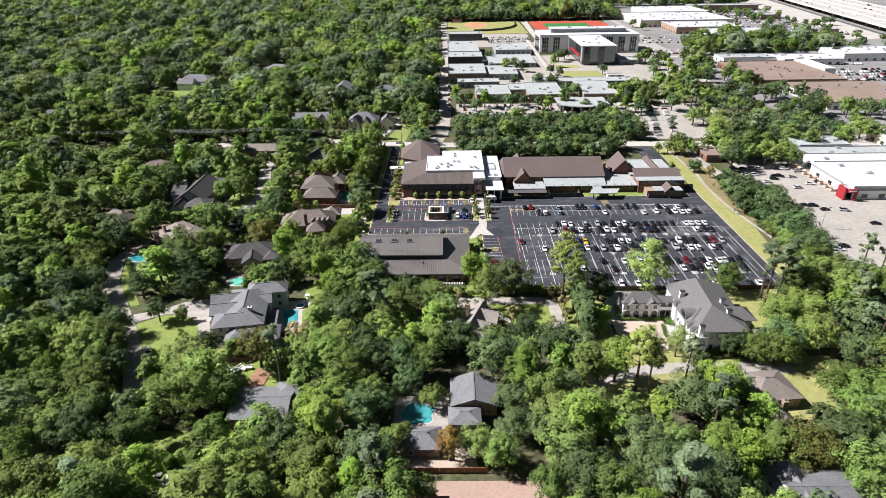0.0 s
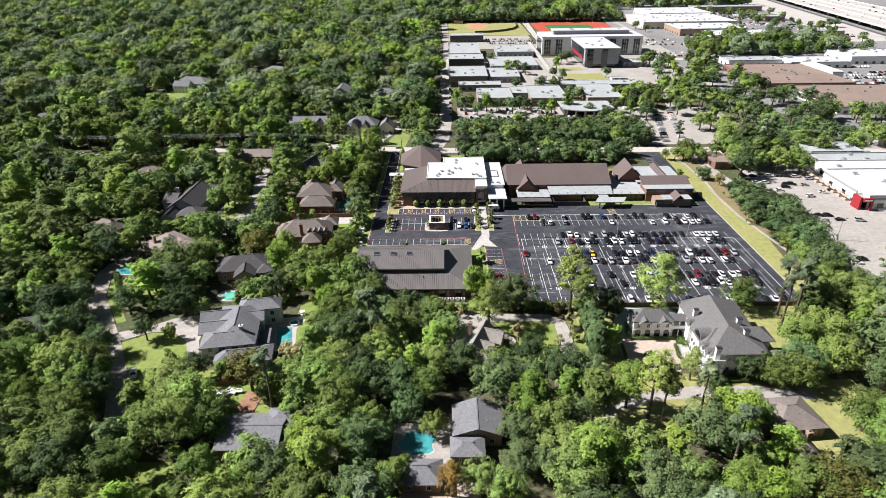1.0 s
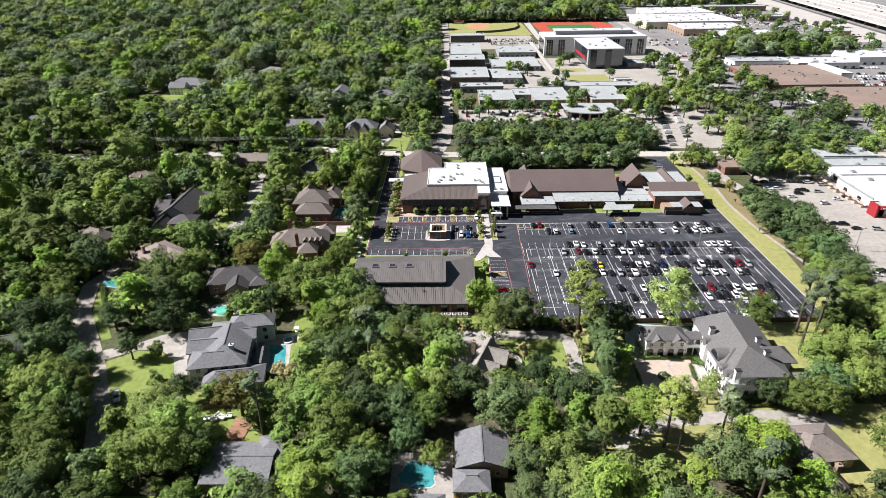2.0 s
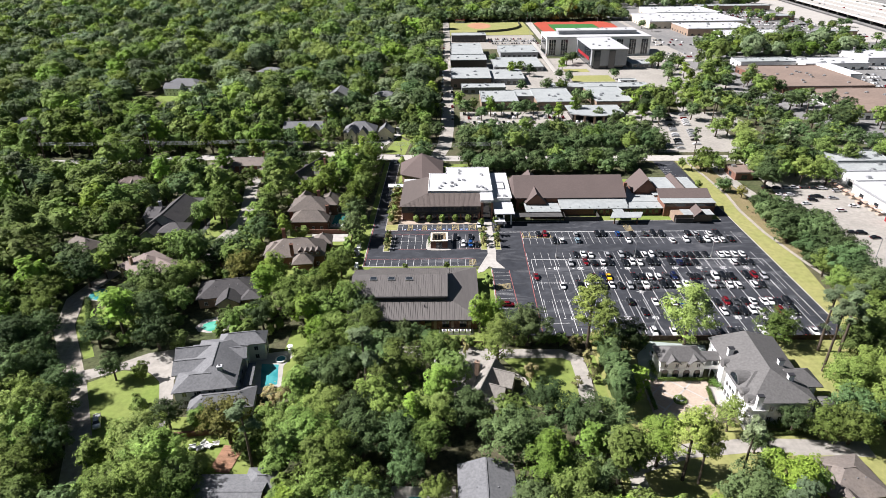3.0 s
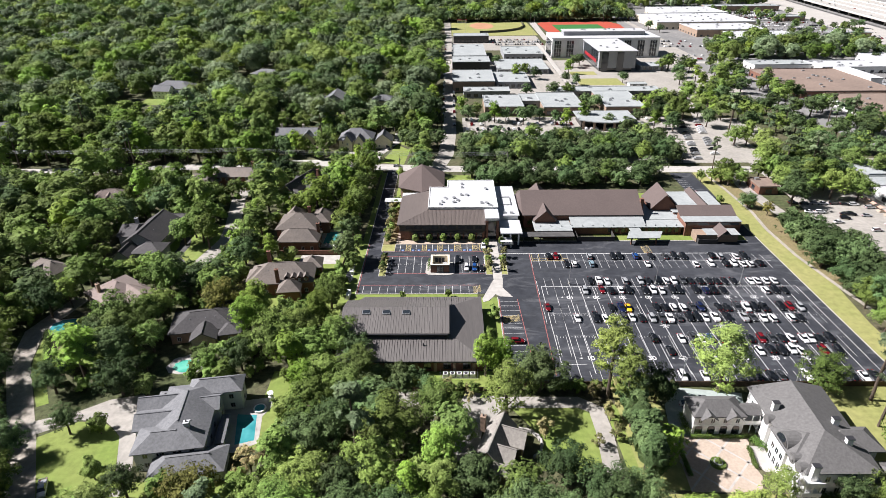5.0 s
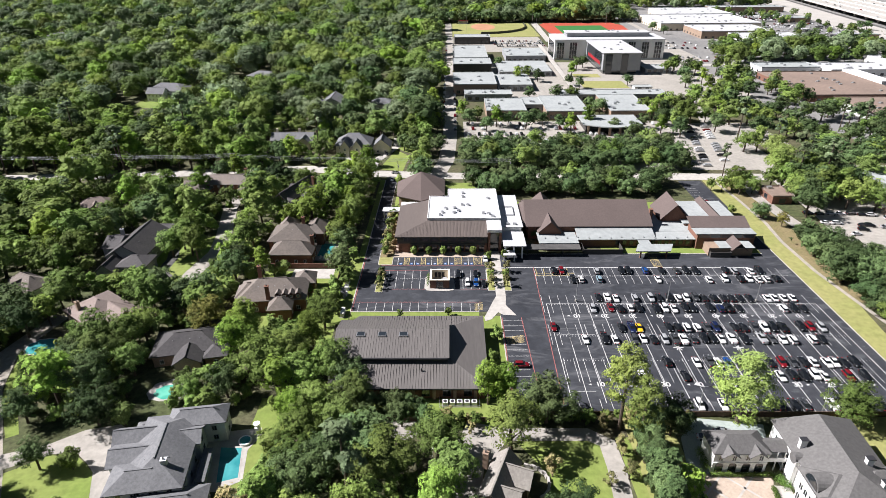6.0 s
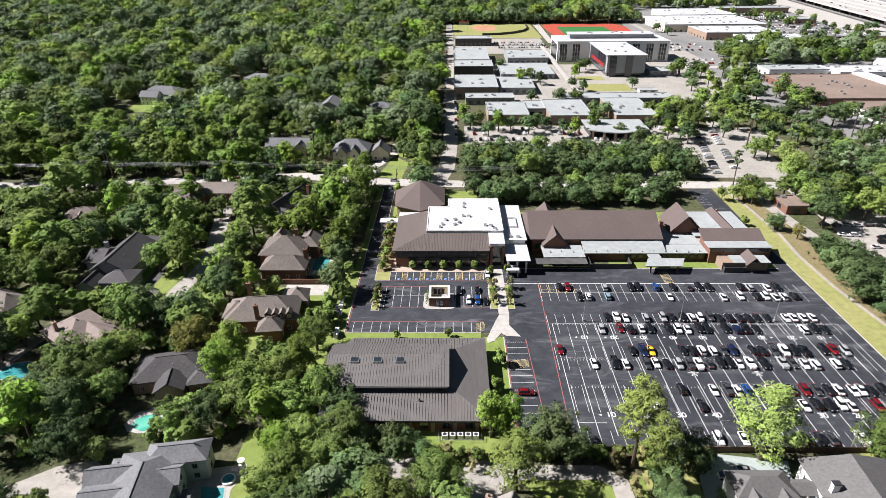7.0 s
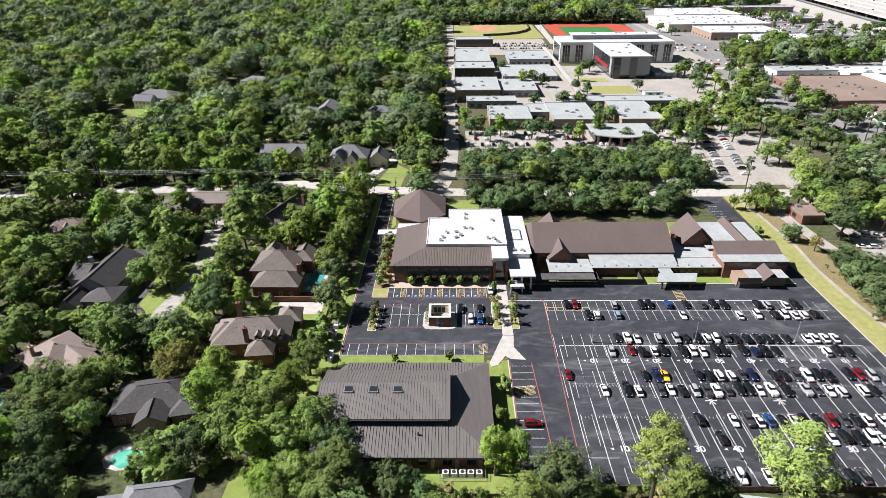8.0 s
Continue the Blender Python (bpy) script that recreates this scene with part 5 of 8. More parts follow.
t = thing("garden_urn", "white stone urn at the end of the pool", "urn", -49.6, 47.6, 0.08)
part("pedestal", Geo().box(-0.6, -0.6, 0, 0.6, 0.6, 1.6), "white_wall", t)
part("bowl", Geo().tube((0, 0, 1.6), (0, 0, 2.8), 0.3, 0.9, 12), "white_wall", t)
# gardens of the southern houses
t = thing("garden_deck", "orange-brown timber deck behind a low house", "deck", -55.5, 5.4, 0.02, -8)
me = Geo().box(-2.6, -0.13, 0.12, 2.6, 0.13, 0.2).mesh("board", "wood_deck")
for i in range(30):
    part("board", me, "", t).matrix_local = pose(0, -4.2 + i * 0.28, 0)
for i in range(4):
    part("joist", Geo().box(-2.4 + i * 1.6 - 0.08, -4.3, 0, -2.4 + i * 1.6 + 0.08, 4.1, 0.118), "fence_wood", t)
me_top, me_leg = Geo().box(-0.85, -0.5, 0.42, 0.85, 0.5, 0.8).mesh("cushion", "white_trim"), Geo().box(-0.06, -0.06, 0, 0.06, 0.06, 0.42).mesh("leg", "dark_metal")
for i, (x, y, rz) in enumerate(((-65.2, 8.6, 10), (-63.2, 8.2, 30), (-61.4, 9.0, -15), (-59.6, 9.6, 5), (-62.6, 9.9, 60))):
    t = thing("lounge_chair", "low garden lounge chair with white cushions", "chair", x, y, 0.03, rz, "garden lounge chairs")
    part("cushion", me_top, "", t, "white cushion")
    part("backrest", Geo().box(-0.85, 0.4, 0.8, 0.85, 0.6, 1.2), "white_trim", t)
    for a, b in ((-0.7, -0.4), (0.7, -0.4), (-0.7, 0.4), (0.7, 0.4)):
        part("leg", me_leg, "", t).matrix_local = pose(a, b, 0)
t = thing("low_wall", "low clipped dark hedge wall along a garden", "wall")
me = Geo().box(0, -0.4, 0, 1.98, 0.4, 1.3).mesh("wall_panel", "brick")
for i in range(6):
    part("wall_panel", me, "", t).matrix_local = pose(-71.6 + i * 2, 12.8 + i * 0.22, 0, 0, 0, 6)
t = thing("retaining_wall", "curved low stone retaining wall in a garden", "wall")
me = Geo().box(0, -0.25, 0, 1.7, 0.25, 0.9).mesh("stone_segment", "pale_concrete")
for i in range(8):
    a = radians(-60 + i * 19)
    part("stone_segment", me, "", t).matrix_local = pose(17.0 + 4.9 * math.cos(a), 31.6 + 4.9 * math.sin(a), 0, 0, 0, math.degrees(a) + 90)
t = thing("pergola", "pale slatted pergola beside a garden patio", "pergola", -2.8, 40.5, 0.03, -20)
me = Geo().box(-1.9, -0.06, 2.5, 1.9, 0.06, 2.7).mesh("slat", "white_trim")
for i in range(9):
    part("slat", me, "", t).matrix_local = pose(0, -1.6 + i * 0.4, 0)
for a in (-1.7, 1.7):
    part("beam", Geo().box(a - 0.08, -1.9, 2.3, a + 0.08, 1.9, 2.5), "white_trim", t)
    for b in (-1.7, 1.7):
        part("post", Geo().box(a - 0.08, b - 0.08, 0, a + 0.08, b + 0.08, 2.3), "white_trim", t)
t = thing("wooden_fence", "orange-brown board fence behind a garage", "fence")
me = Geo().box(0, -0.05, 0, 1.9, 0.05, 1.9).mesh("fence_panel", "orange_fence")
for i in range(10):
    part("fence_panel", me, "", t).matrix_local = pose(-9 + i * 1.95, -30.6, 0)
t = thing("garden_wall", "brick garden wall by a pool", "wall")
me = Geo().box(0, -0.15, 0, 2.9, 0.15, 2.0).mesh("wall_panel", "brick")
for i in range(9):
    part("wall_panel", me, "", t).matrix_local = pose(-70 + i * 2.95, 132.4, 0)
t = thing("garden_shed", "small pale garden shed beside the drive", "shed", -38.4, 112.0, 0.03)
part("wall", Geo().box(-1.0, -1.4, 0, 1.0, 1.4, 2.1), "grey_wall", t)
part("roof", Geo().gable(-1.0, -1.4, 1.0, 1.4, 2.1, 0.7, "y", 0.2, 0.1), "grey_shingle", t)
me = Geo().box(-0.35, -0.9, 0.25, 0.35, 0.9, 0.4).mesh("bed", "white_trim")
for i in range(3):
    t = thing("sun_lounger", "white sun lounger beside a pool", "sun lounger", -51.8 + i * 1.6, 140.0, 0.12, 12 * i - 10, "sun loungers beside a pool")
    part("bed", me, "", t)
    part("backrest", Geo().box(-0.35, 0.6, 0.4, 0.35, 0.95, 0.85), "white_trim", t)
    for a in (-0.3, 0.3):
        for b in (-0.8, 0.8):
            part("leg", Geo().box(a - 0.04, b - 0.04, 0, a + 0.04, b + 0.04, 0.25), "metal", t)
t = thing("boundary_fence", "dark hedge-like board fence along the drive", "fence")
me = Geo().box(-0.06, 0, 0, 0.06, 2.9, 1.9).mesh("fence_panel", "fence_wood")
for i in range(34):
    part("fence_panel", me, "", t).matrix_local = pose(-41.8, 96 + i * 2.95, 0)
for x, y, w, d, h in ((-38.2, 121.5, 1.4, 2.4, 1.7), (-37.8, 117.0, 1.6, 2.0, 1.4), (-37.6, 113.0, 1.2, 1.8, 1.2), (-36.6, 101, 1.2, 4, 1.6)):
    t = thing("utility_box", "pale green-white metal utility box on a pad", "utility box", x, y, 0.03, 0, "utility boxes beside the drive")
    part("cabinet", Geo().box(-w / 2, -d / 2, 0.12, w / 2, d / 2, h), "white_wall", t)
    part("pad", Geo().box(-w / 2 - 0.2, -d / 2 - 0.2, 0, w / 2 + 0.2, d / 2 + 0.2, 0.12), "concrete", t)

# ---- school ----


def block(t, x0, y0, x1, y1, h, wall="grey_wall", roof="grey_roof", over=0.3, rim=0.35, glass=()):
    part("wall", Geo().box(x0, y0, 0, x1, y1, h), wall, t)
    g = Geo().box(x0 - over, y0 - over, h, x1 + over, y1 + over, h + 0.25)
    part("roof", g, roof, t)
    o = over
    part("parapet", Geo().box(x0 - o, y0 - o, h + 0.25, x1 + o, y0 - o + 0.4, h + 0.25 + rim).box(x0 - o, y1 + o - 0.4, h + 0.25, x1 + o, y1 + o, h + 0.25 + rim)
         .box(x0 - o, y0 - o + 0.4, h + 0.25, x0 - o + 0.4, y1 + o - 0.4, h + 0.25 + rim).box(x1 + o - 0.4, y0 - o + 0.4, h + 0.25, x1 + o, y1 + o - 0.4, h + 0.25 + rim), roof, t)


def roof_units(t, x0, y0, x1, y1, z, n, seed):
    r = random.Random(seed)
    me = Geo().box(-1, -0.8, 0, 1, 0.8, 1.0).box(-0.5, 0.8, 0, 0.5, 2.0, 0.5).mesh("roof_unit", "metal")
    for _ in range(n):
        part("roof_unit", me, "", t).matrix_local = pose(r.uniform(x0 + 2, x1 - 2), r.uniform(y0 + 2, y1 - 2), z, 0, 0, r.choice((0, 90)))


def school():
    t = thing("school_building", "white four-storey school block with tall dark windows", "school")
    part("wall", Geo().box(107, 574, 0, 219.5, 618, 19.5), "white_wall", t, "white panelled wall")
    part("roof", Geo().box(106.4, 573.4, 19.5, 220.1, 618.6, 20.1), "white_roof", t)
    part("penthouse", Geo().box(122, 592, 20.1, 208, 610, 24), "grey_wall", t)
    part("penthouse_roof", Geo().box(121, 591, 24, 209, 611, 24.5), "white_roof", t)
    glass = Geo().box(-3.6, -0.4, 1.5, 3.6, 0.05, 17.2).mesh("window_bay", "window_glass")
    mull = Geo().box(-0.15, -0.6, 1.5, 0.15, 0.0, 17.2).mesh("mullion", "white_trim")
    for x in (113, 126, 186, 200, 213):
        bay = part("window_bay", glass, "", t, "tall dark glazed bay")
        bay.matrix_local = pose(x, 574, 0)
        for d in (-3.7, -1.2, 1.2, 3.7):
            part("mullion", mull, "", bay).matrix_local = pose(d, 0, 0)
        for z in (5.5, 9.5, 13.5):
            part("transom", Geo().box(-3.6, -0.55, z, 3.6, -0.05, z + 0.5), "grey_wall", bay)
    part("corner_glass", Geo().box(106.7, 578, 1, 106.97, 614, 17), "window_glass", t)
    part("wing_wall", Geo().box(139.4, 497, 3.5, 173.6, 573, 18.6), "grey_wall", t, "grey panelled wing")
    part("wing_roof", Geo().box(138.4, 496, 18.6, 174.6, 573.3, 19.4), "white_roof", t, "white wing roof")
    part("wing_glass_west", Geo().box(139.1, 503, 4, 139.37, 568, 17.6), "window_glass", t)
    part("red_panel", Geo().box(138.8, 507, 7, 139.05, 560, 10), "red_panel", t, "red wall panel")
    for x in (141.6, 156):
        part("wing_glass", Geo().box(x, 496.6, 1, x + 6, 496.97, 18.0), "window_glass", t)
    part("undercroft", Geo().box(141, 501, 0, 171.6, 572, 3.5), "window_glass", t)
    roof_units(t, 141, 501, 172, 561, 19.4, 5, 2), roof_units(t, 122, 593, 207, 610, 24.5, 6, 3)
    for label, x0, y0, x1, y1, h, wall, n in (("tan brick school hall with a flat grey roof", 2, 419, 36.5, 468, 8, "tan_brick", 3), ("dark school hall with a grey roof", 2, 502, 37.5, 533, 9, "dark_wall", 3), ("school hall with arched white clerestory", 3, 536, 36, 612, 9, "white_wall", 3), ("dark flat-roofed school hall", 4, 682, 47, 706, 8, "dark_wall", 2),
                                            ("low school wing with a grey roof", 38.5, 430, 67, 474, 5, "grey_wall", 4), ("low school wing with a grey roof", 56, 562, 96.5, 612, 6, "grey_wall", 7), ("low school wing with a grey roof", 44, 490, 92, 545, 4, "grey_wall", 4), ("low flat-roofed front school wing", 24.5, 343, 52, 379, 6, "tan_brick", 4),
                                            ("low flat-roofed front school wing", 52.4, 362, 65.6, 385, 5.4, "grey_wall", 2), ("low flat-roofed front school wing", 66, 341, 94.5, 386, 6, "tan_brick", 4), ("low flat-roofed front school wing", 110, 341, 137.5, 390, 6, "tan_brick", 5), ("long low school corridor roof", 10.5, 396, 47, 412, 5, "grey_wall", 5), ("long low school corridor roof", 84, 394, 166, 411, 5, "grey_wall", 5), ("low grey school annex building", 180, 500, 204, 522, 4, "grey_wall", 1), ("garden pavilion of the school", 150, 426, 164, 434, 3.5, "white_wall", 0)):
        b = thing("school_wing", label, "school", group="school wings")
        block(b, x0, y0, x1, y1, h, wall)
        windows_along(b, x0 + 1, x1 - 1, y0, "s", 1, 3.0, 2.4, 5, "dark_metal")
        roof_units(b, x0, y0, x1, y1, h + 0.25, n, int(x0 + y0))
    b = thing("school_entrance", "curved entrance wing with a pale roof and columns", "school")
    ring = [(84.5 + 38 * k / 12, 309 - 7.5 * math.sin(math.pi * k / 12)) for k in range(13)] + [(122.5, 332), (84.5, 332)]
    part("roof", Geo().prism(ring, 5.4, 6.0), "grey_roof", b)
    part("wall", Geo().box(87, 312, 0, 120, 331.5, 5.4), "dark_wall", b)
    col = Geo().box(-0.7, -0.5, 0, 0.7, 0.5, 5.4).mesh("column", "tan_brick")
    for k in range(1, 12, 2):
        part("column", col, "", b).matrix_local = pose(84.5 + 38 * k / 12, 310.2 - 7.2 * math.sin(math.pi * k / 12), 0)
    b = thing("covered_walk", "long pale covered walkway across the school yard", "walkway")
    part("roof", Geo().add([(100, 655, 3.4), (104.5, 655, 3.4), (101.5, 412, 3.4), (97, 412, 3.4), (100, 655, 3.7), (104.5, 655, 3.7), (101.5, 412, 3.7), (97, 412, 3.7)], [(0, 1, 2, 3), (7, 6, 5, 4), (0, 4, 5, 1), (1, 5, 6, 2), (2, 6, 7, 3), (3, 7, 4, 0)]), "pale_concrete", b)
    post = Geo().box(-0.2, -0.2, 0, 0.2, 0.2, 3.4).mesh("post", "grey_wall")
    for k in range(22):
        part("post", post, "", b).matrix_local = pose(102.2 - 3 * k / 21, 652 - 238 * k / 21, 0)


school()
sheet("sports_track", [[(136, 742), (236, 742), (244, 790), (249, 850), (240, 886), (140, 886), (131, 866), (132, 790)]], 0.06, "red_track", "red running track", "sports ground")
sheet("sports_turf", [rect(150, 752, 218, 852)], 0.075, "turf", "green turf field inside the track", "sports ground")
sheet("ball_field", [rect(2, 744, 116, 905)], 0.05, "dry_lawn", "grass ball field", "sports ground")
sheet("ball_diamond", [blob(46, 846, 17, 36, 20, 0.05)], 0.07, "clay", "tan clay infield", "sports ground")
sheet("track_walk", [[(117, 700), (124, 700), (130, 890), (120, 890)]], 0.06, "pale_concrete", "pale walk beside the track", "pavement")
sheet("school_lawn", [rect(112, 440, 150, 468), rect(112, 484, 136, 500)], 0.07, "dry_lawn", "school court lawn", "lawn")
t = thing("outfield_fence", "dark curved outfield fence", "fence")
pts = [(40, 768), (62, 772), (82, 784), (97, 802), (106, 828), (108, 877)]
for a, b in zip(pts, pts[1:]):
    part("fence_panel", Geo().add([(*a, 0), (*b, 0), (*b, 3), (*a, 3), (a[0] + 0.3, a[1] + 0.3, 0), (b[0] + 0.3, b[1] + 0.3, 0), (b[0] + 0.3, b[1] + 0.3, 3), (a[0] + 0.3, a[1] + 0.3, 3)], [(0, 1, 2, 3), (7, 6, 5, 4), (3, 2, 6, 7), (0, 3, 7, 4), (1, 5, 6, 2)]), "dark_metal", t)
b = thing("press_box", "small red and white press box by the ball field", "building", 18, 884)
part("wall", Geo().box(-7, -3, 0, 7, 3, 4), "white_wall", b)
part("roof", Geo().box(-8, -4, 4, 8, 4, 4.6), "red_panel", b)
part("window_band", Geo().box(-6, -3.2, 2, 6, -2.97, 3.4), "window_glass", b)

# ---- shops and highway ----


def shop(label, x0, y0, x1, y1, h, wall, roof, n, seed):
    b = thing("store", label, "store", group="stores")
    block(b, x0, y0, x1, y1, h, wall, roof, 0.2, 0.6)
    roof_units(b, x0, y0, x1, y1, h + 0.25, n, seed)
    windows_along(b, x0 + 2, x1 - 2, y0, "s", 0.6, 3.0, 2.2, 8, "dark_metal")
    windows_along(b, y0 + 2, y1 - 2, x0, "w", 0.6, 3.0, 2.2, 9, "dark_metal")
    return b


s = shop("white supermarket with a red entrance portal", 198.6, 136.4, 270, 173.5, 6.2, "white_wall", "white_roof", 3, 1)
part("portal", Geo().box(194.2, 135.6, 0, 195.2, 141.6, 6.0).box(195.2, 134.2, 4.4, 199.6, 135.4, 6.0).box(195.2, 141.0, 0, 198.2, 141.6, 6.0).box(198.6, 134.2, 0, 199.6, 135.4, 4.4), "red_panel", s, "bright red entrance portal")
part("portal_roof", Geo().box(195.2, 135.4, 5.5, 198.2, 141.0, 5.7), "grey_roof", s)
part("portal_glass", Geo().box(197.9, 136.5, 0.3, 198.3, 140.8, 4.2), "window_glass", s)
part("sign_bar", Geo().box(195.6, 134.0, 4.9, 198.8, 134.18, 5.5), "white_trim", s, "white sign bar")
part("stripe", Geo().box(198.1, 145, 5.0, 198.35, 173, 6.0), "grey_wall", s)
part("fascia_band", Geo().box(200.2, 136.0, 4.6, 270, 136.15, 5.6), "grey_wall", s)
shop("long pale flat-roofed store wing", 203, 174.2, 262, 190, 5.2, "white_wall", "white_roof", 2, 2)
shop("low grey store building with garage-like fronts", 209.5, 206, 239, 224, 5.0, "grey_wall", "grey_roof", 2, 3)
shop("low pale flat-roofed store wing", 207, 190.8, 262, 205, 4.4, "white_wall", "grey_roof", 3, 4)
for i in range(9):
    t = thing("outdoor_stall", "small tan garden stall on the store terrace", "stall", 196.0 - 0.15 * i, 148 + i * 4.8, 0.04, 0, "stalls along the store")
    part("awning", Geo().gable(-1.3, -1.3, 1.3, 1.3, 2.0, 0.6, "y", 0.1, 0.08), "tan_awning", t)
    part("table", Geo().box(-1.1, -1.1, 0, 1.1, 1.1, 0.9), "pink_paving", t)
shop("low brick outbuilding with a brown flat roof", 149.8, 193, 159, 206, 3.6, "brick", "brown_flat_roof", 1, 8)
shop("low cream store with a flat white roof", 268, 214, 330, 236, 6, "cream_wall", "white_roof", 4, 5)
shop("white flat-roofed store among trees", 318, 262, 372, 292, 6, "white_wall", "white_roof", 4, 6)
shop("wide brown flat-roofed store", 272, 388, 346, 478, 5.0, "brick", "brown_flat_roof", 16, 7)
shop("narrow white store beside parked cars", 347, 424, 357, 478, 7, "white_wall", "white_roof", 0, 8)
shop("wide brown flat-roofed brick store", 284, 307, 362, 381, 5.0, "white_wall", "brown_flat_roof", 10, 17)
shop("strip of grey flat-roofed shops", 285, 496, 338, 520, 5.4, "white_wall", "grey_roof", 6, 9)
shop("strip of white flat-roofed shops", 340, 482, 400, 516, 5.4, "white_wall", "white_roof", 9, 10)
shop("row of white flat-roofed shops", 410, 500, 500, 548, 7, "white_wall", "white_roof", 8, 11)
shop("huge white-roofed shopping centre", 312, 715, 400, 780, 8.5, "tan_brick", "white_roof", 14, 12)
shop("huge white-roofed shopping centre hall", 285, 790, 420, 900, 9, "cream_wall", "white_roof", 26, 13)
shop("white-roofed shopping centre hall", 330, 905, 430, 1000, 9, "cream_wall", "white_roof", 14, 14)
shop("white flat-roofed store hall", 340, 640, 412, 705, 8, "white_wall", "white_roof", 10, 15)
shop("long low shops by the highway", 440, 1010, 560, 1040, 8, "tan_brick", "grey_roof", 6, 16)
shop("small restaurant with a grey roof", 500, 870, 530, 895, 6, "tan_brick", "grey_roof", 3, 18)
b = thing("fuel_station", "low fuel station canopy", "fuel station", 490, 712)
part("canopy", Geo().box(-14, -8, 5, 14, 8, 6), "grey_wall", b)
for x in (-10, 0, 10):
    part("column", Geo().box(x - 0.5, -0.5, 0, x + 0.5, 0.5, 5), "tan_brick", b)
part("shop_wall", Geo().box(18, -6, 0, 36, 6, 5), "tan_brick", b)
part("shop_roof", Geo().box(17, -7, 5, 37, 7, 5.5), "grey_roof", b)
sheet("road_shops", strip([(205, 546), (280, 540), (420, 540), (700, 560)], 11), 0.06, "pale_concrete", "pale street in front of the shops", "road")
sheet("road_campus_east", strip([(150, 236), (165, 300), (190, 400), (240, 560), (262, 700), (268, 900)], 8), 0.065, "concrete", "pale street beside the school", "road")


def highway():
    b = thing("highway_bridge", "long pale concrete elevated highway", "bridge")
    a0, a1 = Vector((628, 650)), Vector((790, 1500))
    d = (a1 - a0).normalized()
    nrm = Vector((d.y, -d.x))
    def deck(name, u0, u1, z0, z1, m):
        c = [a0 + nrm * u0, a0 + nrm * u1, a1 + nrm * u1, a1 + nrm * u0]
        part(name, Geo().prism([(p.x, p.y) for p in c], z0, z1), m, b)
    deck("deck", -54, 60, 6.0, 7.2, "pale_concrete")
    for u in (-54, -24, 2, 30, 59):
        deck("barrier", u, u + 1.0, 7.2, 8.2, "white_wall")
    pier = Geo().box(-50, -1, 0, 56, 1, 1.4).mesh("pier_beam", "pale_concrete")
    col = Geo().box(-1.2, -1.2, 0, 1.2, 1.2, 4.6).mesh("pier_column", "pale_concrete")
    for k in range(20):
        p = a0 + d * (k * 42)
        part("pier_beam", pier, "", b).matrix_local = pose(p.x, p.y, 4.6)
        for u in (-46, -20, 20, 50):
            part("pier_column", col, "", b).matrix_local = pose(p.x + u, p.y, 0)


highway()
sheet("frontage_road", [[(500, 650), (562, 650), (705, 1400), (645, 1400)]], 0.05, "pale_concrete", "pale frontage road below the highway", "road")
sheet("rail_bed", [[(564, 650), (570, 650), (713, 1400), (707, 1400)]], 0.05, "old_asphalt", "dark drainage strip below the highway", "road")
# ---- cars ----
CARS = {}


def loft(rings):
    """A closed skin over rings of equal length."""
    g = Geo()
    n = len(rings[0])
    v = [p for r in rings for p in r]
    f = [(i * n + j, i * n + (j + 1) % n, (i + 1) * n + (j + 1) % n, (i + 1) * n + j) for i in range(len(rings) - 1) for j in range(n)]
    return g.add(v, f + [tuple(range(n - 1, -1, -1)), tuple(range((len(rings) - 1) * n, len(rings) * n))])


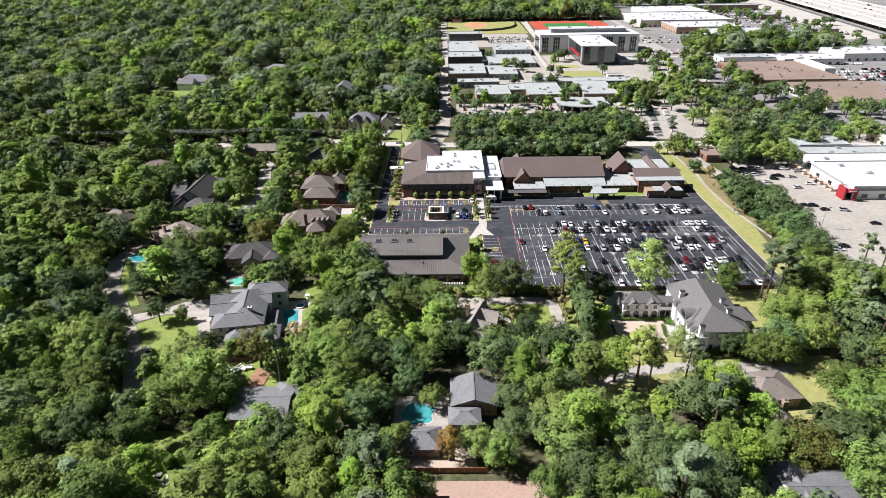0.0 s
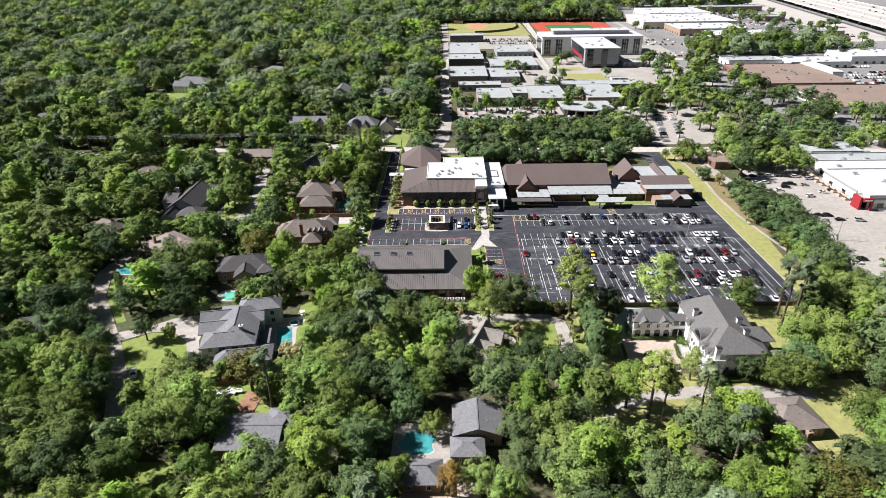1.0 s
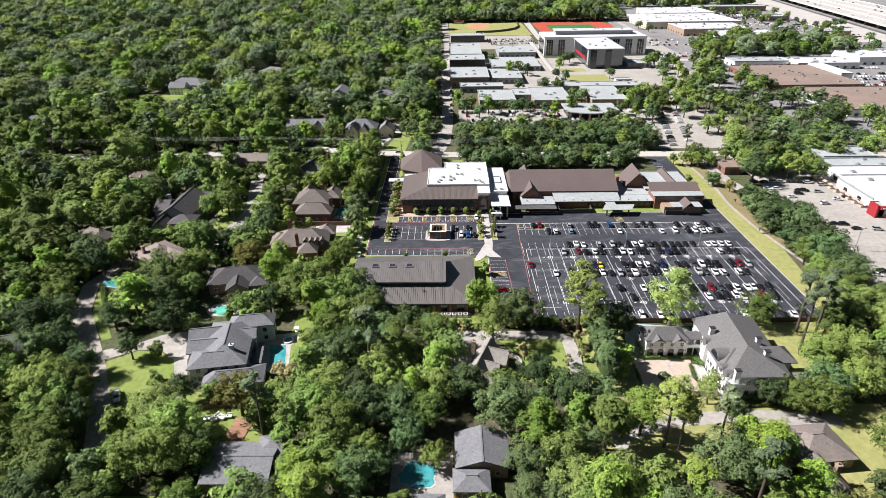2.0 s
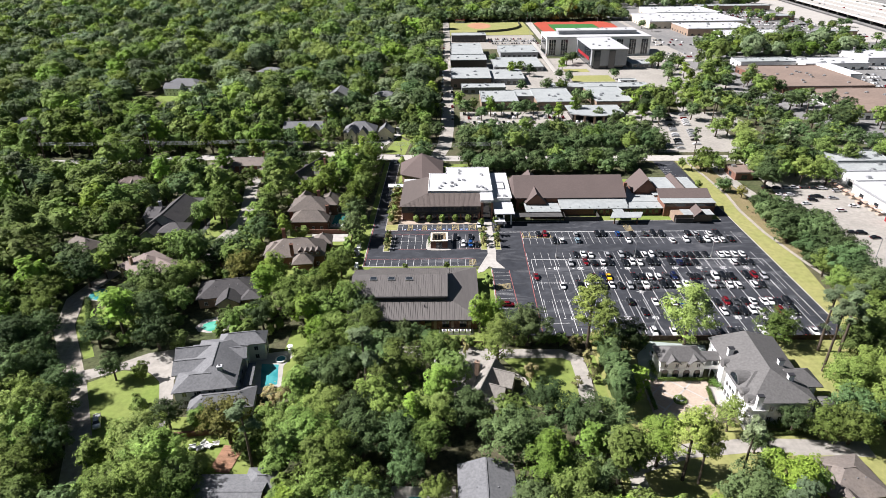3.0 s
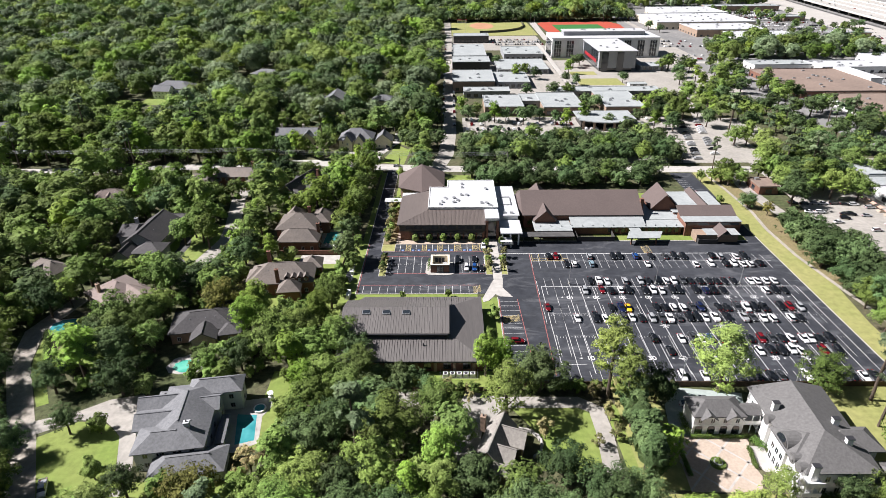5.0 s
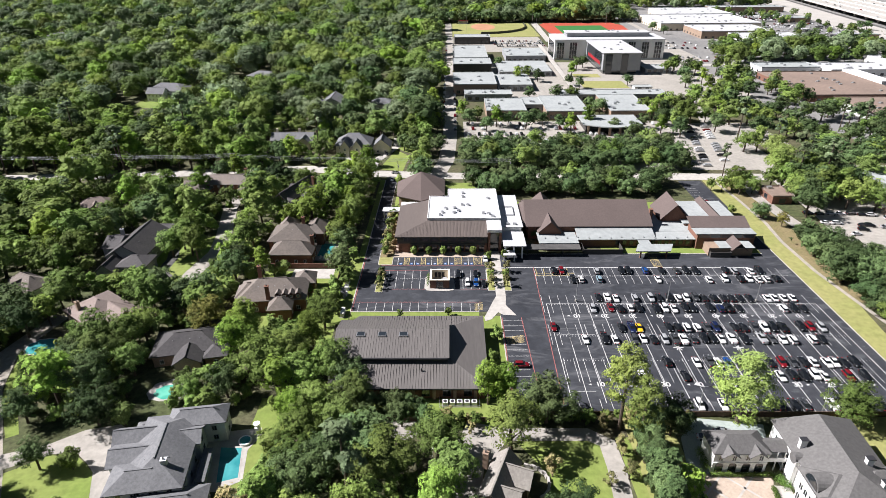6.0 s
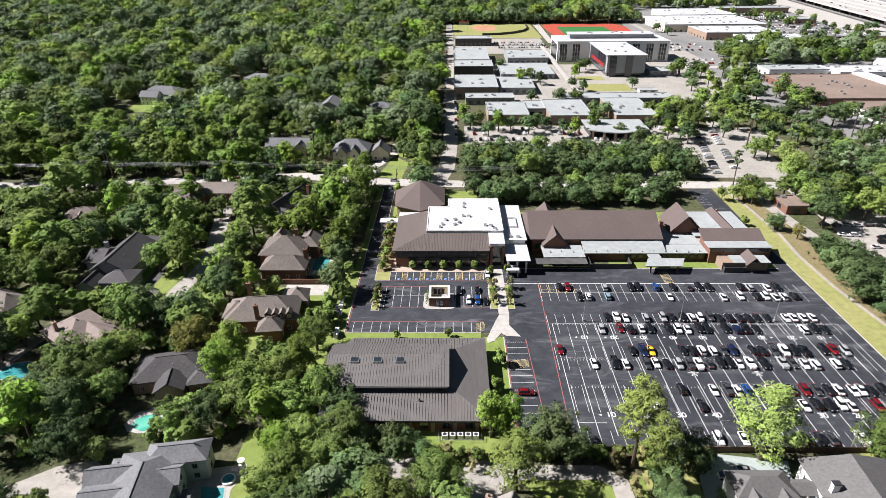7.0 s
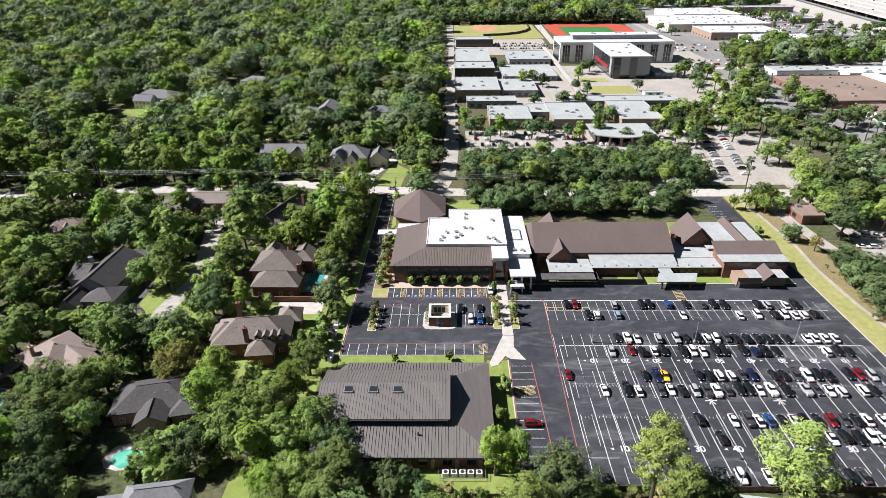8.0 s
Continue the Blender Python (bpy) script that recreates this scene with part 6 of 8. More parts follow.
def car_meshes(form):
    """Meshes of one car form, nose to -y: lower body, cabin glass, roof panel, wheel."""
    if form in CARS:
        return CARS[form]
    L, W, hood, belt, top = {"sedan": (4.6, 1.80, 0.86, 0.94, 1.44), "suv": (4.55, 1.88, 1.0, 1.10, 1.70), "pickup": (5.5, 1.96, 1.06, 1.14, 1.84)}[form]
    def ring(y, w, z0, z1):
        w /= 2
        return [(-w * 0.9, y, z0), (w * 0.9, y, z0), (w * 0.99, y, z0 + 0.12), (w, y, (z0 + z1) / 2), (w * 0.96, y, z1 - 0.16), (w * 0.86, y, z1 - 0.05), (w * 0.6, y, z1), (-w * 0.6, y, z1), (-w * 0.86, y, z1 - 0.05), (-w * 0.96, y, z1 - 0.16), (-w, y, (z0 + z1) / 2), (-w * 0.99, y, z0 + 0.12)]
    h = L / 2
    tail = 0.0 if form == "suv" else 0.08
    body = loft([ring(-h, W * 0.60, 0.38, hood - 0.30), ring(-h + 0.08, W * 0.78, 0.30, hood - 0.18), ring(-h + 0.28, W * 0.92, 0.24, hood - 0.08), ring(-h + 0.75, W * 0.99, 0.22, hood), ring(-h + 1.3, W, 0.22, belt), ring(0.2, W, 0.22, belt + 0.02), ring(h - 1.0, W, 0.22, belt + 0.02), ring(h - 0.35, W * 0.96, 0.25, belt - tail), ring(h - 0.1, W * 0.86, 0.30, belt - tail - 0.10), ring(h, W * 0.72, 0.38, belt - 0.26)])
    c = {"sedan": (-h + 1.25, -h + 2.1, h - 1.5, h - 0.55), "suv": (-h + 1.2, -h + 1.9, h - 0.55, h - 0.1), "pickup": (-h + 1.3, -h + 2.0, h - 2.25, h - 1.95)}[form]
    wb, wt = W * 0.88, W * 0.70
    def cab(y, w, z):
        return [(-w / 2, y, z), (w / 2, y, z)]
    p = cab(c[0], wb, belt - 0.03) + cab(c[3], wb, belt - 0.03)[::-1] + cab(c[1], wt, top - 0.05) + cab(c[2], wt, top - 0.05)[::-1]
    glass = Geo().add(p, [(0, 1, 5, 4), (1, 2, 6, 5), (2, 3, 7, 6), (3, 0, 4, 7), (4, 5, 6, 7)])
    def bow(y, w, z):
        return [(-w / 2, y, z - 0.07), (-w * 0.42, y, z - 0.015), (-w * 0.2, y, z + 0.015), (w * 0.2, y, z + 0.015), (w * 0.42, y, z - 0.015), (w / 2, y, z - 0.07)]
    m = (c[1] + c[2]) / 2
    roof = loft([bow(c[1] - 0.1, wt * 0.96, top - 0.05), bow(c[1] + 0.25, wt * 1.03, top - 0.01), bow(m, wt * 1.05, top + 0.02), bow(c[2] - 0.25, wt * 1.02, top - 0.01), bow(c[2] + 0.1, wt * 0.94, top - 0.06)])
    if form == "pickup":
        body.box(-W * 0.46, h - 1.9, belt, -W * 0.40, h - 0.1, belt + 0.18).box(W * 0.40, h - 1.9, belt, W * 0.46, h - 0.1, belt + 0.18).box(-W * 0.46, h - 0.18, belt, W * 0.46, h - 0.1, belt + 0.18)
    r = 0.34 if form == "sedan" else 0.38
    wheel = Geo().tube((-0.11, 0, r), (0.11, 0, r), r, r, 12).mesh("wheel", "tyre")
    head = Geo().box(-0.19, -0.05, -0.08, 0.19, 0.1, 0.08)
    CARS[form] = body, glass.mesh("cabin_glass", "car_glass"), roof, wheel, head.mesh("headlight", "headlight_glass"), head.mesh("taillight", "taillight_glass"), (h, W, hood)
    return CARS[form]


MADE_CARS = {}
COLOURS = {"w": "white", "k": "black", "s": "silver", "g": "grey", "r": "red", "b": "blue", "n": "navy", "y": "yellow", "l": "pale_blue"}


def car(form, letter, x, y, rz, group="cars in the parking lot", z=LOT, where="parked on black asphalt"):
    colour = COLOURS[letter]
    key = (form, colour, where)
    if key not in MADE_CARS:
        body, glass, roof, wheel, head, tail, (h, W, hood) = car_meshes(form)
        t = thing("car", "%s %s %s" % (colour.replace("_", " "), {"sedan": "saloon car", "suv": "sport utility car", "pickup": "pickup truck"}[form], where), "car" if form != "pickup" else "truck", x, y, z, rz, group)
        part("body", body, "paint_" + colour, t, "", True)
        part("cabin_glass", glass, "", t)
        part("roof_panel", roof, "paint_" + colour, t, "", True)
        for sx in (-1, 1):
            for wy in (-h + 0.95, h - 1.0):
                wh = part("wheel", wheel, "", t)
                wh.matrix_local = pose(sx * (W / 2 - 0.1), wy, 0)
            part("headlight", head, "", t).matrix_local = pose(sx * W * 0.32, -h + 0.08, hood - 0.26)
            part("taillight", tail, "", t).matrix_local = pose(sx * W * 0.34, h - 0.08, hood - 0.2)
        MADE_CARS[key] = t
        return t
    c = copy_thing(MADE_CARS[key], pose(x, y, z, 0, 0, rz))
    c["group"] = group
    return c


cr = random.Random(11)


def forms():
    return cr.choice(("sedan", "sedan", "sedan", "suv", "suv", "suv", "pickup"))


# a row of cars: metres along the row and colour letter
PARKED = {
    ROW_A + 2.9: "38.2k 41.0r 54.1s 63.4k 65.9k 72.2b 78.3k 83.8g 87.4k 90.8k 102.1k 105.1s 111.3w 114.5k",
    ROW_A - 3.2: "44.3k 47.1w 53.8l 75.1w 93.5w 99.4w 105.0k 108.1w 111.3w 114.2w 118.0k",
    ROW_B + 3.0: "50.7k 53.6w 56.6w 63.1s 68.7s 71.6k 75.3k 78.0w 80.8w 84.1g 86.9k 90.2k 93.7k 96.4k 99.2k 102.5k 108.5w 111.0w 114.1w 117.2w",
    ROW_B - 3.4: "47.3s 53.4r 56.5k 60.0w 62.7k 68.5k 71.4w 74.4w 78.3k 80.6k 86.5k 89.9n 92.7k 96.1k 110.8w 114.3k 117.6k",
    ROW_C + 3.2: "32.5r 54.1k 57.3n 59.7y 69.2k 72.1k 74.8w 78.0w 81.3g 84.0n 90.2k 92.9k 96.2g 99.4w 102.1k 105.2k 111.1k 114.1r 117.5s",
    ROW_C - 3.1: "41.3w 47.4k 50.5w 56.5g 59.3w 62.5k 65.8s 68.9g 71.5w 74.7g 78.1k 80.7k 83.3w 86.5w 90.5k 95.9s 98.9g 102.1w 105.0w 111.1w 114.3k",
    ROW_D + 2.9: "62.9k 71.5w 75.3g 77.9w 80.7b 84.0k 86.9w 89.2k 92.9k 96.2r 99.6g 102.8k 105.5w 109.3w 111.6w 114.2k 117.4k",
    ROW_D - 2.9: "54.0w 66.1k 93.0w 96.4k 99.6k 102.8w 105.2w 112.1r 116.7k",
    ROW_E: "65.7w 72.0w 86.7k 90.9k 93.6g 100.8w 113.6k 117.0w 120.2k",
}
for y, cars in PARKED.items():
    for word in cars.split():
        form = forms()
        car("sedan" if word[-1] == "y" else form, word[-1], float(word[:-1]), y + cr.uniform(-0.35, 0.35), (0 if cr.random() < 0.6 else 180) + cr.uniform(-2, 2))
for x, y, c, f in ((2.4, 126.6, "k", "suv"), (8.8, 127.4, "k", "sedan"), (5.6, 120.6, "w", "suv"), (8.7, 120.4, "b", "suv"), (11.4, 120.2, "k", "sedan"), (13.0, 138.4, "w", "suv")):
    car(f, c, x, y, 0)
car("suv", "r", 20.2, 73.8, 90), car("sedan", "k", 33, 221, 0), car("sedan", "r", 120.4, 194.6, 90)
for i, (x, y, c, rz) in enumerate(((-94.2, 17.6, "s", 25), (-68, 1.5, "s", 90), (-62, 0.5, "k", 80), (63, 45.5, "w", 80), (68, 47.5, "s", 90), (-92, 136, "k", 10), (-69, -32, "w", 80), (-38, 268, "k", 20), (-35, 274, "w", 0), (-30, 236, "s", 88), (-31, 226, "s", 0))):
    car("pickup" if i in (0, 6) else "sedan", c, x, y, rz, "cars by the houses", 0.06, "on a shaded driveway")
for i, (x, y, c) in enumerate(((184.0, 180, "k"), (187.6, 179.5, "w"), (169.6, 160.4, "w"), (175.0, 164.6, "k"), (196, 160, "k"), (193, 176, "s"), (190, 157, "w"), (160.6, 181.5, "k"), (165.5, 181, "k"), (170.5, 181, "s"), (174.5, 181, "w"), (179.4, 181, "k"), (163, 171.5, "w"), (167.5, 171, "w"), (177.5, 169, "k"), (180, 168.5, "k"), (186, 167, "s"), (181, 152, "w"), (172.5, 129, "k"), (176, 128.5, "k"), (179, 124, "k"), (187.5, 123, "s"), (192.5, 108, "k"), (165.5, 86, "k"), (162, 83.5, "w"), (185, 83, "k"), (199.5, 84, "k"), (190, 63, "s"), (170, 62, "w"))):
    car(("sedan", "suv")[i % 2], c, x, y, 75 + 10 * (i % 3), "cars on the store ground", 0.04, "on pale concrete ground")
car("suv", "w", -63.4, -35.2, 90, "cars on the streets", 0.06, "on a pale driveway")
# far cars: plain body and cabin shapes, too many to count
far_cars = {k: Geo() for k in ("white", "black", "silver", "red")}


def far_car(x, y, turned, z=0.06):
    g = far_cars[cr.choice(("white", "white", "black", "black", "silver", "silver", "red") if cr.random() < 0.6 else ("white", "black", "silver"))]
    w, l = (4.7, 1.85) if turned else (1.85, 4.7)
    g.box(x - w / 2, y - l / 2, z + 0.25, x + w / 2, y + l / 2, z + 0.95)
    g.box(x - w * 0.3, y - l * 0.3, z + 0.95, x + w * 0.3, y + l * 0.3, z + 1.5)


for x0, x1, ys, share in ((52, 112, (664, 680, 686, 702), 0.8), (430, 540, (690, 708, 726), 0.4), (410, 545, (760, 778, 796, 814, 832, 850), 0.4), (436, 545, (900, 918, 936, 954, 972, 990), 0.8), (228, 300, (560, 580, 640, 660, 680), 0.35), (360, 520, (408, 420, 432, 444, 456), 0.65), (285, 420, (484,), 0.5), (520, 640, (480, 500, 520), 0.5)):
    for y in ys:
        x = x0
        while x < x1:
            if cr.random() < share:
                far_car(x, y + cr.uniform(-0.4, 0.4), False)
            x += 2.9
for i in range(60):
    if cr.random() < 0.62:
        far_car(11 + (i % 30) * 3.4, 306.5 if i < 30 else 291.5, False)
for i in range(80):
    if cr.random() < 0.5:
        far_car(11 + (i % 40) * 3.2, 319 if i < 40 else 330, False)
for i in range(40):
    if cr.random() < 0.6:
        far_car(140 + (i % 2) * 11 + (i // 2) * 0.9, 246 + (i // 2) * 4.2, True)
for i in range(46):
    far_car(-5.5 if i % 2 else 2.6, 320 + i * 8 + cr.uniform(-2, 2), False)
for i in range(60):
    far_car(628 + 0.19 * (50 + i * 11) + cr.choice((-46, -40, -34, -28, -16, -8, 10, 18, 36, 44, 52)), 700 + i * 11, False, 7.25)
for colour, g in far_cars.items():
    single("distant_cars", g, "paint_" + colour, "rows of distant %s parked cars" % colour, "cars", kind="stuff")

# ---- poles and wires ----


def light_pole(x, y, h=9.6, z=0.05, heads=2, group="light poles of the lot"):
    t = thing("light_pole", "slim grey metal parking lot light pole", "street lamp", x, y, z, 0, group)
    part("base", Geo().tube((0, 0, 0), (0, 0, 0.8), 0.35, 0.32, 10), "pale_concrete", t)
    part("pole", Geo().tube((0, 0, 0.8), (0, 0, h), 0.15, 0.09, 8), "metal", t)
    for k in range(heads):
        s = -1 if k else 1
        part("arm", Geo().tube((0, 0, h - 0.1), (s * 1.2, 0, h), 0.05, 0.04, 6), "metal", t)
        part("lamp_head", Geo().box(min(s * 1.1, s * 1.9), -0.2, h - 0.05, max(s * 1.1, s * 1.9), 0.2, h + 0.12), "dark_metal", t)


for x, y in ((42.6, 109.0), (73.9, 109.0), (104.2, 108.8), (64, 53.9), (96, 53.9), (125.5, 56)):
    light_pole(x, y)
light_pole(196, 100, 10, 0.03), light_pole(166, 104, 10, 0.03), light_pole(188, 72, 10, 0.03)
for x, y, h in ((12, 890, 24), (110, 745, 24), (122, 880, 26), (230, 872, 26), (20, 760, 24)):
    light_pole(x, y, h, 0.0, 2, "floodlight poles of the school")


def utility_pole(x, y, h, group="wooden utility poles"):
    t = thing("utility_pole", "weathered wooden utility pole with crossarms", "utility pole", x, y, 0, 0, group)
    part("pole", Geo().tube((0, 0, 0), (0, 0, h), 0.2, 0.13, 8), "bark", t)
    for z in (h - 0.6, h - 1.8):
        part("crossarm", Geo().box(-0.06, -1.2, z, 0.06, 1.2, z + 0.12), "bark", t)
        for d in (-1.0, 1.0):
            part("insulator", Geo().tube((0, d, z + 0.12), (0, d, z + 0.32), 0.05, 0.05, 6), "white_trim", t)
    part("transformer", Geo().tube((0.35, 0, h - 3.4), (0.35, 0, h - 2.4), 0.28, 0.28, 10), "grey_wall", t)


POLES = [(-250, 234), (-188, 235.4), (-116.5, 235), (-41, 228.4), (30, 226)]
for x, y in POLES:
    utility_pole(x, y, 12)
utility_pole(-27.6, 224.6, 11), utility_pole(-46, 60, 9), utility_pole(-30, -42, 11)


def wire(points, r=0.05, label="sagging pale overhead wire along the street"):
    cu = bpy.data.curves.new("wire", "CURVE")
    cu.dimensions, cu.bevel_depth, cu.bevel_resolution = "3D", r, 0
    sp = cu.splines.new("POLY")
    pts = []
    for a, b in zip(points, points[1:]):
        for i in range(12):
            f = i / 12
            pts.append((a[0] + (b[0] - a[0]) * f, a[1] + (b[1] - a[1]) * f, a[2] + (b[2] - a[2]) * f - 4 * 1.1 * f * (1 - f)))
    pts.append(points[-1])
    sp.points.add(len(pts) - 1)
    for p, c in zip(sp.points, pts):
        p.co = (*c, 1)
    ob = new("overhead_wire", cu)
    cu.materials.append(MATS["metal"])
    tagged(ob, label, "wire", "overhead wires")


for z, d in ((11.6, -1.0), (11.6, 1.0), (10.4, -1.0), (10.4, 1.0)):
    wire([(x, y + d, z) for x, y in POLES])
# ---- trees ----


def leaf_cloud(centres, radii, flat, count, size, rng, middle=None, outward=0.8, up=0.3):
    """Leaf sprays as small triangles on and in rounded lobes. Returns corners and faces."""
    n = len(centres)
    share = radii ** 2 / np.sum(radii ** 2)
    which = rng.choice(n, count, p=share)
    d = rng.normal(size=(count, 3))
    d /= np.linalg.norm(d, axis=1, keepdims=True)
    d[:, 2] = np.where(d[:, 2] < -0.5, -d[:, 2], d[:, 2])
    rad = radii[which] * (0.5 + 0.6 * np.sqrt(rng.random(count))) * (1 + 0.6 * rng.random(count) * (rng.random(count) < 0.16))
    c = centres[which] + d * rad[:, None] * np.array([1, 1, flat])
    nrm = 0.8 * d + rng.normal(scale=0.38, size=(count, 3))
    if middle is not None:
        out = c - middle
        nrm += outward * out / np.linalg.norm(out, axis=1, keepdims=True)
    nrm[:, 2] += up
    nrm /= np.linalg.norm(nrm, axis=1, keepdims=True)
    u = np.cross(nrm, rng.normal(size=(count, 3)))
    u /= np.linalg.norm(u, axis=1, keepdims=True)
    w = np.cross(nrm, u)
    s = size * (0.55 + 0.9 * rng.random((count, 1)))
    a = np.array([0, 2.1, 4.2])[None, :] + rng.uniform(-0.5, 0.5, (count, 3))
    tri = c[:, None, :] + s[:, None, :] * (np.cos(a)[:, :, None] * u[:, None, :] + np.sin(a)[:, :, None] * w[:, None, :])
    return tri.reshape(-1, 3), np.arange(3 * count).reshape(-1, 3)


def ball(c, r, flat, rng, rings=4, seg=7):
    """A lumpy closed ball for the shaded inside of a crown."""
    v = [(c[0], c[1], c[2] - r * flat)]
    for i in range(1, rings):
        a = math.pi * i / rings
        for j in range(seg):
            b = 2 * math.pi * (j + 0.5 * (i % 2)) / seg
            k = r * (0.85 + 0.3 * rng.random())
            v.append((c[0] + k * math.sin(a) * math.cos(b), c[1] + k * math.sin(a) * math.sin(b), c[2] - k * flat * math.cos(a)))
    v.append((c[0], c[1], c[2] + r * flat))
    f = [(0, 1 + (j + 1) % seg, 1 + j) for j in range(seg)]
    for i in range(rings - 2):
        a, b = 1 + i * seg, 1 + (i + 1) * seg
        f += [(a + j, a + (j + 1) % seg, b + (j + 1) % seg, b + j) for j in range(seg)]
    a, top = 1 + (rings - 2) * seg, len(v) - 1
    return v, f + [(a + j, a + (j + 1) % seg, top) for j in range(seg)]


ENVELOPE = {"dome": (5.8, 4.3, 4.6, 50), "broad": (5.8, 4.6, 6.9, 44), "tall": (4.4, 6.3, 8.2, 42), "pine": (3.3, 5.6, 15.2, 17), "spire": (4.2, 7.4, 16.0, 52), "round": (2.5, 2.5, 3.2, 14), "column": (1.9, 5.0, 5.3, 20), "cone": (1.25, 1.7, 1.75, 16)}


def lobes(form, rng, many=1.0):
    """Lobes over an uneven egg-shaped envelope: reach, half height, height of the middle, number."""
    rx, rz, cz, n = ENVELOPE[form]
    n, small = int(n * many), many ** -0.36
    d = rng.normal(size=(n, 3))
    d /= np.linalg.norm(d, axis=1, keepdims=True)
    d[:, 2] = np.where(d[:, 2] < -0.75, -d[:, 2], d[:, 2])
    k = rng.uniform(0.42, 1.0, n) ** 0.8
    c = d * k[:, None] * np.array([rx, rx, rz])
    r = rng.uniform(0.15, 0.34, n) * small * min(rx, rz)
    if form == "cone":
        c[:, :2] *= (0.85 - 0.75 * c[:, 2] / rz)[:, None] * 0.8
    if form in ("tall", "pine", "column", "spire"):
        c[:, :2] *= (1.0 - 0.28 * c[:, 2] / rz)[:, None]
    skew = rng.uniform(-0.12, 0.12, 2) * rx
    c[:, :2] += skew * (c[:, 2] / rz)[:, None]
    c[:, 2] += cz
    return c, r


TREES, ROUGH = {}, {}
FORMS = {  # form, leaf, sprays, spray size, flatness, core share, label, variants
    "oak": ("broad", "oak_leaf", 5200, 0.25, 0.85, 0.52, "broad dark green live oak with a dense crown", 5),
    "low_oak": ("dome", "oak_leaf", 5600, 0.25, 0.85, 0.62, "low spreading dark live oak with branches near the ground", 4),
    "elm": ("broad", "elm_leaf", 5000, 0.25, 0.9, 0.5, "leafy mid-green shade tree with a rounded crown", 5),
    "tall": ("tall", "elm_leaf", 4800, 0.25, 0.9, 0.5, "tall mid-green tree with an uneven crown", 4),
    "bright": ("tall", "bright_leaf", 4600, 0.25, 0.9, 0.45, "bright yellow-green sunlit tree", 4),
    "pine": ("pine", "pine_leaf", 3000, 0.25, 0.7, 0.3, "tall pine with a bare trunk and tufted crown", 3),
    "olive": ("broad", "olive_leaf", 3200, 0.28, 0.9, 0.45, "olive-brown shade tree with a thinning crown", 2),
    "pale": ("tall", "pale_leaf", 4600, 0.23, 0.9, 0.3, "thin pale yellow-green tree", 3),
    "loblolly": ("spire", "pale_leaf", 5600, 0.25, 0.9, 0.2, "very tall pale yellow-green pine with a bare trunk", 2),
    "autumn": ("tall", "autumn_leaf", 2800, 0.28, 0.9, 0.45, "tree turning orange and yellow", 1),
    "tan": ("round", "tan_leaf", 700, 0.28, 0.9, 0.3, "half-bare tan-leaved small tree", 2),
    "small": ("round", "elm_leaf", 900, 0.28, 0.9, 0.7, "small rounded green garden tree", 3),
    "column": ("column", "oak_leaf", 1300, 0.3, 1.0, 0.75, "columnar green screen tree", 2),
    "cone": ("cone", "elm_leaf", 1100, 0.15, 1.0, 0.85, "clipped conical green shrub in a planting bed", 1),
}
TRUNK = {"dome": (4.8, 0.34), "spire": (19.0, 0.32), "broad": (6.8, 0.34), "tall": (9.5, 0.30), "pine": (18.5, 0.28), "round": (3.2, 0.14), "column": (6, 0.18), "cone": (1.0, 0.1)}


def tree_meshes(kind, v, clumps=1.0):
    form, leaf_mat, count, size, flat, core, label, _ = FORMS[kind]
    count, size = int(count * clumps), size / math.sqrt(clumps)
    rng = np.random.default_rng(100 * sorted(FORMS).index(kind) + v)
    c, r = lobes(form, rng, 2.0 if clumps > 0.4 and form in ("broad", "tall", "spire") else 1.0)
    rx, rz, cz, _ = ENVELOPE[form]
    pts, quads = leaf_cloud(c, r, flat, count, size, rng, np.array([0, 0, cz]), 0.8, 0.3 if clumps > 0.2 else 0.6)
    verts, faces = [tuple(p) for p in pts], [tuple(q) for q in quads]
    if form == "pine":
        cores = [((*q[:2], q[2]), w * 0.6, 0.7, 4, 5) for q, w in zip(c[:8], r)]
    else:
        cores = [((0, 0, cz), rx * core, rz / rx, 6, 9)]
    for cc, rr, fl, rings, seg in cores:
        bv, bf = ball(cc, rr, fl, rng, rings, seg)
        n = len(verts)
        verts += bv
        faces += [tuple(n + i for i in q) for q in bf]
    g = Geo()
    g.v, g.f = [(float(a), float(b), float(d)) for a, b, d in verts], [tuple(int(i) for i in q) for q in faces]
    crown = g.mesh("crown", leaf_mat)
    h, rad = TRUNK[form]
    t = Geo()
    bend = rng.uniform(-0.3, 0.3, 2)
    t.tube((0, 0, -0.2), (bend[0], bend[1], h * 0.5), rad * 1.25, rad, 8).tube((bend[0], bend[1], h * 0.5), (0, 0, h), rad, rad * 0.5, 8)
    for i in range(0 if form in ("cone", "column") or clumps < 0.4 else 6):
        k = c[int(rng.integers(len(c)))]
        z = max(h * 0.35, k[2] - 3.0)
        t.tube((0, 0, min(z, h * 0.9)), (k[0] * 0.85, k[1] * 0.85, k[2] - 0.3), rad * 0.42, rad * 0.12, 6)
    return t.mesh("trunk", "bark"), crown


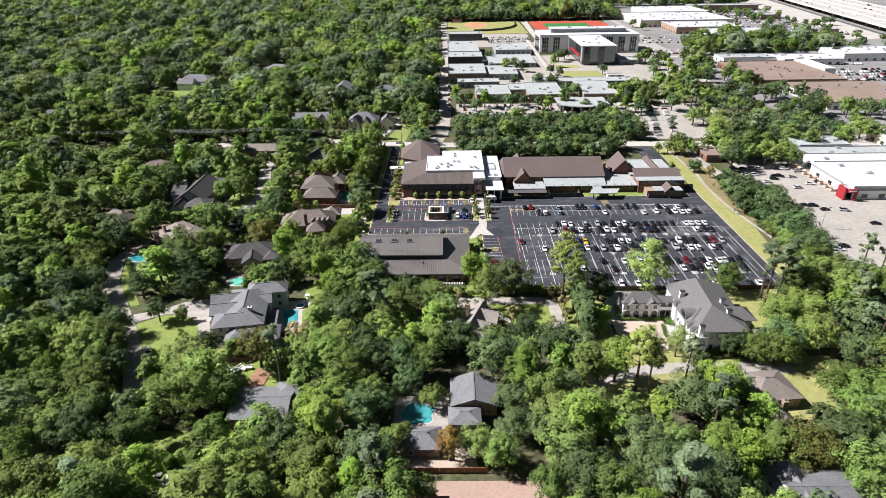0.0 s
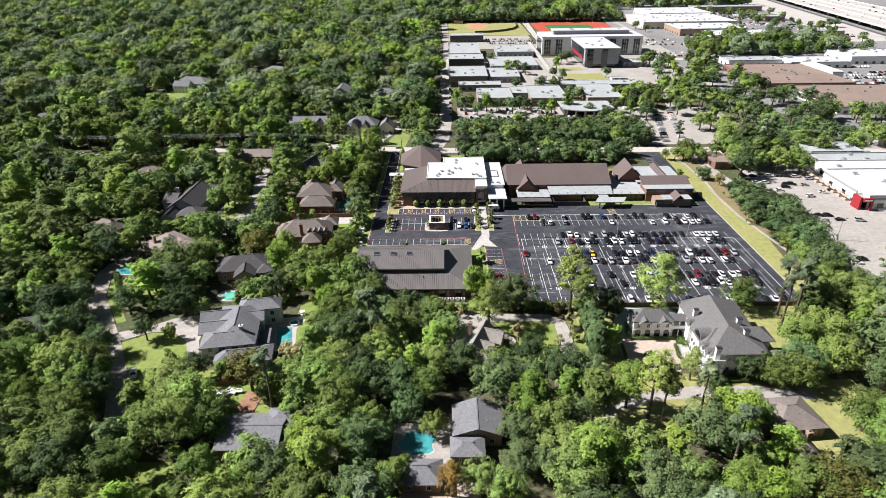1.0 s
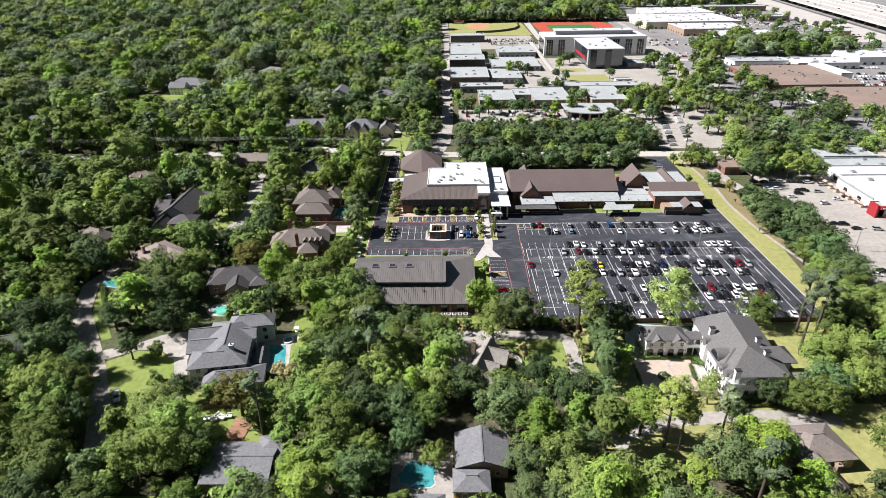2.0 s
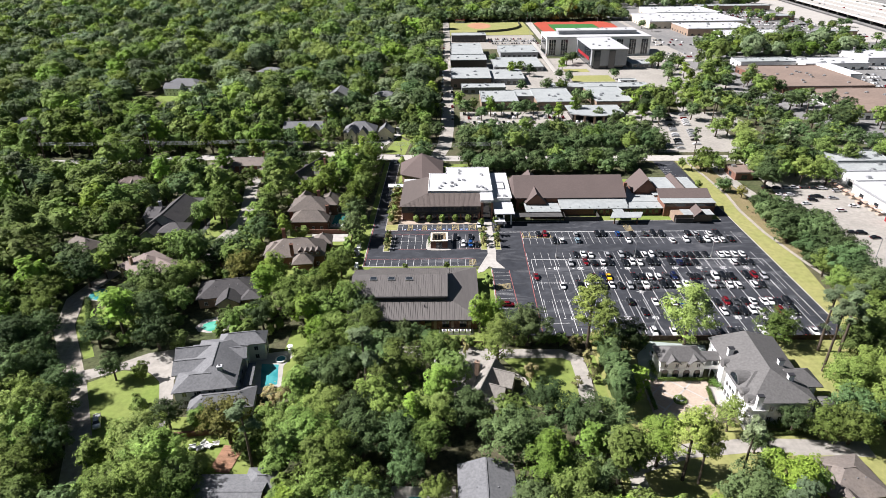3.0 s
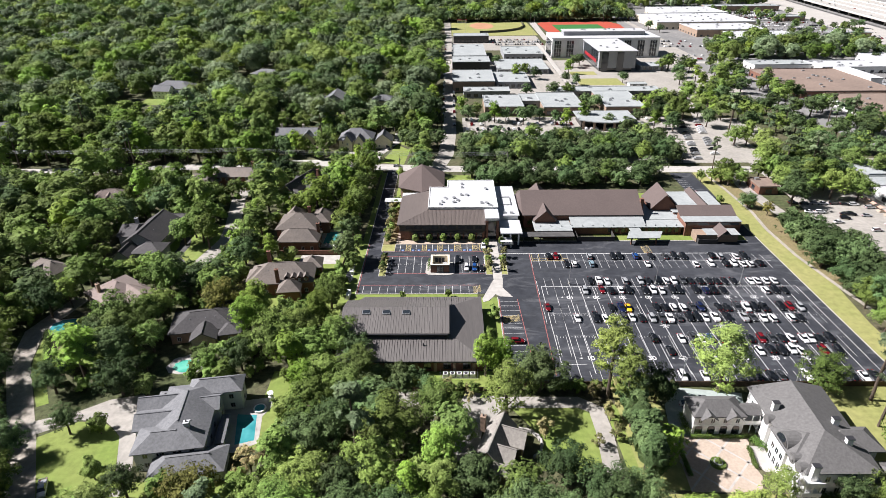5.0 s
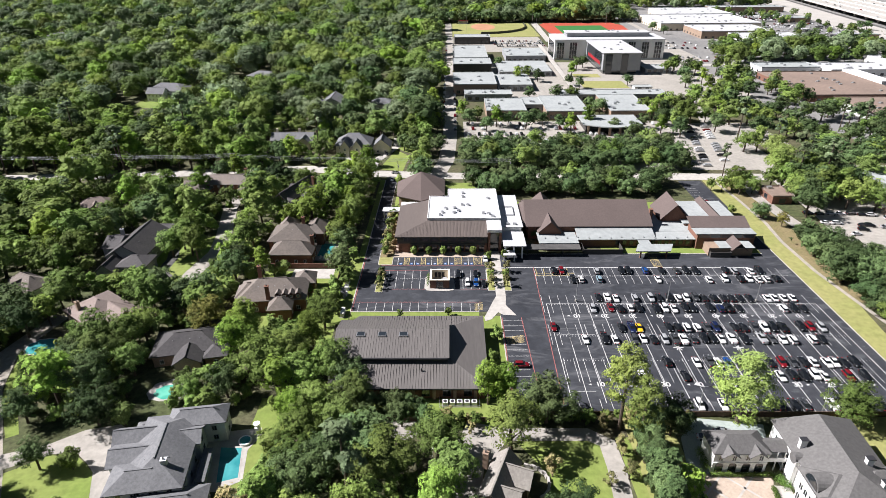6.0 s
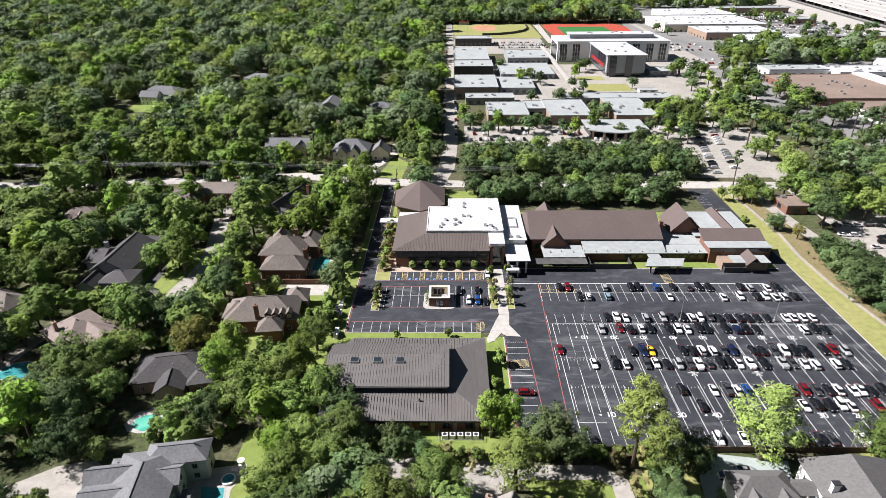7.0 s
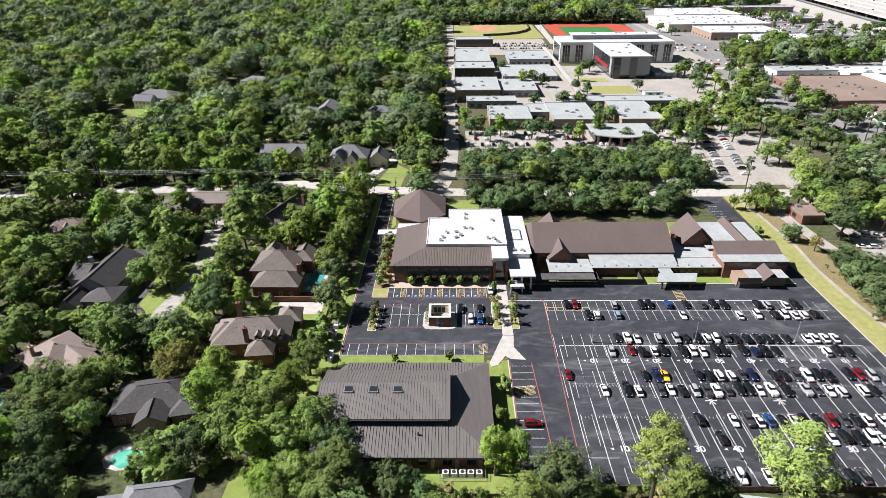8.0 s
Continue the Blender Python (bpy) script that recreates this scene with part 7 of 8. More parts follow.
def tree(kind, x, y, scale=1.0, rz=0.0, group="trees of the neighbourhood", v=0):
    v %= FORMS[kind][7]
    rich = 1.0 if y < 100 or kind == "cone" else 0.42
    if (kind, v, rich) not in TREES:
        TREES[kind, v, rich] = tree_meshes(kind, v, rich)
    trunk, crown = TREES[kind, v, rich]
    t = tagged(new("shrub" if kind == "cone" else "tree"), FORMS[kind][6], "shrub" if kind == "cone" else "tree", group)
    t.matrix_world = pose(x, y, 0, 0, 0, rz) @ Matrix.Diagonal((scale, scale, scale ** 0.75 * (0.92 + 0.16 * ((v * 7 + int(abs(x) * 10)) % 10) / 10), 1))
    part("trunk", trunk, "", t)
    part("crown", crown, "", t)
    return t


MASS = {}


def tree_mass(kind, x, y, scale, rz, v, fine=0.17):
    """A tree of the joined woods: its crown and trunk are kept for one mesh a leaf kind."""
    v %= FORMS[kind][7]
    if (kind, v, fine) not in ROUGH:
        trunk, crown = tree_meshes(kind, v, fine)
        ROUGH[kind, v, fine] = [(np.array([q.co for q in me.vertices]), [tuple(p.vertices) for p in me.polygons]) for me in (trunk, crown)]
        bpy.data.meshes.remove(trunk), bpy.data.meshes.remove(crown)
    c, s = math.cos(radians(rz)), math.sin(radians(rz))
    m = np.array([[c, s, 0], [-s, c, 0], [0, 0, scale ** -0.25]]) * scale
    for (co, faces), key in zip(ROUGH[kind, v, fine], ("bark", FORMS[kind][1])):
        MASS.setdefault(key, []).append((co @ m + np.array([x, y, 0]), faces, (x * 0.731 + y * 0.377) % 1.0))


kiosk()
PLACED = []  # crowns that stand already: x, y, radius
REACH = {"dome": 6.0, "spire": 4.4, "broad": 6.0, "tall": 4.6, "pine": 3.4, "round": 2.7, "column": 2.2, "cone": 1.2}
TALL = {"dome": 9.2, "spire": 24.0, "broad": 12.0, "tall": 15.0, "pine": 21.0, "round": 6.5, "column": 11.0, "cone": 3.6}


def plant(words, group):
    """Trees written as kind:x,y,scale."""
    for i, w in enumerate(words.split()):
        kind, rest = w.split(":")
        x, y, s = (float(q) for q in rest.split(","))
        s *= 1.0 if kind in ("cone", "small", "tan") else 1.26
        tree(kind, x, y, s, (x * 37 + y * 11) % 360, group, i)
        PLACED.append((x, y, REACH[FORMS[kind][0]] * s))


plant("cone:-15.1,143.5,1.35 cone:-9.2,143.4,1.3 cone:-3.4,143.5,1.38 cone:2.4,143.4,1.3 cone:8.3,143.4,1.35", "conical shrubs before the church")
plant("low_oak:142.4,151,0.85 low_oak:141.6,142,0.9 low_oak:143.6,133.4,0.9 low_oak:151,148.6,0.85 low_oak:152,139,0.95 low_oak:149.6,129.6,0.9 low_oak:158.6,132,0.9 low_oak:146.6,157.6,0.66 low_oak:137.4,177.6,0.62 elm:139.6,204.8,0.5 elm:146.4,206,0.55 oak:166,193,1.0 tall:172,196,1.0 elm:168,203,1.0 oak:177,205,1.0 tall:184,198,1.0 elm:163,212,0.9 oak:172,214,1.0 elm:183,211,1.0 oak:190,205,1.0 tall:178,222,1.0 elm:194,194,0.9 olive:142.4,168.8,0.4 pine:141.9,230,0.7", "trees beside the grass strip")
plant("tan:14.2,119.5,0.8 small:14.1,124,0.62 tan:14.2,129,0.8 tan:20.0,119.3,0.75 small:19.9,124.2,0.62 tan:20.0,129.4,0.8 small:14.2,139.4,0.62 small:20.2,139.6,0.66 tan:-26.2,117,0.6 small:-26.2,120.2,0.66 tan:-26.1,123.6,0.75 small:-26.2,126.8,0.6", "small trees of the planting islands")
plant("small:-26.4,143,0.7 tan:-25.8,146.2,0.85 small:-26.8,149.6,0.82 small:-25.6,153.2,0.78 tan:-26.6,156.4,0.9 small:-26.2,159.8,0.8 tan:-26.0,163.4,0.85 small:-26.8,166.6,0.9 small:-25.8,170,0.8 tan:-26.4,173.6,0.9 small:-26.2,177,0.8 small:-25.6,183,0.8", "small trees along the church drive")
plant("oak:-117.4,36,0.6 elm:-109.8,22.4,0.55 oak:-125,45,0.62 oak:-128.6,52.6,0.8 elm:-136.4,63,0.85 oak:-102.4,13,0.75 elm:-141.6,75,0.85 oak:-97.4,3.6,0.75", "trees along the shaded street")
plant("elm:-45.5,150.0,0.85 bright:-43.9,156.4,0.85 tall:-42.3,162.8,0.85 elm:-44.7,169.2,0.85 elm:-43.1,175.6,0.85 bright:-45.5,182.0,0.85 tall:-43.9,188.4,0.85 elm:-42.3,194.8,0.85 elm:-44.7,201.2,0.85 bright:-43.1,207.6,0.85 tall:-45.5,214.0,0.85 elm:-43.9,220.4,0.85 elm:-42.3,226.8,0.85", "tall screen trees along the drive")
plant("elm:38.2,-41.8,1 elm:-88.2,-41.4,1 elm:-95.4,-41.3,1 elm:23.8,-40.3,0.72 oak:62.1,-39.6,1 elm:94.8,-39.2,1.1 elm:-75.2,-38.6,1 oak:55.3,-38.2,1 bright:-20.9,-37.8,0.6 oak:49.0,-36.5,1 oak:32.0,-36.4,1 bright:-68.9,-36.1,0.9 bright:67.3,-36.0,1.1 bright:-26.6,-35.7,0.55 bright:-11.9,-35.6,0.5 elm:-84.2,-35.4,1 elm:-49.4,-34.8,1.1 bright:63.1,-33.2,1 bright:-100.8,-32.2,1 elm:-32.3,-31.8,1 oak:-19.1,-30.2,1 olive:86.7,-30.0,1 elm:13.3,-29.0,0.68 elm:80.2,-29.0,0.9 elm:29.6,-28.7,1 elm:-46.0,-28.4,0.72 oak:47.5,-28.1,1 elm:55.9,-27.2,0.9", "trees of the neighbourhood")
plant("autumn:1.1,-26.6,0.62 elm:8.0,-25.8,0.65 oak:-39.4,-25.5,0.9 elm:-12.9,-24.7,0.58 elm:-78.4,-24.6,1 oak:-92.4,-23.5,1 bright:34.3,-23.4,1.1 bright:-30.2,-23.3,1.1 elm:-57.8,-22.8,0.65 elm:-101.3,-22.7,1.1 bright:78.1,-21.4,0.9 oak:23.9,-21.1,0.65 elm:103.5,-21.0,0.9 elm:-10.2,-20.5,0.36 oak:17.6,-20.1,0.65 elm:29.1,-19.2,1 oak:-21.1,-15.7,0.9 bright:70.9,-15.1,0.7 elm:-92.9,-15.0,1 elm:109.1,-14.0,1.1 oak:65.0,-12.0,1.15 elm:-27.5,-12.3,1 oak:18.2,-11.2,0.78 bright:73.6,-10.9,1 elm:27.1,-10.8,1 elm:-74.6,-9.8,1 elm:-106.1,-9.6,1 elm:-67.5,-9.1,1 elm:-20.2,-8.4,0.75", "trees of the neighbourhood")
plant("elm:-61.1,-8.3,0.9 elm:-3.6,-8.2,0.5 elm:-97.4,-7.6,1 oak:32.1,-6.7,0.85 bright:21.7,-6.5,1.1 elm:108.2,-6.4,1 elm:-117.3,-6.3,0.9 oak:-10.4,-2.6,0.66 oak:-17.4,-10.4,0.66 elm:-29.0,-2.2,1.1 elm:-68.6,-1.1,1.1 elm:-102.4,-0.0,1 loblolly:54.2,-1.4,0.84 loblolly:57.6,-2.4,0.66 bright:49.3,2.7,0.9 elm:-75.4,3.0,1.1 oak:14.1,4.0,1.1 elm:-35.4,4.2,1.1 elm:-5.6,4.3,0.8 oak:-12.8,6.0,0.9 oak:-21.7,6.0,0.9 elm:-104.4,6.5,1.1 oak:20.7,6.7,1 oak:74.6,6.8,0.48 elm:-41.3,8.6,0.9 elm:99.4,9.7,0.8 oak:32.9,10.5,1 olive:-56.2,10.5,0.95 oak:40.3,10.6,0.85 elm:93.3,11.6,0.75", "trees of the neighbourhood")
plant("oak:-23.4,13.4,0.9 elm:-110.0,13.6,1.2 oak:87.1,13.6,0.55 pale:71.0,14.1,0.64 elm:-33.5,14.3,1 elm:-103.3,14.7,1 elm:-3.9,15.1,0.9 oak:103.6,15.4,0.9 oak:-73.7,15.6,0.6 oak:4.2,16.1,0.9 elm:113.3,16.6,1 elm:-17.6,17.1,1.1 elm:-124.2,17.6,1 oak:25.4,19.9,0.8 column:45.4,20,1.5 small:-83.7,20.7,1.2 bright:-2.6,21.5,0.9 small:12.6,22,.8 tan:-47.7,22.7,1.5 small:9.4,23,.8 oak:-138.2,23.4,1 oak:-134.2,88.0,0.85 column:45.2,24,1.45 tan:6.6,24.5,.8 tan:-45.0,26.2,1.2 elm:107.6,26.4,1 oak:-108.4,26.8,0.8 oak:-33.2,26.8,1 column:45.1,27.6,1.6 elm:115.4,29.0,1.1 elm:-14.4,29.9,1.2", "trees of the neighbourhood")
plant("tan:36,31,.7 column:45.6,32,1.5 oak:-124.0,32.7,1 tan:40.6,33,.9 oak:-29.2,33.6,0.9 tan:23.1,33.7,1.0 oak:-98.0,35.2,0.55 small:-90.0,35.3,1.1 column:45.7,38,1.45 pine:108.9,38.0,0.9 elm:-3.5,39.6,0.9 tan:41,40,1.0 elm:-37.6,42.4,0.9 column:45.8,42.5,1.3 oak:-110.6,50.4,0.72 elm:121.1,42.9,1 pine:115.6,42.9,1 elm:139.0,43.0,1 pale:14.2,41.4,1.1 elm:-27.8,46.4,0.82 oak:-134.3,46.5,1.1 elm:151.9,46.6,1 oak:54.5,46.8,0.75 elm:125.8,47.1,1 pine:113.0,47.7,1 tan:38.4,48.2,.9 bright:-41.0,49.8,0.66 oak:-91.6,49.9,0.9", "trees of the neighbourhood")
plant("oak:24.0,51.2,1.12 oak:147.5,50.7,1 tan:44.7,50.8,0.8 oak:-61.6,60.4,0.7 elm:101.2,51.7,0.9 elm:-35.4,52.4,0.82 loblolly:44.6,40.6,0.78 pine:121.6,50.5,0.9 loblolly:42.2,48.6,1.0 pale:73.2,51.4,1.4 elm:142.0,54.9,1 elm:138,52,0.9 elm:133.4,58,0.8 elm:-26.0,55.5,0.82 bright:9.5,57.9,0.75 oak:-98.5,61.0,1 elm:-40.5,63.2,0.9 oak:-28.7,63.2,0.74 bright:14.0,58.8,0.72 elm:137.4,64.7,1 elm:-70.6,58.8,0.5 elm:-52.8,66.1,1.1 elm:-33.5,67.8,0.9 elm:-91.5,69.3,0.7 elm:137,69.4,0.8 oak:141.9,70.2,1.1 elm:-99.9,71.9,1 elm:-47.2,72.5,1", "trees of the neighbourhood")
plant("oak:-110.4,73.0,0.7 small:11.5,74.7,0.9 bright:-63.6,76.2,1 elm:136.4,78.4,0.8 oak:142.0,78.5,1.1 elm:-106.9,79.3,1 bright:-42.1,80.6,0.9 elm:-98.5,81.2,0.9 bright:-63.0,84.5,1 elm:-95.7,86.1,0.8 small:14.1,86.6,0.9 oak:144.1,89.0,1.1 olive:-76.3,90.5,0.95 elm:-41.2,93.3,0.85 elm:139,92.5,0.7 oak:147.6,96.4,1.1 small:-17.3,99.4,0.5 small:-1.4,100.3,0.5 low_oak:142,100,0.8 oak:-89.5,101.2,0.9 elm:-104.9,104.1,0.8 oak:146.9,104.8,1.1 oak:-85.6,107.3,1 low_oak:142,109,0.9 oak:-99.8,108.8,0.9 elm:-110.5,113.0,0.8 small:-50.6,113.2,1 oak:147.3,116.3,1.1", "trees of the neighbourhood")
plant("small:-126.3,118.6,1 low_oak:140,121,0.85 oak:141.2,122.1,1 oak:-80.0,124.3,0.85 oak:-40.8,126.9,0.85 bright:-70.5,127.1,0.65 elm:-149.7,127.8,1 oak:-82.1,134.6,0.65 elm:-144.1,137.4,1 tall:-99.2,138.0,0.85 elm:-110.5,141.6,0.85 tall:-103.5,143.0,0.9 oak:-42.7,146.5,0.8 tall:-108.5,148.0,0.85 bright:-107.0,155.0,0.8", "trees of the neighbourhood")
plant("oak:157.9,178.2,1 small:125.7,181.7,0.8 elm:192.0,184.4,0.9 elm:180.6,187.0,1 tall:175.4,197.4,1 elm:163.2,198.2,1 oak:194.3,202.2,1 bright:-123.0,206.7,0.9 elm:138.7,210.8,0.8 oak:-96.7,212.0,0.8 elm:-73.1,212.4,0.9 pine:184.3,213.3,1 oak:189.9,213.7,1 elm:221.2,215.3,0.9 elm:242.1,217.0,1 small:-26.7,217.9,1.1 oak:-88.3,219.9,0.9 bright:-49.1,224.1,0.9 elm:212.2,224.5,1 oak:-119.0,225.4,0.7 elm:181.8,226.0,1 pine:176.7,226.5,1 tall:167.9,226.8,1 elm:265.9,228.0,1 elm:263.0,234.5,1 oak:246.0,235.4,1 oak:211.5,237.2,1 oak:239.2,242.3,1", "trees of the neighbourhood")
plant("bright:-46.3,247.4,0.7 small:-62.0,251.6,1.2 elm:235.8,256.3,1 elm:-150.7,259.7,1 elm:182.8,262.8,0.9 oak:-20.4,264.1,0.9 elm:213.8,264.8,1 elm:-110.2,265.5,0.9 oak:-8.0,268.4,0.9 elm:170.6,270.8,0.9 oak:235.9,278.8,1 oak:-68.0,287.3,0.7 oak:-130.0,288.3,1 elm:-183.6,290.5,1 elm:-17.7,292.2,0.9 oak:-79.0,292.7,0.6 oak:259.5,293.6,1 bright:-143.3,294.1,1 oak:220.3,296.1,1 elm:208.4,296.8,1 oak:192.6,297.8,1 oak:-36.8,304.1,0.9 elm:-50.9,307.8,0.8 elm:-31.9,331.5,1", "trees of the neighbourhood")


for row, oy in enumerate((207, 218, 243, 253, 263, 273)):  # rows of live oaks on both sides of the street behind the church
    for i in range(13):
        if row == 0 and i < 1 or row < 2 and i > 10 or row < 1 and i > 9:
            continue
        ox, ty, os_ = 9 + 9.6 * i + (i * 5 + row * 2) % 4, oy + (i * 7 + row * 3) % 5 - 2.5, 0.84 + 0.07 * ((i * 3 + row) % 4)
        tree_mass("low_oak" if (i + 2 * row) % 7 else "elm", ox, ty, os_ * 1.24, (i * 77 + row * 31) % 360, i + row, 0.36)
        PLACED.append((ox, ty, 6 * os_))

# ---- open ground that the woods leave free: x0, y0, x1, y1, height of what stands there ----
OPEN = []
OPEN += [(16, 54, 128, 150, 0), (-35, 100, 17, 146, 0), (-40, 57, 10, 97, 3), (-23, 51, 10, 60, 0), (-23, 144, 30, 187, 6), (-35, 140, -26, 230, 0), (28, 143, 123, 188, 3), (-27, 184, -1, 216, 5), (126, 84, 143, 226, 0), (166, 66, 330, 198, 0), (203, 198, 262, 230, 3), (-46, 238, -24, 262, 0), (-10, 228, 4, 300, 0)]  # the church and its parking lot
OPEN += [(-60, 28, -46, 54, 0), (-59, -17, -40, -1, 2), (-9, -18, 15, 4, 2), (-13, -15, -2, -4, 0), (-11, -29, 7, -20, 0), (-9, -36, 22, -29, 0), (5, 17, 18, 36, 5), (53, 16, 76, 50, 0), (60, 34, 104, 47, 5), (75, 15, 104, 46, 5), (84, -20, 99, 4, 2), (76, 4, 105, 11, 0), (99, -12, 116, 8, 0), (74, -44, 101, -33, 5), (100, 24, 122, 52, 0), (46, -6, 58, 12, 0)]  # the southern gardens
OPEN += [(20, 25, 36, 44, 0), (-70, 4, -52, 14, 0), (-69, -38, -58, -33, 0), (-4, -60, 24, -34, 0)]  # the southern gardens
OPEN += [(-82, 20, -50, 54, 4), (-104, 20, -79, 46, 0), (-112, 34, -80, 48, 0), (-137, 122, -116, 160, 5), (-116, 122, -98, 152, 0), (-126, 88, -104, 108, 4), (-90, 73, -67, 90, 3), (-74, 94, -48, 122, 4), (-75, 132, -50, 162, 5), (-54, 140, -46, 153, 0), (-103, 122, -90, 160, 0), (-60, 124, -44, 132, 0), (-126, 58, -118, 72, 0), (-98, 10, -88, 22, 0), (-88, 59, -76, 70, 0), (-133, 78, -121, 88, 0), (-118, 120, -108, 132, 0)]  # the western gardens and street
OPEN += [(-98, -6, -87, 20, 0), (-108, 20, -95, 36, 0), (-120, 36, -106, 50, 0), (-131, 50, -118, 66, 0), (-137, 66, -127, 86, 0), (-156, 108, -145, 118, 3), (-142, 32, -130, 42, 3)]  # the western gardens and street
OPEN += [(-126, 204, -98, 222, 4), (-80, 190, -66, 214, 5), (-71, 262, -34, 284, 2), (-110, 278, -84, 294, 4), (-44, 240, -34, 280, 0), (-62, 240, -40, 258, 0), (-238, 228, -192, 235, 0), (-172, 231, -122, 241, 0), (-100, 239, -66, 248, 0), (-62, 236, -36, 250, 0), (-246, 362, -204, 430, 0), (-54, 238, -44, 262, 0), (-168, 180, -158, 188, 4), (-2, 300, 5, 1000, 6)]  # the northern houses
OPEN += [(1, 340, 150, 2000, 3), (8, 296, 128, 312, 3), (128, 232, 186, 330, 0), (150, 440, 270, 740, 0), (150, 580, 300, 900, 0), (205, 410, 1000, 900, 0), (280, 330, 420, 420, 0)]  # the school and the shops
OPEN += [(146, 160, 152, 206, 0)]
OPEN += [(-78, -26, -66, -16, 0), (-72, -38, -58, -31, 0), (48, -12, 62, 0, 0), (98, -14, 112, 4, 0), (-125, 50, -116, 80, 0), (-136, 132, -129, 142, 0), (-103, 168, -93, 184, 0), (-53, 96, -44, 106, 0)]  # lawns and drives seen between the trees
OPEN += [(-300, 298, -286, 308, 4), (-182, 472, -156, 488, 4), (-530, 742, -490, 762, 3), (-614, 724, -588, 742, 4), (-496, 906, -466, 924, 4), (-95, 362, -78, 380, 6), (-56, 358, -44, 372, 6)]  # far roofs
EYE_Y, EYE_Z = -85.0, 113.5


def free(x, y, r, h, roads=True):
    """Whether a crown of that reach and height leaves the open ground and the roofs in sight."""
    for x0, y0, x1, y1, z in OPEN:
        if x0 - r * 0.75 < x < x1 + r * 0.75:
            behind = max(0.0, (h - z)) * (y - EYE_Y) / (EYE_Z - z) * (0.5 if z else 0.75 if x > 60 else 0.68)
            if y0 - behind < y < y1 + r * 0.6:
                return False
    return True


wr = random.Random(21)
grid = {}
for px, py, pr in PLACED:
    grid.setdefault((int(px // 12), int(py // 12)), []).append((px, py, pr))


def crowded(x, y, r):
    i, j = int(x // 12), int(y // 12)
    for a in (i - 2, i - 1, i, i + 1, i + 2):
        for b in (j - 2, j - 1, j, j + 1, j + 2):
            for px, py, pr in grid.get((a, b), ()):
                if (px - x) ** 2 + (py - y) ** 2 < (0.58 * (r + pr)) ** 2:
                    return True
    return False


count = 0
for _ in range(14000):
    y = -75 + 385 * wr.random() ** 0.9
    half = 0.80 * (y + 135) + 30
    x = wr.uniform(-half, half)
    if x > 143 and 62 < y < 212 or x > 128 and y > 190 or 6 < x < 130 and 186 < y < 298:
        continue
    kind = wr.choices(("oak", "elm", "tall", "bright", "pine"), (2.4, 7.4, 5, 3.4, 0.5) if x < 30 else (3, 4, 4, 2.5, 3))[0]
    s = wr.choice((0.85, 1.05, 1.25, 1.45, 1.65, 1.8)) * wr.uniform(0.93, 1.07)
    form = FORMS[kind][0]
    r, h = REACH[form] * s, TALL[form] * s ** 0.75
    if crowded(x, y, r) or not free(x, y, r, h):
        continue
    if y < 20 and count < 60:
        tree(kind, x, y, s, wr.uniform(0, 360), "trees of the neighbourhood", wr.randrange(8))
    else:
        tree_mass(kind, x, y, s, wr.uniform(0, 360), wr.randrange(8))
    grid.setdefault((int(x // 12), int(y // 12)), []).append((x, y, r))
    count += 1
for _ in range(6000):  # undergrowth and garden trees in the gaps
    y = -60 + 340 * wr.random()
    x = wr.uniform(-0.8 * (y + 135) - 20, -38)
    s = wr.uniform(0.7, 1.5)
    if crowded(x, y, 2.8 * s) or not free(x, y, 1.0, 6.5 * s):
        continue
    tree_mass("small", x, y, s, wr.uniform(0, 360), wr.randrange(8))
    grid.setdefault((int(x // 12), int(y // 12)), []).append((x, y, 2.8 * s))
for i in range(27):
    for ty in (892, 903, 916):
        tree_mass("oak", -12 + 11 * i + wr.uniform(-3, 3), ty + wr.uniform(-3, 3), wr.uniform(1.3, 1.8), wr.uniform(0, 360), wr.randrange(8))
for w in "38,327 49,319 61,326 71,318 77,311 23,314 113,297 104,310 12,330 90,322 18,338 30,325 56,334 126,320 140,326 8,345 -9,310 -9,330 -10,350 139,340 134,308 148,345 150,318 67,479 58,468 76,466 61,401 82,400 93,399 100,366 105,354 110,489 108,440 150,449 46,537 120,520 128,530 100,450 139,361 150,333 160,339 172,334 184,338 150,352 166,356 180,352 196,440 205,470 200,500 208,422 203,395 190,362 214,452".split():
    sx, sy = (float(q) for q in w.split(","))
    tree_mass(wr.choice(("oak", "oak", "elm", "bright")), sx, sy, wr.uniform(0.75, 1.15), wr.uniform(0, 360), wr.randrange(8))
for w in range(26):  # shrubs behind the fence of the lot
    tree_mass(("small", "tan", "small", "small")[w % 4], 17.5 + w * 1.75 + wr.uniform(-0.6, 0.6), 51.6 + wr.uniform(-1.2, 1.0), wr.uniform(0.35, 0.8), wr.uniform(0, 360), wr.randrange(8))
for w in range(14):
    tree_mass(("tan", "small")[w % 3 == 0], -8 + w * 1.15 + wr.uniform(-0.8, 0.8), 50.0 + wr.uniform(-2.5, 2.0), wr.uniform(0.35, 0.7), wr.uniform(0, 360), wr.randrange(8))
for _ in range(150):  # trees in the parking ground of the shops
    sx, sy = wr.uniform(270, 560), wr.uniform(535, 1000)
    if not (280 < sx < 434 and 630 < sy < 1004) and not (286 < sx < 420 and 494 < sy < 530):
        tree_mass(wr.choice(("oak", "oak", "elm")), sx, sy, wr.uniform(0.7, 1.2), wr.uniform(0, 360), wr.randrange(8))
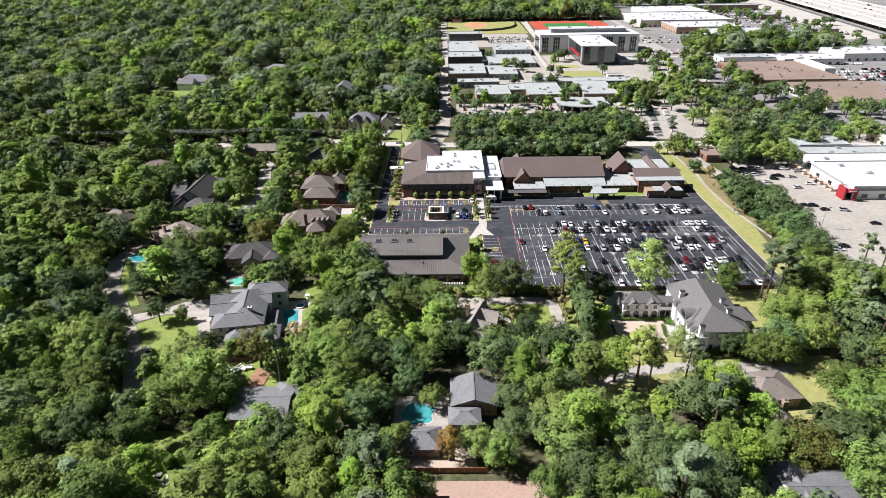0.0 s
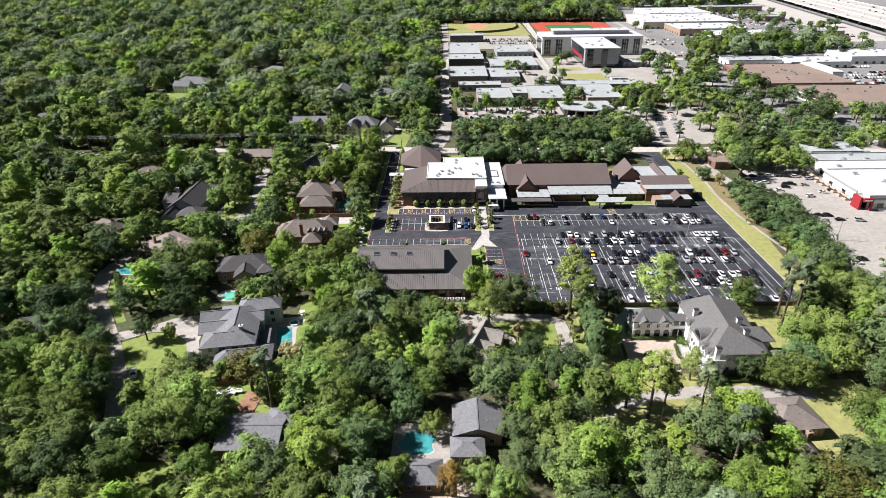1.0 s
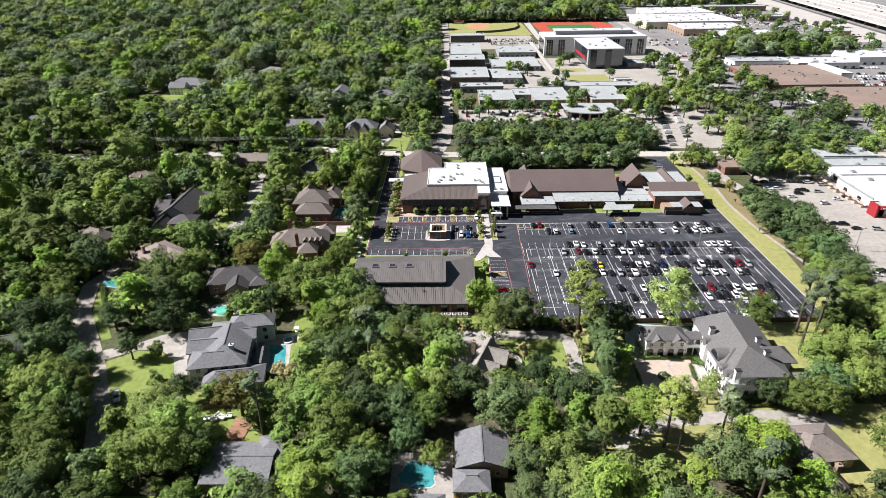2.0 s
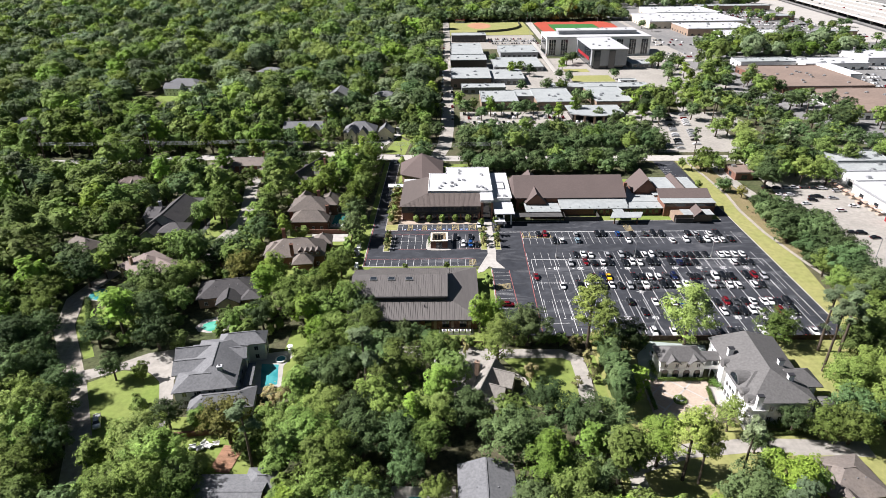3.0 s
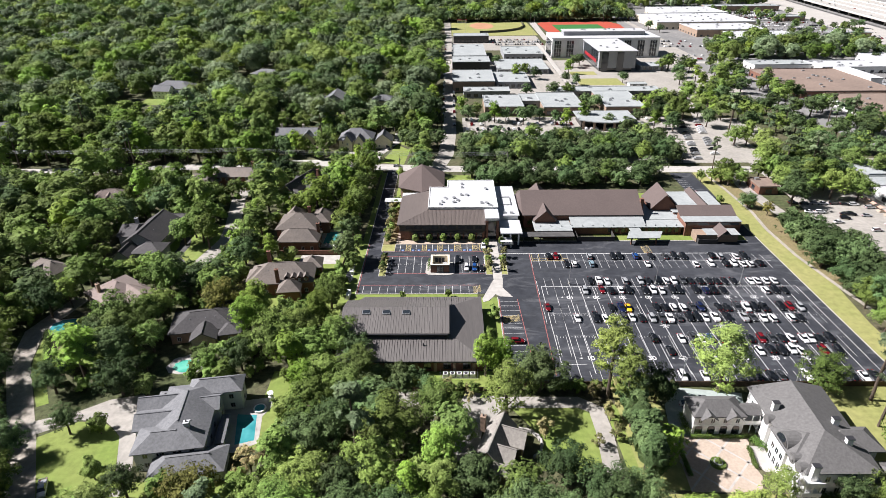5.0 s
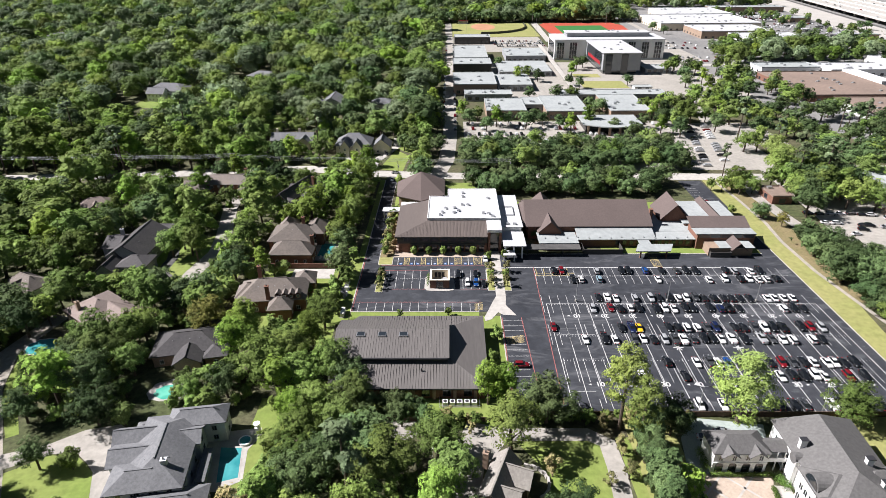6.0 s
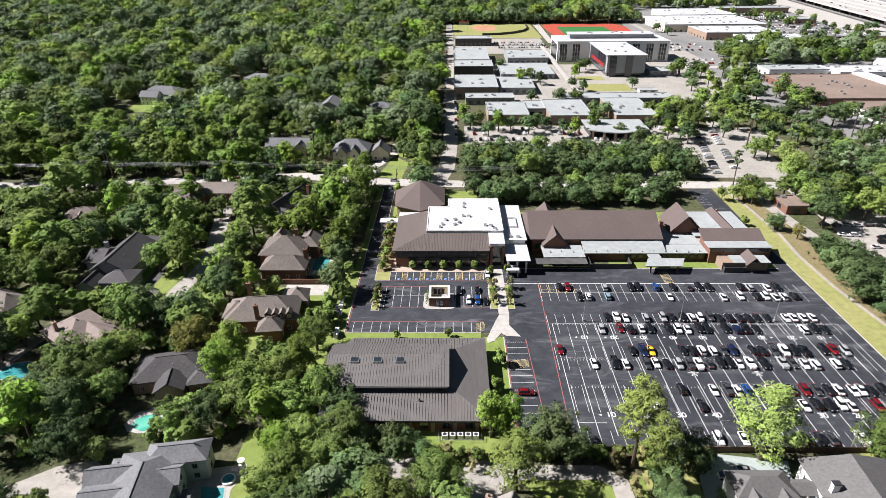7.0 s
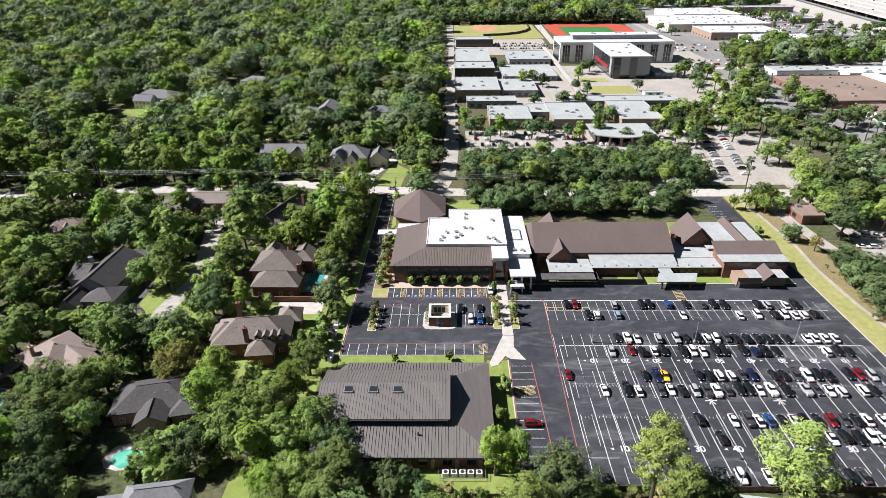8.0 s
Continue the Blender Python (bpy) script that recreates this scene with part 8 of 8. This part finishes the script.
for sx, sy, ss in ((-21.5, 54.6, 0.5), (-18, 55.2, 0.46), (-14.6, 55.4, 0.48), (-11.4, 54.8, 0.44), (-8.6, 54.2, 0.36), (-16, 53, 0.4), (-23, 50, 0.6), (-13, 49.5, 0.55), (-7, 49, 0.5), (34, 157.5, 0.28), (36.4, 157.8, 0.25)):
    tree("oak", sx, sy, ss, 40 * sx, "trees of the neighbourhood", int(sy))
for sx, sy, ss in ((133, 209, 0.6), (139, 208, 0.7), (128, 210, 0.5), (164, 198, 1.1), (158, 212, 1.0), (170, 190, 1.1), (146, 215, 0.7)):
    tree_mass("elm", sx, sy, ss, 30 * sx, int(sy))
for sx, sy in ((275, 297), (289, 294), (303, 293), (318, 296), (262, 300), (300, 282), (332, 288), (346, 296), (284, 284), (262, 284), (248, 290), (360, 300), (318, 280), (264, 380), (264, 396), (262, 410)):
    tree_mass(("oak", "elm", "tall")[int(sx) % 3], sx, sy, 0.9 + 0.04 * (int(sy) % 8), 30 * sx, int(sx))
# tall woods between the school, the shops and the church
WOODS_NORTH = "228,441 251,452 254,417 252,377 207,371 216,345 187,372 160,364 151,297 140,304 183,290 179,267 173,241 195,266 196,250 190,236 208,250 172,219 245,336 237,294 243,312 262,313 249,275 219,493 213,508"
WOODS_EAST = "230,400 232,425 212,410 240,360 226,320 222,345 262,345 205,325 210,300 222,280 212,262 232,258 186,232 214,242 268,295 270,260 176,385 168,350 280,330 205,395 190,330 238,470 262,480 250,500 262,430 160,330 162,312"
for w in (WOODS_NORTH + " " + WOODS_EAST).split():
    sx, sy = (float(q) for q in w.split(","))
    for _ in range(2 if sy > 320 else 1):
        tree_mass(wr.choice(("tall", "elm", "pine", "pine", "oak", "oak", "oak") if sy < 320 else ("oak", "elm", "elm", "oak", "tall")), sx + wr.uniform(-8, 8), sy + wr.uniform(-6, 6), wr.uniform(0.95, 1.4), wr.uniform(0, 360), wr.randrange(8))
for key, pieces in MASS.items():
    V, F, T, n = [], [], [], 0
    for co, faces, tone in pieces:
        V.append(co)
        T.append(np.full(len(co), tone))
        F += [tuple(n + i for i in q) for q in faces]
        n += len(co)
    me = bpy.data.meshes.new("woods")
    me.from_pydata(np.concatenate(V).tolist(), [], F)
    me.materials.append(MATS[key])
    me.attributes.new("tone", "FLOAT", "POINT").data.foreach_set("value", np.concatenate(T).astype(np.float32))
    tagged(new("woods_trunks" if key == "bark" else "woods", me), "brown tree trunks of the woods" if key == "bark" else "dense green woods between the houses", "woods", "", "stuff")


def hedge(x0, y0, x1, y1, h, label):
    """A clipped hedge: a row of leafy lumps along a line."""
    n = max(2, int(math.hypot(x1 - x0, y1 - y0) / 0.45))
    rng = np.random.default_rng(int(abs(x0 * 7 + y0)))
    c = np.array([(x0 + (x1 - x0) * i / n, y0 + (y1 - y0) * i / n, h * 0.5) for i in range(n + 1)])
    p, f = leaf_cloud(c, np.full(n + 1, h * 0.55), 1.0, 130 * n, 0.13, rng)
    me = bpy.data.meshes.new("hedge")
    me.from_pydata(p.tolist(), [], f.tolist())
    me.materials.append(MATS["hedge_leaf"])
    tagged(new("hedge", me), label, "hedge", "clipped hedges")


hedge(-129.4, 78, -119.4, 61, 2.2, "tall dark hedge along a lawn beside the street")
for q in ((60, 34.1, 73.6, 34.1), (73.6, 34.0, 75.3, 31.4), (55.3, 22, 55.6, 31), (71.6, 24.6, 72.4, 30.4), (77, 12.8, 95, 13.4)):
    hedge(*q, 1.0, "low clipped dark green hedge beside the villa forecourt")
for q in ((59.4, 35.5, 59.6, 41), (74.6, 33, 75.6, 30), (80.5, 15.6, 95.5, 15.4)):
    hedge(*q, 1.9, "clipped green hedge against the villa wall")


def far_wood(name, kind_leaf, spots, label):
    """Distant woods as one mesh: each tree a domed crown of lobes with leaf sprays."""
    rng = np.random.default_rng(len(spots))
    V, T, tones, n, told = [], [], [], 0, 0
    for x, y, s in spots:
        near = y < 560
        k = 9 if near else 7
        a = rng.uniform(0, 6.28) + np.arange(k) * 2.4
        q = np.sqrt((np.arange(k) + 0.2) / k) * rng.uniform(3.9, 5.0) * s
        tall = rng.uniform(0.9, 1.18) * s ** 0.75
        c = np.stack([q * np.cos(a), q * np.sin(a), (9.6 - 3.4 * (np.arange(k) / k) ** 1.5 + rng.uniform(-0.8, 0.8, k)) * tall], 1)
        c += np.array([x, y, 0])
        r = rng.uniform(1.7, 2.7, k) * s
        tone = (x * 0.731 + y * 0.377) % 1.0
        mid = np.array([x, y, 6.0 * tall])
        p, f = leaf_cloud(c, r * 1.1, 0.9, int((185 if near else 74) * s), (0.53 if near else 0.81) * s ** 0.6, rng, mid, 1.3, 0.5)
        V.append(p)
        T += (f + n).tolist()
        n += len(p)
        for cc, rr in zip(c, r):
            bv, bf = ball(cc, rr * 0.78, 0.88, rng, 3, 5)
            V.append(np.array(bv))
            T += [tuple(n + i for i in g) for g in bf]
            n += len(bv)
        bv, bf = ball((x, y, 4.4 * tall), 3.3 * s, 0.8, rng, 3, 6)
        V.append(np.array(bv))
        T += [tuple(n + i for i in g) for g in bf]
        n += len(bv)
        tones.append(np.full(n - told, tone))
        told = n
    me = bpy.data.meshes.new(name)
    me.from_pydata(np.concatenate(V).tolist(), [], T)
    me.materials.append(MATS[kind_leaf])
    me.attributes.new("tone", "FLOAT", "POINT").data.foreach_set("value", np.concatenate(tones).astype(np.float32))
    ob = new(name, me)
    return tagged(ob, label, "woods", "", "stuff")


spots = {"oak_leaf": [], "elm_leaf": [], "bright_leaf": [], "pine_leaf": [], "pale_leaf": []}
fg = {}
for _ in range(26000):
    y = 310 + 1150 * wr.random() ** 1.15
    half = 0.78 * (y + 130) + 30
    x = wr.uniform(-half, half * 1.0)
    s = wr.choice((1.0, 1.35, 1.7, 2.0, 2.3)) * wr.uniform(0.92, 1.08) * (1 + (y - 300) / 2600)
    if x > -14 and y > 880:
        s *= 1.25
    r = 5.0 * s
    if x > -14 and not (y > 892 and x < 285) and not (y > 1080 and x < 590) and not (285 < x < 440 and 545 < y < 632):
        continue
    if not free(x, y, r, 13 * s) and not (x > -14 and (y > 892 or 545 < y < 632)):
        continue
    i, j = int(x // 18), int(y // 18)
    if any((px - x) ** 2 + (py - y) ** 2 < (1.3 * r) ** 2 for a in (i - 1, i, i + 1) for b in (j - 1, j, j + 1) for px, py in fg.get((a, b), ())):
        continue
    fg.setdefault((i, j), []).append((x, y))
    # The large pine-coloured share puts the blue-grey of haze into the crowns.
    spots[wr.choices(("oak_leaf", "elm_leaf", "bright_leaf", "pine_leaf", "pale_leaf"), (2.6, 3.8, 1.3, 3.6, 0.5))[0]].append((x, y, s))
for k, label in (("oak_leaf", "distant dark green woods"), ("elm_leaf", "distant mid-green woods"), ("bright_leaf", "distant yellow-green woods"), ("pine_leaf", "distant woods tinted grey-green for haze"), ("pale_leaf", "distant thin pale woods")):
    for part_of in range(4):
        far_wood("distant_woods", k, spots[k][part_of::4], label)
